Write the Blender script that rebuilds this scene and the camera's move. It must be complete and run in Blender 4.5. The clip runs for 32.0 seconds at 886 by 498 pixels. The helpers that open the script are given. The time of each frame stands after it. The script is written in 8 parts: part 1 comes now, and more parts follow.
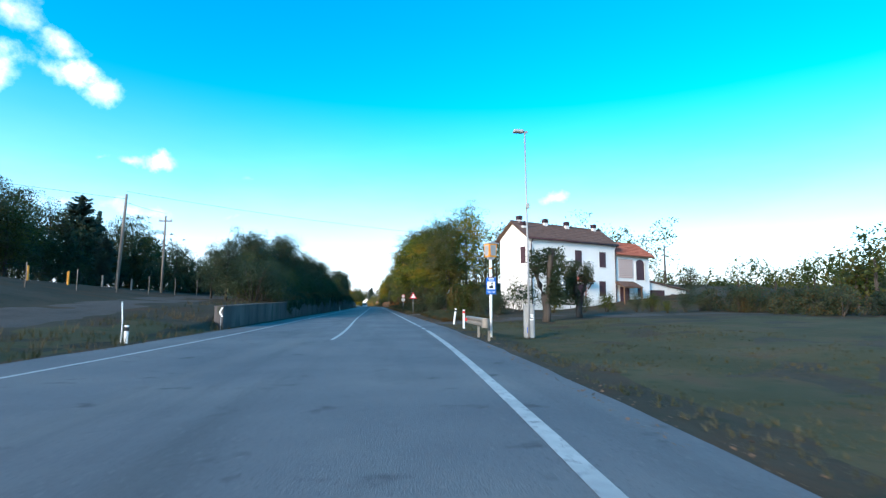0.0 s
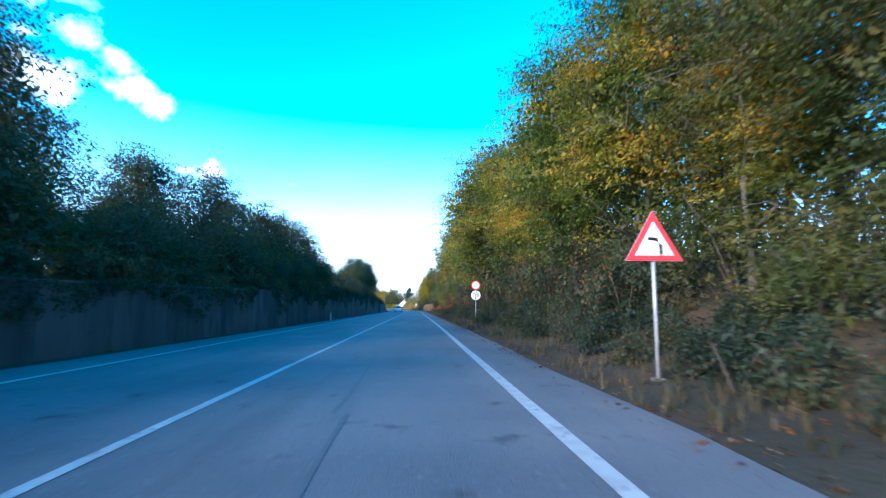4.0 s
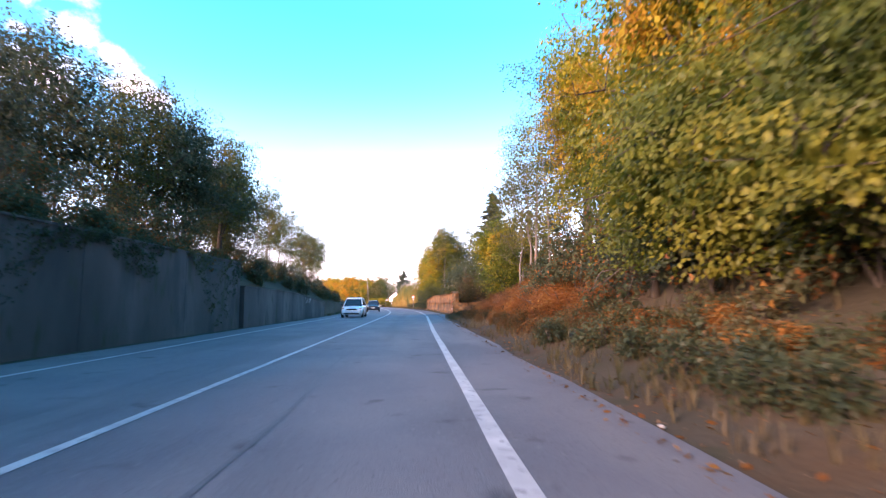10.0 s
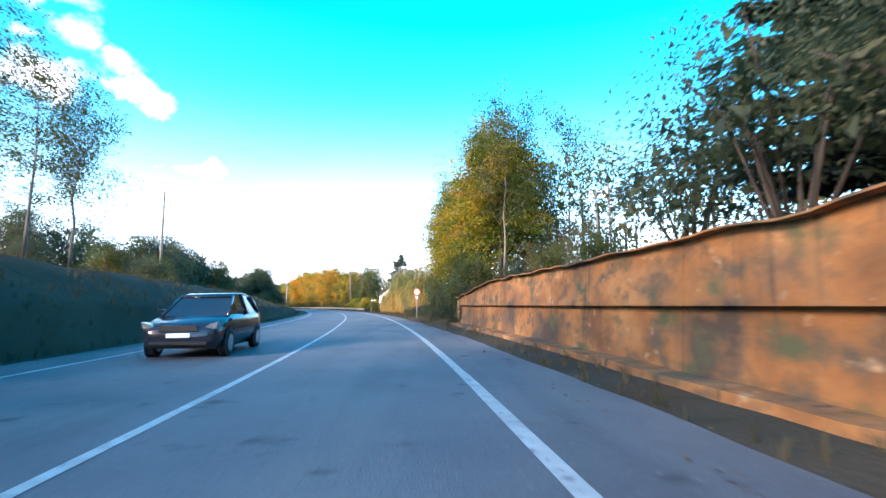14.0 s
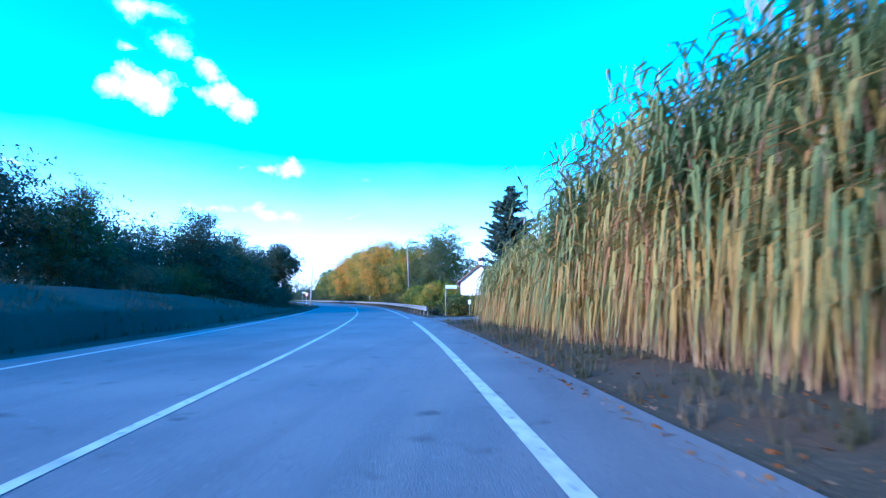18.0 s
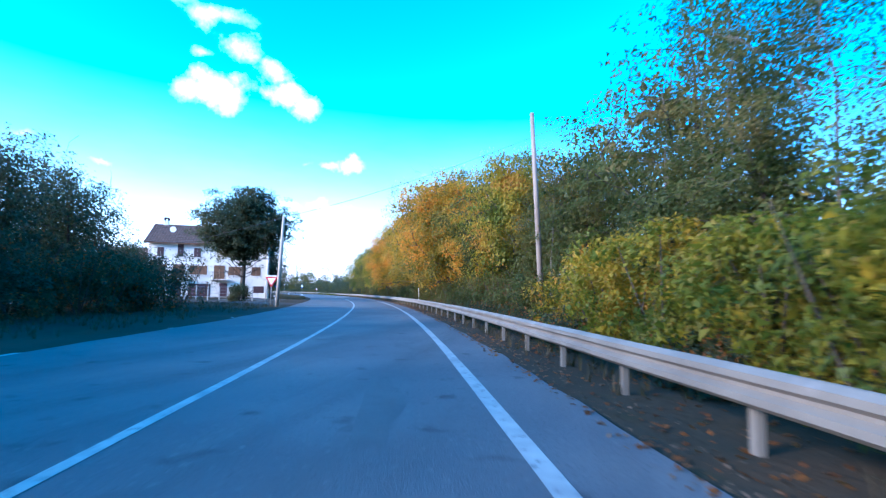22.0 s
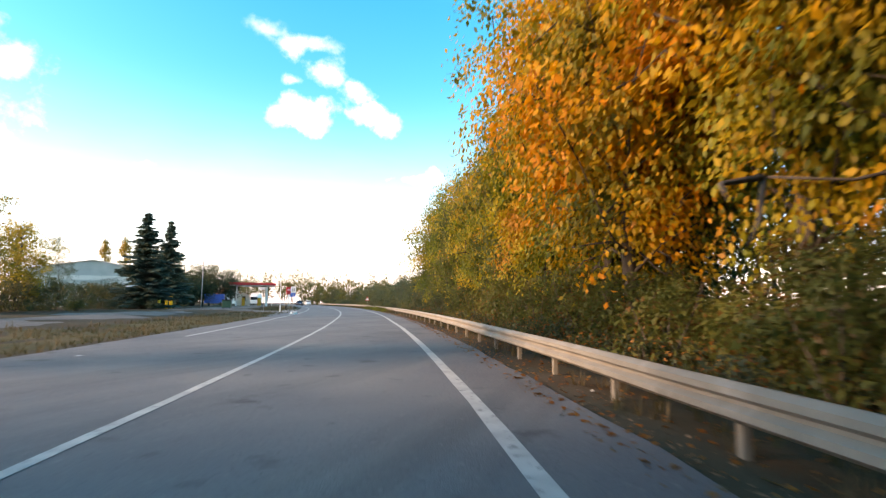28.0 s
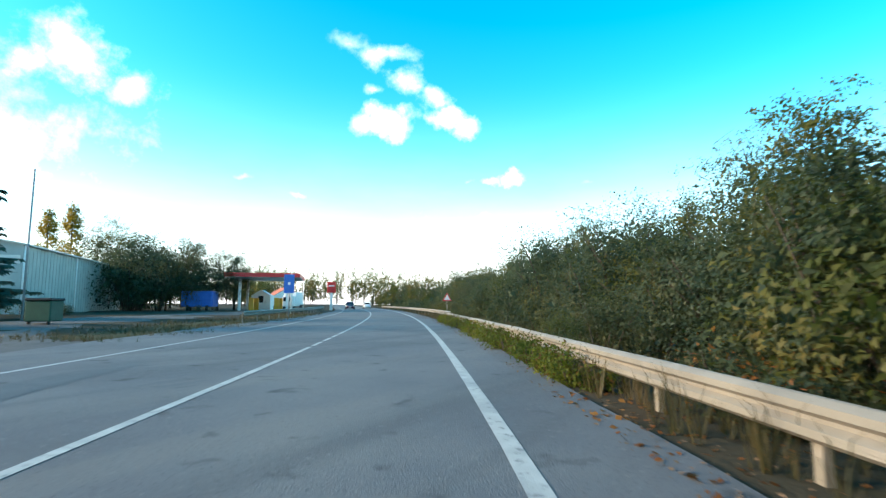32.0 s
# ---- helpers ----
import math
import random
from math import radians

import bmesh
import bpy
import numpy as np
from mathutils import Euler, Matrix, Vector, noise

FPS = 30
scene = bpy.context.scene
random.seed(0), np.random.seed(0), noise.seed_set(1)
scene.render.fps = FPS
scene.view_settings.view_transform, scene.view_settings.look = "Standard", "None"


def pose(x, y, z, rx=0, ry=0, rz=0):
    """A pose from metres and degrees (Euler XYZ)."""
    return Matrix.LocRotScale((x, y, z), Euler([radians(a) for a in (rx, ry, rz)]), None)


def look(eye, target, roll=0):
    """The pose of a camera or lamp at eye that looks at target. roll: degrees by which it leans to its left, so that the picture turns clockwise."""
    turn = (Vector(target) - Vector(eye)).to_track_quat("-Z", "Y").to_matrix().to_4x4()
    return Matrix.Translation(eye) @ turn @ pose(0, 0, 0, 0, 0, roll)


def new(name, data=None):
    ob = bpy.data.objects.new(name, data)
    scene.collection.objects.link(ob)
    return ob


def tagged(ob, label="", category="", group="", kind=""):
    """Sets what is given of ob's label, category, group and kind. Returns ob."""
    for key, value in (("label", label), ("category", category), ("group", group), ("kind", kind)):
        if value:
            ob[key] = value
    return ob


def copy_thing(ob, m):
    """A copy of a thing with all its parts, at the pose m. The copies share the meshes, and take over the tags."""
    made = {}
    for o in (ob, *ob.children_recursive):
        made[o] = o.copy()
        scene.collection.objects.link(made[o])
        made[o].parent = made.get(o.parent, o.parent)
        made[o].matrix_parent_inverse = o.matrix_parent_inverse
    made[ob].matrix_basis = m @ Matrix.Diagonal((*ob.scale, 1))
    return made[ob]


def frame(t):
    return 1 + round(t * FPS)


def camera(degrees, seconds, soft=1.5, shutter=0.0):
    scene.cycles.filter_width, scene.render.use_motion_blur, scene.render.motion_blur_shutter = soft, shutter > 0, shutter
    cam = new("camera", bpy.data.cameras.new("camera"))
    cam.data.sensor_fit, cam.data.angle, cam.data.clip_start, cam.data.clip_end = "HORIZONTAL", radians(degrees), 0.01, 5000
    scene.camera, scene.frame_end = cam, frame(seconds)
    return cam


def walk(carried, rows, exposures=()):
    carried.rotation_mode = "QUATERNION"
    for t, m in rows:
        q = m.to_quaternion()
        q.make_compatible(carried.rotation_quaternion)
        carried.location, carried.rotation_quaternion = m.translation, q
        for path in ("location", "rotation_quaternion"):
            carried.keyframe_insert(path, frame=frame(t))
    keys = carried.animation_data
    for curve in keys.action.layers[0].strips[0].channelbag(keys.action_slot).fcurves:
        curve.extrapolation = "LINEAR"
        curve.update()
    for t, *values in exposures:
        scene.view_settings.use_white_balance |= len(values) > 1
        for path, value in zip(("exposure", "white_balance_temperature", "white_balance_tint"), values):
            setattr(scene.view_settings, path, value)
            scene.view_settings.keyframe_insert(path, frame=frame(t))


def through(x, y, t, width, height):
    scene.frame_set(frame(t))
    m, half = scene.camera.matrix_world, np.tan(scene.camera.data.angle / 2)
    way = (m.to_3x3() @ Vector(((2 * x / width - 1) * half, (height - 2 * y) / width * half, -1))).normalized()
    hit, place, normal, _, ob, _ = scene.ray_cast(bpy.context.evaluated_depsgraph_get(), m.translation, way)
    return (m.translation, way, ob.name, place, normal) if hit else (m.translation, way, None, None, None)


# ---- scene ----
cam = camera(82.1, 32.0, soft=1.3, shutter=0.18)
PATH = [
    (0.0, 18.38, -0.83, 1.15, 96.21, -0.10, -7.51),
    (0.5, 18.79, 5.03, 1.15, 96.12, -0.21, -6.17),
    (1.0, 19.16, 12.64, 1.15, 96.03, -0.29, -4.68),
    (1.5, 19.36, 19.59, 1.15, 95.95, -0.21, -3.87),
    (2.0, 19.42, 26.66, 1.15, 95.92, -0.07, -3.39),
    (2.5, 19.41, 33.77, 1.15, 96.00, 0.11, -3.22),
    (3.0, 19.40, 40.96, 1.15, 96.15, 0.23, -3.18),
    (3.5, 19.39, 48.26, 1.15, 96.36, 0.12, -3.04),
    (4.0, 19.38, 55.63, 1.15, 96.55, -0.04, -2.91),
    (4.5, 19.37, 63.04, 1.15, 96.58, -0.10, -2.79),
    (5.0, 19.36, 70.50, 1.15, 96.57, -0.13, -2.77),
    (5.5, 19.35, 78.07, 1.15, 96.59, -0.16, -3.00),
    (6.0, 19.35, 85.61, 1.15, 96.60, -0.15, -3.26),
    (6.5, 19.41, 93.01, 1.15, 96.60, -0.02, -3.28),
    (7.0, 19.47, 100.30, 1.15, 96.57, 0.12, -3.28),
    (7.5, 19.53, 107.45, 1.15, 96.47, 0.14, -3.45),
    (8.0, 19.58, 114.57, 1.15, 96.34, 0.14, -3.58),
    (8.5, 19.64, 121.77, 1.15, 96.18, 0.17, -3.52),
    (9.0, 19.70, 129.01, 1.15, 96.05, 0.22, -3.37),
    (9.5, 19.74, 136.26, 1.15, 96.00, 0.34, -3.14),
    (10.0, 19.78, 143.52, 1.15, 96.01, 0.39, -2.92),
    (10.5, 19.81, 150.80, 1.15, 96.11, 0.23, -2.80),
    (11.0, 19.85, 158.03, 1.15, 96.22, -0.03, -2.69),
    (11.5, 19.79, 165.14, 1.15, 96.26, -0.44, -2.52),
    (12.0, 19.73, 172.21, 1.15, 96.27, -0.77, -2.38),
    (12.5, 19.66, 179.28, 1.15, 96.22, -0.78, -2.28),
    (13.0, 19.60, 186.34, 1.15, 96.18, -0.59, -2.28),
    (13.5, 19.36, 193.42, 1.15, 96.24, -0.13, -2.62),
    (14.0, 19.19, 200.48, 1.15, 96.27, 0.28, -2.73),
    (14.5, 18.92, 207.54, 1.15, 96.13, 0.28, -2.00),
    (15.0, 18.53, 214.58, 1.15, 95.98, 0.15, -0.87),
    (15.5, 18.04, 221.59, 1.15, 95.99, 0.10, 0.42),
    (16.0, 17.44, 228.54, 1.15, 96.02, 0.03, 1.74),
    (16.5, 16.69, 235.40, 1.15, 96.01, -0.10, 2.81),
    (17.0, 15.84, 242.18, 1.15, 95.94, -0.21, 3.73),
    (17.5, 14.90, 248.90, 1.15, 95.80, -0.20, 4.48),
    (18.0, 13.87, 255.49, 1.15, 95.62, -0.18, 5.14),
    (18.5, 12.83, 261.83, 1.15, 95.41, -0.22, 5.78),
    (19.0, 11.70, 268.08, 1.15, 95.22, -0.24, 6.43),
    (19.5, 10.48, 274.39, 1.15, 95.15, -0.09, 7.09),
    (20.0, 9.15, 280.72, 1.15, 95.09, 0.02, 7.84),
    (20.5, 7.72, 287.09, 1.15, 94.94, -0.12, 8.80),
    (21.0, 6.17, 293.57, 1.15, 94.83, -0.37, 9.81),
    (21.5, 4.43, 300.33, 1.15, 94.87, -0.68, 10.70),
    (22.0, 2.58, 307.13, 1.15, 94.93, -0.95, 11.58),
    (22.5, 0.65, 313.78, 1.15, 94.85, -0.98, 12.48),
    (23.0, -1.32, 320.21, 1.15, 94.77, -0.90, 13.36),
    (23.5, -3.26, 326.22, 1.15, 94.79, -0.77, 14.23),
    (24.0, -5.23, 332.06, 1.15, 94.87, -0.58, 15.05),
    (24.5, -7.30, 337.94, 1.15, 95.02, -0.33, 15.80),
    (25.0, -9.47, 343.83, 1.15, 95.21, -0.11, 16.49),
    (25.5, -11.76, 349.77, 1.15, 95.43, -0.01, 17.10),
    (26.0, -14.16, 355.78, 1.15, 95.63, -0.01, 17.72),
    (26.5, -16.71, 361.88, 1.15, 95.74, -0.10, 18.49),
    (27.0, -19.41, 368.08, 1.15, 95.82, -0.21, 19.29),
    (27.5, -22.28, 374.42, 1.15, 95.91, -0.25, 20.01),
    (28.0, -25.31, 380.82, 1.15, 95.98, -0.26, 20.84),
    (28.5, -28.49, 387.29, 1.15, 96.03, -0.25, 21.96),
    (29.0, -31.75, 393.68, 1.15, 96.07, -0.23, 23.23),
    (29.5, -35.07, 399.91, 1.15, 96.09, -0.20, 24.66),
    (30.0, -38.34, 405.85, 1.15, 96.09, -0.18, 26.04),
    (30.5, -41.44, 411.29, 1.15, 96.06, -0.24, 27.13),
    (31.0, -44.44, 416.39, 1.15, 96.03, -0.27, 28.11),
    (31.5, -47.73, 421.81, 1.15, 96.08, -0.17, 29.19),
    (32.0, -50.27, 425.89, 1.15, 96.13, -0.05, 30.01),
]
SEGS = [(200, 0.0), (27, 4.5), (158, 0.0), (255, 32.5), (100, 10.0), (700, 0.0)]
# clouds: degrees left of +y, degrees up, half width, half height, sharpness
CLOUDS = [
    (36.9, 19.9, 3.3, 2.4, 1.3), (38.9, 19.4, 2.4, 1.7, 1.1), (35.2, 19.1, 2.2, 1.5, 1.0), (31.3, 22.4, 2.1, 2.0, 1.2), (30.2, 20.6, 2.4, 1.9, 1.3), (27.9, 19.7, 2.8, 1.6, 1.1),
    (34.8, 24.7, 1.9, 1.7, 1.0), (37.9, 23.9, 1.5, 0.8, 0.7), (37.8, 27.1, 3.6, 1.3, 0.9), (35.4, 27.1, 2.0, 1.2, 0.8), (41.2, 28.0, 3.0, 1.2, 0.6),
    (22.2, 14.0, 2.3, 1.0, 1.1), (24.6, 13.6, 2.0, 0.8, 0.8), (27.0, 13.7, 2.0, 0.8, 0.5), (13.9, 13.0, 2.8, 0.8, 0.4), (46.0, 11.7, 2.4, 0.9, 0.7), (52.0, 13.0, 2.2, 0.9, 0.6),
    (67.5, 22.0, 5.0, 3.6, 1.2), (63.0, 20.5, 3.4, 2.2, 1.0), (74.0, 13.0, 16.2, 7.5, 0.9), (-19.9, 12.0, 2.8, 1.2, 0.8), (-39.7, 6.9, 2.0, 1.0, 0.9), (23.0, 9.4, 8.0, 1.7, 0.8), (30.0, 9.2, 6.0, 1.8, 0.8), (16.4, 8.8, 4.5, 1.2, 0.7),
]
walk(cam, [(t, pose(*p)) for t, *p in PATH], exposures=[
    (0.0, 0.84, 5350, 12), (2.0, 1.05, 5050, 14), (3.5, 1.46, 4650, 16), (5.5, 1.87, 6450, 30), (8.0, 2.02, 7200, 32), (9.0, 2.02, 6850, 40), (10.2, 2.12, 7150, 56), (12.0, 2.48, 7400, 46), (13.0, 2.36, 7250, 38), (14.0, 1.95, 5900, 26), (16.0, 1.57, 4600, 22),
    (17.5, 1.57, 4200, 22), (18.5, 1.60, 3750, 22), (19.4, 1.70, 4000, 20), (20.0, 1.68, 4800, 18), (20.6, 1.60, 4800, 20), (23.0, 1.60, 4450, 24), (24.0, 1.44, 6700, 20), (25.0, 1.29, 6750, 22), (27.0, 1.54, 8200, 34), (29.0, 1.48, 8300, 30), (30.0, 1.50, 7700, 30), (31.0, 1.54, 5700, 12), (32.0, 1.30, 6450, 8)])

# ---- sky and sun ----
SUN_TO = Vector((-0.70, -0.66, 0.33)).normalized()
world = bpy.data.worlds.new("sky")
scene.world = world
world.use_nodes = True
wn, wl = world.node_tree.nodes, world.node_tree.links
wn.clear()


def wnode(kind, **values):
    n = wn.new(kind)
    for k, v in values.items():
        n.inputs[k].default_value = v
    return n


def wmath(op, a, b=None, clamp=False):
    n = wn.new("ShaderNodeMath")
    n.operation, n.use_clamp = op, clamp
    for i, v in enumerate((a, b)):
        if v is None:
            continue
        if isinstance(v, (int, float)):
            n.inputs[i].default_value = v
        else:
            wl.new(v, n.inputs[i])
    return n.outputs[0]


sky = wn.new("ShaderNodeTexSky")
sky.sky_type, sky.sun_disc = "NISHITA", False
sky.sun_elevation = math.asin(SUN_TO.z)
sky.sun_rotation = math.atan2(SUN_TO.x, SUN_TO.y)
sky.air_density, sky.dust_density, sky.ozone_density = 1.0, 0.6, 1.6
tint = wn.new("ShaderNodeHueSaturation")
tint.inputs["Hue"].default_value = 0.474
tint.inputs["Saturation"].default_value = 1.55
tint.inputs["Value"].default_value = 1.25
wl.new(sky.outputs[0], tint.inputs["Color"])
coord = wn.new("ShaderNodeTexCoord")
sep = wn.new("ShaderNodeSeparateXYZ")
wl.new(coord.outputs["Generated"], sep.inputs[0])
warp = wnode("ShaderNodeTexNoise", Scale=9.0, Detail=6.0, Roughness=0.62)
wl.new(coord.outputs["Generated"], warp.inputs["Vector"])
bent = wn.new("ShaderNodeVectorMath")
bent.operation = "MULTIPLY_ADD"
wl.new(warp.outputs["Color"], bent.inputs[0])
bent.inputs[1].default_value = (0.075, 0.075, 0.075)
shifted = wn.new("ShaderNodeVectorMath")
shifted.operation = "SUBTRACT"
wl.new(coord.outputs["Generated"], shifted.inputs[0])
shifted.inputs[1].default_value = (0.0375, 0.0375, 0.0375)
wl.new(shifted.outputs[0], bent.inputs[2])
ruffle = wnode("ShaderNodeTexNoise", Scale=16.0, Detail=8.0, Roughness=0.62)
wl.new(coord.outputs["Generated"], ruffle.inputs["Vector"])
fine = wmath("MULTIPLY", wmath("SUBTRACT", ruffle.outputs[0], 0.5), 2.1)


def puff(azimuth, elevation, width, height, sharp=1.0):
    """One cloud: degrees to the left of +y, above the horizon, and its half sizes in degrees."""
    a, e = radians(azimuth), radians(elevation)
    d = Vector((-math.sin(a) * math.cos(e), math.cos(a) * math.cos(e), math.sin(e)))
    right = Vector((math.cos(a), math.sin(a), 0))
    up = right.cross(d)
    terms = []
    for axis, size in ((right, width), (up, height)):
        dot = wn.new("ShaderNodeVectorMath")
        dot.operation = "DOT_PRODUCT"
        wl.new(bent.outputs[0], dot.inputs[0])
        dot.inputs[1].default_value = axis
        off = wmath("DIVIDE", dot.outputs["Value"], math.sin(radians(size)))
        terms.append(wmath("MULTIPLY", off, off))
    ahead = wn.new("ShaderNodeVectorMath")
    ahead.operation = "DOT_PRODUCT"
    wl.new(coord.outputs["Generated"], ahead.inputs[0])
    ahead.inputs[1].default_value = d
    front = wmath("GREATER_THAN", ahead.outputs["Value"], 0.5)
    near = wmath("SUBTRACT", 1.0, wmath("SQRT", wmath("ADD", *terms)))
    body = wmath("POWER", wmath("MULTIPLY", wmath("ADD", near, fine), 1.0 * sharp, clamp=True), 1.7)
    return wmath("MULTIPLY", body, front)


total = None
for cloud in CLOUDS:
    p = puff(*cloud)
    total = p if total is None else wmath("MAXIMUM", total, p)
# bright haze low over the horizon, thinning upwards
veil_noise = wnode("ShaderNodeTexNoise", Scale=2.2, Detail=6.0, Roughness=0.6)
stretch = wn.new("ShaderNodeMapping")
stretch.inputs["Scale"].default_value = (1.0, 1.0, 3.5)
wl.new(coord.outputs["Generated"], stretch.inputs["Vector"])
wl.new(stretch.outputs[0], veil_noise.inputs["Vector"])
fade = wmath("SUBTRACT", 1.0, wmath("DIVIDE", wmath("MAXIMUM", sep.outputs["Z"], 0.0), 0.42), clamp=True)
soft_fade = wmath("POWER", fade, 2.2)
veil = wmath("MULTIPLY", soft_fade, wmath("ADD", wmath("MULTIPLY", veil_noise.outputs[0], 0.9), 0.36), clamp=True)
total = wmath("MAXIMUM", total, veil)
mix = wn.new("ShaderNodeMixRGB")
mix.inputs["Color2"].default_value = (6.5, 6.7, 7.0, 1)
wl.new(total, mix.inputs["Fac"])
wl.new(tint.outputs[0], mix.inputs["Color1"])
bg = wnode("ShaderNodeBackground", Strength=0.15)
wl.new(mix.outputs[0], bg.inputs["Color"])
wo = wn.new("ShaderNodeOutputWorld")
wl.new(bg.outputs[0], wo.inputs[0])

sun = new("sun", bpy.data.lights.new("sun", "SUN"))
sun.data.energy, sun.data.angle, sun.data.color = 3.4, radians(14.0), (1.0, 0.80, 0.54)
sun.matrix_world = look(SUN_TO * 300, (0, 0, 0))
# ---- materials ----
def material(name, colours, scale=4.0, rough=0.7, metal=0.0, bump=0.3, bump_scale=40.0, detail=6.0, spots=None, stretch=(1, 1, 1), where="Object", per_object=0.0, spec=0.4):
    """A surface of two or three colours mixed by noise at two sizes, with fine relief. spots: (colour, scale, from, to)."""
    m = bpy.data.materials.new(name)
    m.use_nodes = True
    n, l = m.node_tree.nodes, m.node_tree.links
    b = n["Principled BSDF"]
    tc, mp = n.new("ShaderNodeTexCoord"), n.new("ShaderNodeMapping")
    if where == "World":
        geo = n.new("ShaderNodeNewGeometry")
        l.new(geo.outputs["Position"], mp.inputs["Vector"])
    else:
        l.new(tc.outputs[where], mp.inputs["Vector"])
    mp.inputs["Scale"].default_value = stretch
    big = n.new("ShaderNodeTexNoise")
    big.inputs["Scale"].default_value, big.inputs["Detail"].default_value = scale, detail
    l.new(mp.outputs[0], big.inputs["Vector"])
    ramp = n.new("ShaderNodeValToRGB")
    e = ramp.color_ramp.elements
    while len(e) < len(colours):
        e.new(0.5)
    for i, c in enumerate(colours):
        e[i].position = 0.3 + 0.4 * i / max(1, len(colours) - 1)
        e[i].color = (*c, 1)
    l.new(big.outputs[0], ramp.inputs[0])
    out = ramp.outputs[0]
    if spots:
        for colour, sc, lo, hi, *pull in spots:
            sp, mr, mx = n.new("ShaderNodeTexNoise"), n.new("ShaderNodeMapRange"), n.new("ShaderNodeMixRGB")
            sp.inputs["Scale"].default_value, sp.inputs["Detail"].default_value = sc, 5
            if pull:
                mq = n.new("ShaderNodeMapping")
                mq.inputs["Scale"].default_value = pull[0]
                l.new(mp.outputs[0], mq.inputs["Vector"])
                l.new(mq.outputs[0], sp.inputs["Vector"])
            else:
                l.new(mp.outputs[0], sp.inputs["Vector"])
            mr.inputs["From Min"].default_value, mr.inputs["From Max"].default_value = lo, hi
            l.new(sp.outputs[0], mr.inputs["Value"])
            mx.inputs["Color2"].default_value = (*colour, 1)
            l.new(mr.outputs[0], mx.inputs["Fac"])
            l.new(out, mx.inputs["Color1"])
            out = mx.outputs[0]
    if per_object:
        oi, hs, mr = n.new("ShaderNodeObjectInfo"), n.new("ShaderNodeHueSaturation"), n.new("ShaderNodeMapRange")
        mr.inputs["To Min"].default_value, mr.inputs["To Max"].default_value = 1 - per_object, 1 + per_object
        l.new(oi.outputs["Random"], mr.inputs["Value"])
        l.new(mr.outputs[0], hs.inputs["Value"])
        l.new(out, hs.inputs["Color"])
        out = hs.outputs[0]
    l.new(out, b.inputs["Base Color"])
    b.inputs["Roughness"].default_value, b.inputs["Metallic"].default_value = rough, metal
    b.inputs["Specular IOR Level"].default_value = spec
    if bump:
        fine_n, bp = n.new("ShaderNodeTexNoise"), n.new("ShaderNodeBump")
        fine_n.inputs["Scale"].default_value, fine_n.inputs["Detail"].default_value = bump_scale, 6
        l.new(mp.outputs[0], fine_n.inputs["Vector"])
        bp.inputs["Strength"].default_value, bp.inputs["Distance"].default_value = bump, 0.02
        l.new(fine_n.outputs[0], bp.inputs["Height"])
        l.new(bp.outputs[0], b.inputs["Normal"])
    return m


def leaf_material(name, colours, through=0.48, rough=0.55, turn=-0.5):
    """Leaves: colour by leaf and by clump, some light coming through."""
    m = bpy.data.materials.new(name)
    m.use_nodes = True
    n, l = m.node_tree.nodes, m.node_tree.links
    b, o = n["Principled BSDF"], n["Material Output"]
    geo, tc, big = n.new("ShaderNodeNewGeometry"), n.new("ShaderNodeTexCoord"), n.new("ShaderNodeTexNoise")
    big.inputs["Scale"].default_value, big.inputs["Detail"].default_value = 0.42, 2
    l.new(tc.outputs["Object"], big.inputs["Vector"])
    oi = n.new("ShaderNodeObjectInfo")
    mix = n.new("ShaderNodeMath")
    mix.operation = "MULTIPLY_ADD"
    l.new(geo.outputs["Random Per Island"], mix.inputs[0])
    mix.inputs[1].default_value = 0.2
    sh = n.new("ShaderNodeMath")
    sh.operation = "MULTIPLY_ADD"
    l.new(oi.outputs["Random"], sh.inputs[0])
    sh.inputs[1].default_value, sh.inputs[2].default_value = 0.3, turn - 0.37
    ad = n.new("ShaderNodeMath")
    ad.operation = "MULTIPLY_ADD"
    l.new(big.outputs[0], ad.inputs[0])
    ad.inputs[1].default_value = 2.3
    l.new(sh.outputs[0], ad.inputs[2])
    l.new(ad.outputs[0], mix.inputs[2])
    ramp = n.new("ShaderNodeValToRGB")
    e = ramp.color_ramp.elements
    while len(e) < len(colours):
        e.new(0.5)
    for i, c in enumerate(colours):
        e[i].position = 0.12 + 0.76 * i / (len(colours) - 1)
        e[i].color = (*c, 1)
    l.new(mix.outputs[0], ramp.inputs[0])
    l.new(ramp.outputs[0], b.inputs["Base Color"])
    b.inputs["Roughness"].default_value = rough
    b.inputs["Specular IOR Level"].default_value = 0.3
    tr, ms = n.new("ShaderNodeBsdfTranslucent"), n.new("ShaderNodeMixShader")
    l.new(ramp.outputs[0], tr.inputs["Color"])
    ms.inputs[0].default_value = through + 0.08
    l.new(b.outputs[0], ms.inputs[1])
    l.new(tr.outputs[0], ms.inputs[2])
    l.new(ms.outputs[0], o.inputs["Surface"])
    return m


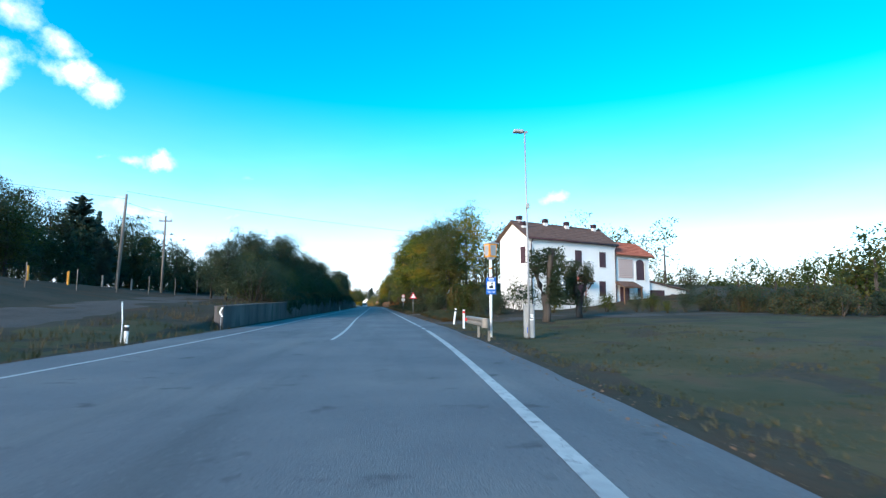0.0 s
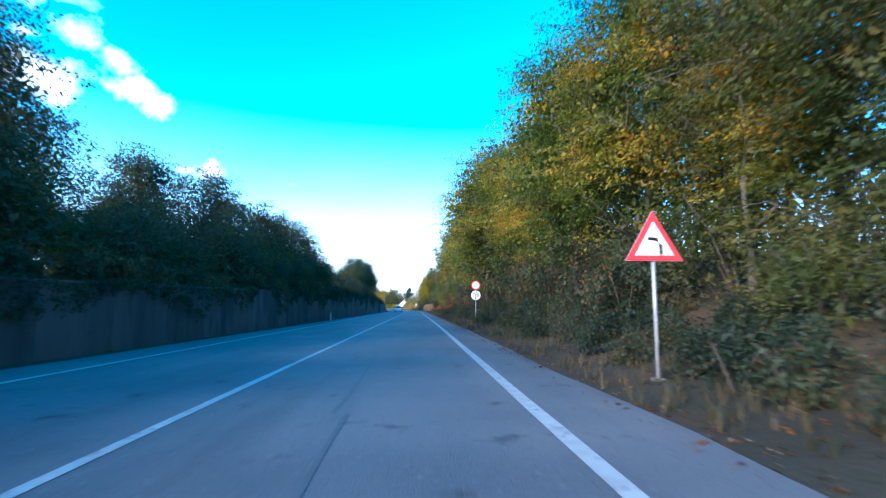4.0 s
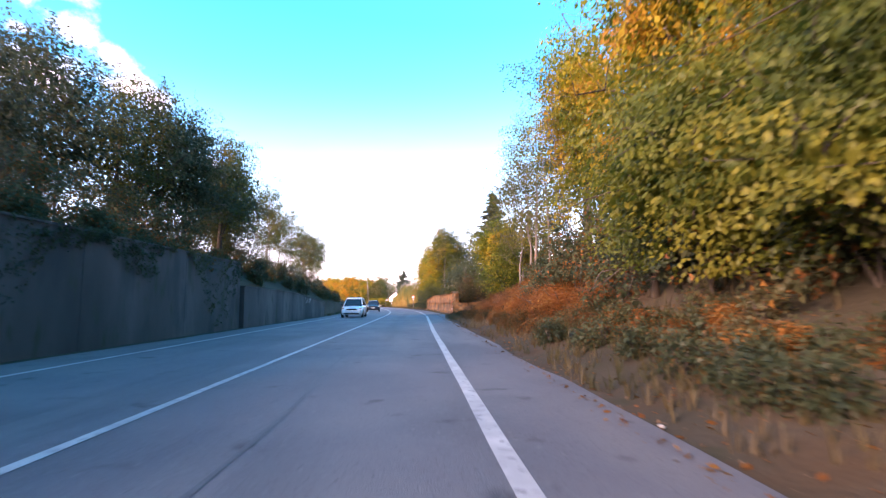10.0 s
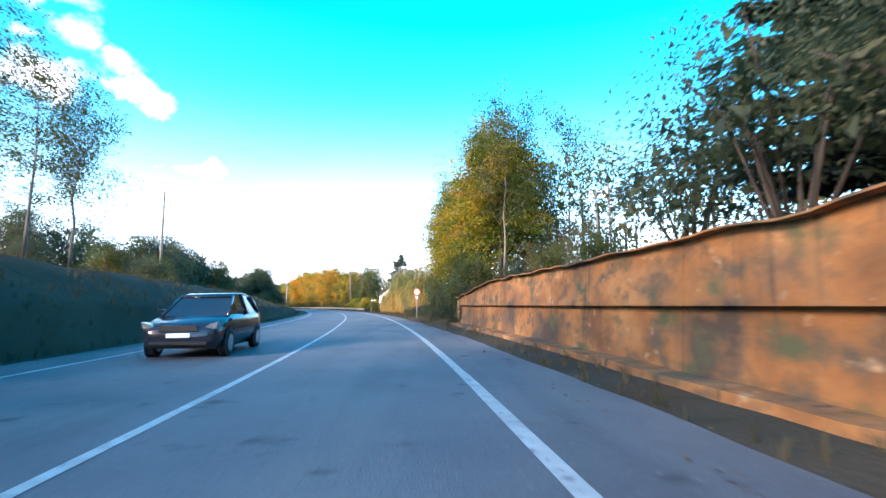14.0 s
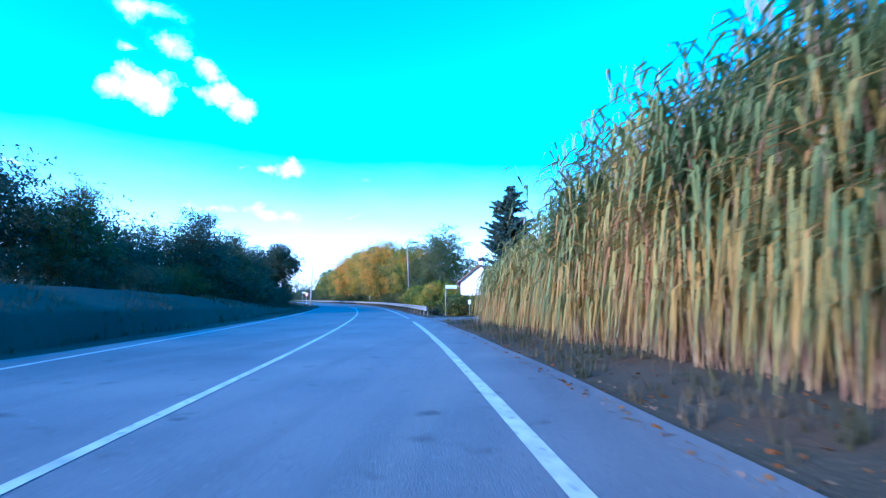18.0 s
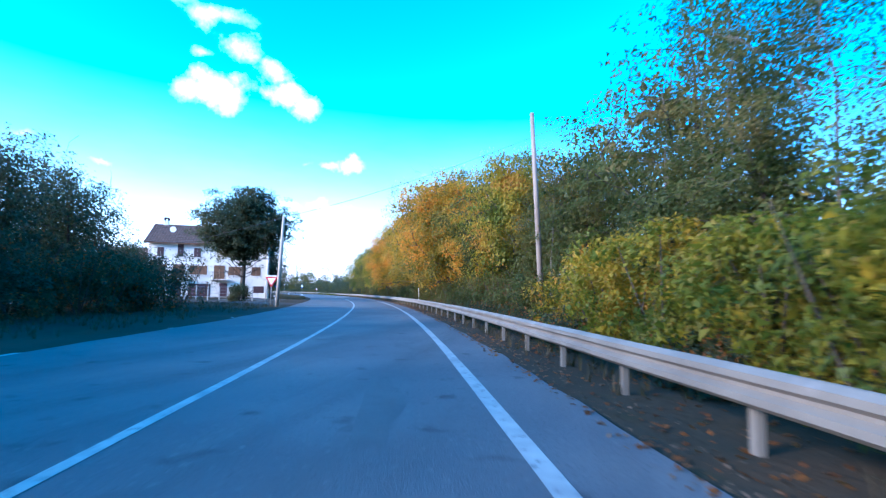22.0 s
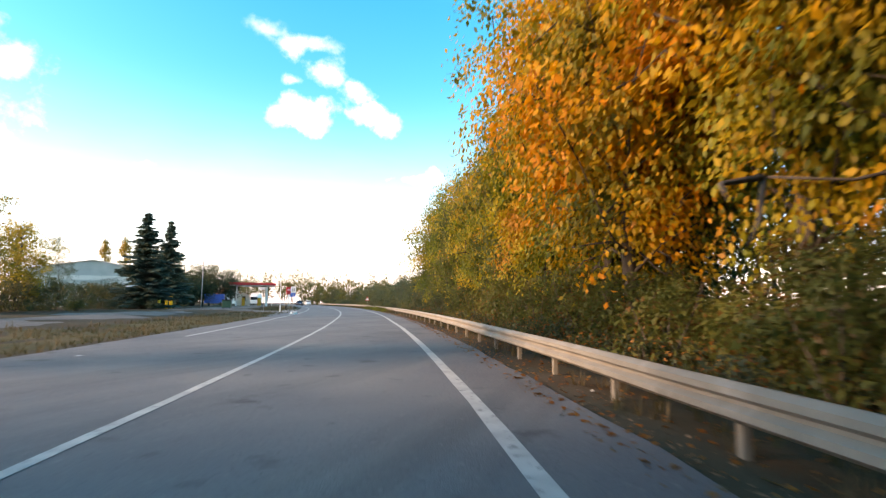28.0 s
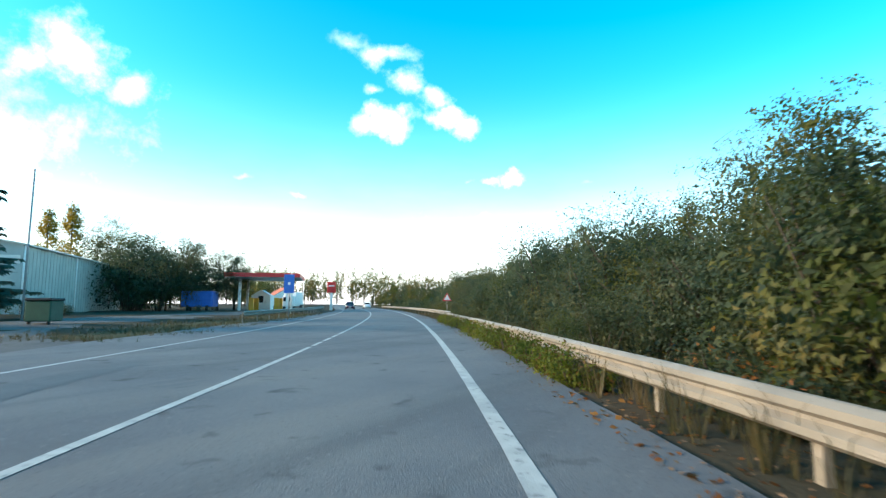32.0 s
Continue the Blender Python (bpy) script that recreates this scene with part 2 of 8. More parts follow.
ASPHALT = material("asphalt", [(0.09, 0.091, 0.10), (0.118, 0.118, 0.125), (0.15, 0.147, 0.145)], scale=0.35, rough=0.72, bump=0.5, bump_scale=60, where="World", spec=0.35,
                   spots=[((0.075, 0.075, 0.081), 0.22, 0.56, 0.72), ((0.082, 0.081, 0.085), 1.1, 0.50, 0.72, (1.0, 0.07, 1.0)), ((0.15, 0.145, 0.14), 0.8, 0.55, 0.75, (1.0, 0.12, 1.0)), ((0.05, 0.049, 0.05), 1.7, 0.62, 0.72), ((0.19, 0.185, 0.18), 14.0, 0.60, 0.78), ((0.045, 0.045, 0.047), 30.0, 0.58, 0.72)])
TAR = material("tar_patch", [(0.066, 0.067, 0.072), (0.095, 0.095, 0.10)], scale=2, rough=0.65, bump=0.5, bump_scale=70, where="World")
PAINT = material("road_paint", [(0.31, 0.31, 0.30), (0.46, 0.46, 0.44)], scale=3, rough=0.6, bump=0.2, bump_scale=50, where="World", spots=[((0.17, 0.17, 0.17), 9.0, 0.57, 0.68), ((0.24, 0.24, 0.24), 1.3, 0.55, 0.75)])
GRAVEL = material("dirt_track", [(0.036, 0.028, 0.022), (0.056, 0.043, 0.033), (0.048, 0.039, 0.031)], scale=0.8, rough=0.95, bump=0.8, bump_scale=18, where="World")
OLDROAD = material("dusty_old_asphalt", [(0.066, 0.063, 0.063), (0.09, 0.085, 0.083), (0.11, 0.104, 0.1)], scale=0.5, rough=0.85, bump=0.5, bump_scale=50, where="World", spots=[((0.07, 0.06, 0.05), 0.5, 0.55, 0.72)])
PALEDIRT = material("pale_dirt", [(0.10, 0.08, 0.06), (0.15, 0.12, 0.09), (0.12, 0.10, 0.075)], scale=0.8, rough=0.95, bump=0.8, bump_scale=18, where="World")
GROUND = material("grass_and_soil", [(0.036, 0.032, 0.022), (0.05, 0.043, 0.029), (0.075, 0.056, 0.038)], scale=0.22, rough=0.95, bump=1.0, bump_scale=9, where="World", spec=0.1,
                  spots=[((0.065, 0.042, 0.024), 0.5, 0.50, 0.66), ((0.036, 0.036, 0.02), 1.7, 0.57, 0.72)])
LAWN = material("dull_grass", [(0.05, 0.048, 0.022), (0.066, 0.06, 0.028), (0.088, 0.074, 0.038)], scale=0.3, rough=0.95, bump=1.0, bump_scale=14, where="World", spec=0.1, spots=[((0.085, 0.06, 0.032), 0.6, 0.52, 0.7), ((0.04, 0.046, 0.02), 2.2, 0.55, 0.72)])
SOIL = material("bare_soil", [(0.13, 0.08, 0.045), (0.2, 0.12, 0.07)], scale=1.2, rough=0.95, bump=1.0, bump_scale=10, where="World")
CONCRETE = material("weathered_concrete", [(0.05, 0.042, 0.04), (0.08, 0.068, 0.064), (0.12, 0.105, 0.098)], scale=0.5, rough=0.9, bump=0.5, bump_scale=25, where="World", stretch=(1, 1, 0.35),
                    spots=[((0.03, 0.028, 0.03), 0.9, 0.52, 0.72), ((0.04, 0.045, 0.025), 2.3, 0.58, 0.72)])
RUSTWALL = material("stained_wall", [(0.12, 0.05, 0.016), (0.23, 0.098, 0.027), (0.33, 0.16, 0.055)], scale=1.4, rough=0.95, bump=1.0, bump_scale=7, where="World", stretch=(0.6, 0.6, 1.0),
                    spots=[((0.08, 0.055, 0.03), 2.6, 0.50, 0.68), ((0.34, 0.22, 0.12), 4.5, 0.62, 0.78), ((0.05, 0.034, 0.022), 0.7, 0.52, 0.66), ((0.06, 0.062, 0.026), 1.6, 0.56, 0.70), ((0.05, 0.035, 0.022), 2.2, 0.60, 0.72, (3.0, 3.0, 0.15))])
WHITEWALL = material("white_render", [(0.80, 0.78, 0.73), (0.86, 0.845, 0.81)], scale=0.8, rough=0.85, bump=0.15, bump_scale=30, spots=[((0.66, 0.63, 0.57), 1.3, 0.62, 0.8)])
CREAMWALL = material("cream_render", [(0.66, 0.63, 0.57), (0.76, 0.73, 0.68)], scale=0.7, rough=0.85, bump=0.2, bump_scale=30, spots=[((0.48, 0.44, 0.38), 1.1, 0.58, 0.75)])
ROOF = material("brown_tiles", [(0.085, 0.055, 0.045), (0.145, 0.088, 0.068)], scale=2.5, rough=0.85, bump=0.3, bump_scale=25, per_object=0.25)
REDROOF = material("red_tiles", [(0.30, 0.085, 0.05), (0.42, 0.14, 0.08)], scale=2.5, rough=0.85, bump=0.3, bump_scale=25, per_object=0.25)
SHUTTER = material("dark_shutter", [(0.045, 0.022, 0.028), (0.075, 0.035, 0.04)], scale=6, rough=0.6, bump=0.2, bump_scale=40)
BRICK = material("red_brick", [(0.26, 0.11, 0.075), (0.36, 0.17, 0.12)], scale=5, rough=0.9, bump=0.4, bump_scale=40, per_object=0.2)
STEEL = material("galvanised_steel", [(0.20, 0.175, 0.145), (0.28, 0.245, 0.20)], scale=1.5, rough=0.55, metal=0.25, bump=0.08, bump_scale=20, where="World", spots=[((0.33, 0.29, 0.25), 2.0, 0.60, 0.76)])
POLEGREY = material("grey_pole", [(0.27, 0.27, 0.275), (0.36, 0.36, 0.36)], scale=3, rough=0.5, metal=0.3, bump=0.05)
WHITEPAINT = material("white_paint", [(0.74, 0.74, 0.72), (0.82, 0.82, 0.8)], scale=4, rough=0.45, bump=0.05)
REDPAINT = material("red_paint", [(0.55, 0.02, 0.025), (0.65, 0.035, 0.03)], scale=3, rough=0.4, bump=0.03)
BLUEPAINT = material("blue_paint", [(0.02, 0.10, 0.42), (0.03, 0.14, 0.5)], scale=3, rough=0.4, bump=0.03)
BLACKPAINT = material("black_paint", [(0.012, 0.012, 0.013), (0.02, 0.02, 0.02)], scale=3, rough=0.45, bump=0.03)
ORANGEPAINT = material("orange_paint", [(0.75, 0.27, 0.015), (0.85, 0.36, 0.03)], scale=3, rough=0.4, bump=0.05)
YELLOWPAINT = material("yellow_paint", [(0.72, 0.42, 0.02), (0.8, 0.5, 0.04)], scale=3, rough=0.45, bump=0.05)
GREYPAINT = material("grey_plastic", [(0.29, 0.29, 0.285), (0.36, 0.36, 0.35)], scale=3, rough=0.55, bump=0.08)
BARK = material("bark", [(0.03, 0.024, 0.019), (0.052, 0.042, 0.033), (0.08, 0.066, 0.055)], scale=5, rough=0.95, bump=0.9, bump_scale=14, stretch=(1, 1, 0.2))
PALEBARK = material("pale_bark", [(0.085, 0.072, 0.06), (0.16, 0.14, 0.12)], scale=5, rough=0.95, bump=0.7, bump_scale=14, stretch=(1, 1, 0.2))
POLEWOOD = material("weathered_pole_wood", [(0.15, 0.12, 0.10), (0.26, 0.225, 0.19)], scale=3, rough=0.9, bump=0.5, bump_scale=20, stretch=(1, 1, 0.1))
PALEPOLE = material("pale_concrete_pole", [(0.30, 0.26, 0.22), (0.40, 0.36, 0.31)], scale=1.2, rough=0.85, bump=0.3, bump_scale=25)
WOOD = material("brown_wood", [(0.10, 0.055, 0.03), (0.18, 0.10, 0.055)], scale=4, rough=0.75, bump=0.3, bump_scale=30, stretch=(1, 1, 0.2))
METALSHEET = material("grey_sheet_metal", [(0.36, 0.40, 0.38), (0.46, 0.49, 0.46)], scale=0.6, rough=0.55, metal=0.2, bump=0.1, bump_scale=15)
RUBBER = material("tyre_rubber", [(0.015, 0.015, 0.016), (0.03, 0.03, 0.03)], scale=8, rough=0.8, bump=0.1)
GLASS = material("dark_glass", [(0.012, 0.014, 0.018), (0.022, 0.025, 0.03)], scale=1, rough=0.06, bump=0, spec=0.6)
CABLE = material("black_cable", [(0.02, 0.02, 0.022), (0.035, 0.035, 0.035)], scale=3, rough=0.6, bump=0)
CARWHITE = material("white_car_paint", [(0.76, 0.77, 0.78), (0.8, 0.8, 0.8)], scale=1, rough=0.18, bump=0, spec=0.6)
CARDARK = material("dark_car_paint", [(0.014, 0.017, 0.026), (0.02, 0.024, 0.034)], scale=1, rough=0.15, bump=0, spec=0.6)
CARPLUM = material("plum_car_paint", [(0.05, 0.018, 0.045), (0.065, 0.025, 0.055)], scale=1, rough=0.18, bump=0, spec=0.6)
CHROME = material("bright_metal", [(0.62, 0.62, 0.62), (0.7, 0.7, 0.7)], scale=2, rough=0.25, metal=1.0, bump=0)
BINGREEN = material("green_plastic", [(0.01, 0.06, 0.04), (0.015, 0.08, 0.05)], scale=3, rough=0.5, bump=0.05)
TAILRED = material("tail_light_red", [(0.35, 0.01, 0.012), (0.45, 0.015, 0.015)], scale=3, rough=0.15, bump=0)

LOCUST = leaf_material("locust_leaves", [(0.055, 0.085, 0.011), (0.11, 0.14, 0.013), (0.22, 0.205, 0.014), (0.39, 0.275, 0.014), (0.36, 0.17, 0.014)], turn=-0.55)
GREENGOLD = leaf_material("yellow_green_leaves", [(0.05, 0.075, 0.012), (0.08, 0.105, 0.014), (0.125, 0.14, 0.016), (0.19, 0.18, 0.018)])
MIDGREEN = leaf_material("mid_green_leaves", [(0.045, 0.062, 0.018), (0.07, 0.09, 0.022), (0.105, 0.115, 0.026), (0.15, 0.135, 0.03)])
AUTUMN = leaf_material("autumn_leaves", [(0.055, 0.072, 0.012), (0.09, 0.10, 0.013), (0.17, 0.15, 0.014), (0.32, 0.215, 0.013), (0.52, 0.28, 0.011), (0.55, 0.21, 0.008)], turn=-0.42)
OLIVE = leaf_material("olive_green_leaves", [(0.035, 0.05, 0.012), (0.06, 0.08, 0.016), (0.10, 0.105, 0.022), (0.15, 0.12, 0.03)])
DARKLEAF = leaf_material("dark_green_leaves", [(0.026, 0.042, 0.024), (0.042, 0.062, 0.03), (0.066, 0.08, 0.036), (0.10, 0.095, 0.042)], through=0.42)
RUSTLEAF = leaf_material("rusty_leaves", [(0.075, 0.042, 0.014), (0.16, 0.062, 0.017), (0.27, 0.095, 0.02), (0.32, 0.15, 0.035)])
NEEDLE = leaf_material("spruce_needles", [(0.042, 0.072, 0.062), (0.062, 0.10, 0.082), (0.085, 0.13, 0.098), (0.11, 0.135, 0.09)], through=0.3)
BROWNLEAF = leaf_material("brown_green_leaves", [(0.042, 0.042, 0.015), (0.07, 0.056, 0.018), (0.115, 0.066, 0.02), (0.17, 0.08, 0.022)])
GOLDLEAF = leaf_material("golden_leaves", [(0.09, 0.10, 0.015), (0.20, 0.17, 0.02), (0.34, 0.23, 0.025), (0.42, 0.28, 0.03)])
BLUEGREEN = leaf_material("grey_green_leaves", [(0.03, 0.05, 0.03), (0.05, 0.075, 0.045), (0.075, 0.10, 0.05), (0.11, 0.12, 0.05)])
CANE = leaf_material("cane_leaves", [(0.08, 0.115, 0.04), (0.13, 0.165, 0.05), (0.21, 0.21, 0.058), (0.34, 0.26, 0.058)], through=0.3)
DRYCANE = leaf_material("dry_cane_leaves", [(0.16, 0.12, 0.03), (0.30, 0.20, 0.04), (0.42, 0.25, 0.05), (0.34, 0.15, 0.05)], through=0.35)
CANESTEM = material("cane_stems", [(0.11, 0.05, 0.03), (0.19, 0.105, 0.05), (0.26, 0.19, 0.085)], scale=3, rough=0.7, bump=0.1)
PLUME = leaf_material("cane_plumes", [(0.28, 0.25, 0.20), (0.40, 0.36, 0.30), (0.5, 0.46, 0.4)], through=0.3)
LAWNBLADE = leaf_material("lawn_blades", [(0.045, 0.05, 0.02), (0.062, 0.062, 0.025), (0.085, 0.077, 0.032), (0.11, 0.09, 0.042)], through=0.3)
GRASSBLADE = leaf_material("grass_blades", [(0.038, 0.042, 0.016), (0.058, 0.056, 0.022), (0.098, 0.078, 0.034), (0.15, 0.105, 0.052)], through=0.3)
FARWOOD = leaf_material("far_wood_leaves", [(0.05, 0.07, 0.02), (0.09, 0.10, 0.03), (0.16, 0.13, 0.035), (0.24, 0.15, 0.04)])
# ---- builders ----
def finish(name, verts, faces, mats, parent=None, label="", smooth=False, ids=None):
    """A mesh object from vertices and faces, under a parent if one is given."""
    me = bpy.data.meshes.new(name)
    me.from_pydata(verts, [], faces)
    for m in (mats if isinstance(mats, (list, tuple)) else [mats]):
        me.materials.append(m)
    if ids is not None:
        me.polygons.foreach_set("material_index", ids)
    if smooth:
        me.polygons.foreach_set("use_smooth", [True] * len(me.polygons))
    me.update()
    ob = new(name, me)
    if parent is not None:
        ob.parent = parent
    if label:
        ob["label"] = label
    return ob


def part(name, bm, mat, parent=None, label="", smooth=False):
    """Links a bmesh as one mesh object under a thing or a part."""
    me = bpy.data.meshes.new(name)
    bmesh.ops.recalc_face_normals(bm, faces=bm.faces)
    bm.to_mesh(me)
    bm.free()
    me.materials.append(mat)
    if smooth:
        me.polygons.foreach_set("use_smooth", [True] * len(me.polygons))
    ob = new(name, me)
    if parent is not None:
        ob.parent = parent
    if label:
        ob["label"] = label
    return ob


def empty(name, m, label, category, group="", kind=""):
    e = new(name)
    e.empty_display_size = 0.2
    e.matrix_world = m
    return tagged(e, label, category, group, kind)


def box(bm, lo, hi, bevel=0.0):
    """A block between two corners, its edges rounded by bevel."""
    r = bmesh.ops.create_cube(bm, size=1.0)
    vs = r["verts"]
    c, s = (Vector(lo) + Vector(hi)) / 2, Vector(hi) - Vector(lo)
    for v in vs:
        v.co = Vector((v.co.x * s.x, v.co.y * s.y, v.co.z * s.z)) + c
    if bevel:
        es = list({e for v in vs for e in v.link_edges})
        bmesh.ops.bevel(bm, geom=es, offset=bevel, segments=1, affect="EDGES")
    return vs


def block(name, lo, hi, mat, parent, label="", bevel=0.01):
    bm = bmesh.new()
    box(bm, lo, hi, bevel)
    return part(name, bm, mat, parent, label)


def tube_data(points, radii, sides, verts, faces):
    """Adds a tapered tube along points to the lists."""
    base = len(verts)
    n = len(points)
    for i, p in enumerate(points):
        a, b = points[max(i - 1, 0)], points[min(i + 1, n - 1)]
        d = (b - a).normalized()
        u = d.orthogonal().normalized() if abs(d.z) > 0.95 else Vector((-d.y, d.x, 0)).normalized()
        w = d.cross(u)
        for k in range(sides):
            t = 2 * math.pi * k / sides
            verts.append(p + (u * math.cos(t) + w * math.sin(t)) * radii[i])
    for i in range(n - 1):
        for k in range(sides):
            k2 = (k + 1) % sides
            faces.append((base + i * sides + k, base + i * sides + k2, base + (i + 1) * sides + k2, base + (i + 1) * sides + k))
    faces.append(tuple(base + k for k in reversed(range(sides))))
    faces.append(tuple(base + (n - 1) * sides + k for k in range(sides)))


def tube(name, points, radii, mat, parent=None, label="", sides=10):
    v, f = [], []
    pts = [Vector(p) for p in points]
    tube_data(pts, radii if isinstance(radii, (list, tuple)) else [radii] * len(pts), sides, v, f)
    return finish(name, v, f, mat, parent, label, smooth=True)


def prism(bm, outline, y0, y1, axis="y"):
    """Extrudes an outline of (a, b) pairs between two places along an axis."""
    def at3(a, b, c):
        return {"y": (a, c, b), "x": (c, a, b), "z": (a, b, c)}[axis]
    lo = [bm.verts.new(at3(a, b, y0)) for a, b in outline]
    hi = [bm.verts.new(at3(a, b, y1)) for a, b in outline]
    bm.faces.new(lo)
    bm.faces.new(list(reversed(hi)))
    for i in range(len(outline)):
        j = (i + 1) % len(outline)
        bm.faces.new((lo[i], hi[i], hi[j], lo[j]))


def letters(text, size, mat, parent, m, label=""):
    """Words in the built-in font, as a mesh, facing local -y of m's parent space."""
    cu = bpy.data.curves.new("words", "FONT")
    cu.body, cu.size, cu.extrude, cu.align_x, cu.align_y = text, size, 0.001, "CENTER", "CENTER"
    tmp = new("words", cu)
    me = bpy.data.meshes.new_from_object(tmp.evaluated_get(bpy.context.evaluated_depsgraph_get()))
    bpy.data.objects.remove(tmp)
    me.materials.clear()
    me.materials.append(mat)
    ob = new("lettering", me)
    ob.parent = parent
    ob.matrix_local = m
    if label:
        ob["label"] = label
    return ob


# ---- the road's line ----
AXIS = []


def lay_axis():
    s, x, y, h = -200.0, 0.0, -200.0, -4.5
    AXIS.append((s, x, y, h))
    for length, turn in SEGS:
        for i in range(int(length)):
            hm = radians(h + turn / length / 2)
            x, y, h, s = x - math.sin(hm), y + math.cos(hm), h + turn / length, s + 1
            AXIS.append((s, x, y, h))


lay_axis()


def on_axis(s):
    k = min(max(s + 200.0, 0.0), len(AXIS) - 1.001)
    i = int(k)
    u = k - i
    a, b = AXIS[i], AXIS[i + 1]
    return a[1] + (b[1] - a[1]) * u, a[2] + (b[2] - a[2]) * u, radians(a[3] + (b[3] - a[3]) * u)


def at(s, d, z=0.0):
    """The place s metres along the road and d metres to the right of its middle."""
    x, y, h = on_axis(s)
    over = max(0.0, s + 200 - (len(AXIS) - 1)) + min(0.0, s + 200)
    return Vector((x + d * math.cos(h) - over * math.sin(h), y + d * math.sin(h) + over * math.cos(h), z))


def stand(s, d, z=None, turn=0.0, size=1.0):
    """A pose on the ground there: local y runs along the road, local x to its right."""
    p = at(s, d, ground_height(s, d) if z is None else z)
    return Matrix.LocRotScale(p, Euler((0, 0, on_axis(s)[2] + radians(turn))), (size, size, size) if isinstance(size, (int, float)) else size)


def table(rows, s):
    if s <= rows[0][0]:
        return rows[0][1:]
    for a, b in zip(rows, rows[1:]):
        if s <= b[0]:
            u = (s - a[0]) / (b[0] - a[0])
            return [p + (q - p) * u for p, q in zip(a[1:], b[1:])]
    return rows[-1][1:]


# ground heights beside the road: metres out, then rows of s and heights
LEFT_OUT = (5.92, 6.14, 9.0, 14.0, 25.0, 60.0, 350.0)
LEFT_LAND = [
    (-200, -0.05, 0.0, 0.2, 0.5, 3.6, 4.5, 6.0), (18, -0.05, 0.0, 0.3, 0.7, 3.8, 4.5, 6.0), (26, -0.05, 0.3, 0.7, 1.1, 3.8, 4.5, 6.0), (30, -0.05, 1.05, 1.1, 1.3, 3.2, 4.0, 6.0),
    (66, -0.05, 1.68, 1.8, 2.0, 2.6, 3.5, 6.0), (95, -0.05, 2.25, 2.5, 2.8, 3.2, 4.0, 6.0), (125, -0.05, 2.9, 3.2, 3.6, 4.0, 4.5, 6.0), (160, -0.05, 3.15, 3.6, 4.0, 4.2, 4.5, 6.0),
    (174, -0.05, 2.1, 3.9, 4.2, 4.2, 4.5, 6.0), (190, -0.05, 1.5, 3.4, 3.7, 4.0, 4.5, 6.0), (205, -0.05, 1.2, 2.9, 3.3, 3.6, 4.0, 6.0), (222, -0.05, 1.1, 2.6, 2.8, 3.2, 3.6, 6.0),
    (243, -0.05, 1.0, 2.35, 2.4, 2.8, 3.2, 5.0), (262, -0.05, 0.8, 1.75, 1.9, 2.2, 2.5, 4.0), (282, -0.05, 0.6, 1.45, 1.3, 1.5, 1.5, 2.0), (300, -0.05, 0.3, 1.0, 0.9, 0.6, 0.6, 1.0),
    (318, -0.05, 0.0, 0.1, 0.15, 0.2, 0.3, 0.5), (410, -0.05, -0.05, -0.04, 0.1, 0.15, 0.2, 0.5), (480, -0.05, -0.05, -0.04, 0.1, 0.15, 0.2, 0.5), (1200, -0.05, 0.0, 0.1, 0.2, 0.3, 0.6, 1.0)]
RIGHT_OUT = (5.5, 7.0, 7.4, 10.5, 14.0, 25.0, 60.0, 350.0)
RIGHT_LAND = [
    (-200, -0.05, -0.144, -0.168, -0.2, -0.2, 0.0, 0.5, 2.0),
    (25, -0.05, -0.115, -0.13, -0.1, 0.1, 0.3, 0.5, 2.0),
    (38, -0.05, 0.045, 0.09, 0.35, 0.45, 0.45, 0.5, 2.0),
    (52, -0.05, 0.095, 0.14, 0.5, 0.6, 0.6, 0.8, 3.0),
    (57, -0.05, 0.03, 0.06, 0.4, 0.8, 1.5, 2.5, 4.0),
    (66, -0.05, 0.19, 0.28, 1.3, 2.4, 3.0, 3.0, 4.0),
    (90, -0.05, 0.285, 0.42, 2.2, 4.2, 5.0, 5.0, 6.0),
    (165, -0.05, 0.285, 0.42, 2.2, 4.0, 5.0, 5.0, 6.0),
    (180, -0.05, 0.19, 0.28, 2.0, 4.0, 5.0, 5.5, 6.0),
    (186, -0.05, -0.014, -0.008, 0.3, 1.2, 3.0, 4.0, 6.0),
    (195.5, -0.05, -0.05, -0.05, -0.05, 0.7, 3.0, 4.0, 6.0),
    (196.0, -0.05, 0.0, 1.1, 1.3, 2.0, 3.6, 4.0, 6.0),
    (199.0, -0.05, 0.05, 2.1, 2.6, 3.2, 3.8, 4.0, 6.0),
    (214, -0.05, 0.05, 2.1, 2.6, 3.2, 3.6, 4.0, 6.0),
    (229, -0.05, 0.05, 1.7, 2.2, 2.6, 3.0, 3.5, 5.0),
    (234, -0.05, 0.25, 0.4, 1.3, 1.8, 2.2, 2.5, 4.0),
    (252, -0.05, 0.095, 0.14, 0.4, 0.6, 1.0, 1.0, 2.0),
    (286, -0.05, 0.015, 0.03, 0.1, 0.2, 0.3, 0.3, 0.5),
    (296, -0.05, -0.086, -0.092, -0.1, -0.1, -0.3, -0.5, -1.0),
    (330, -0.05, -0.13, -0.16, -0.3, -0.5, -1.0, -1.5, -2.0),
    (1200, -0.05, -0.13, -0.16, -0.3, -0.5, -0.8, -1.0, -1.0),
]


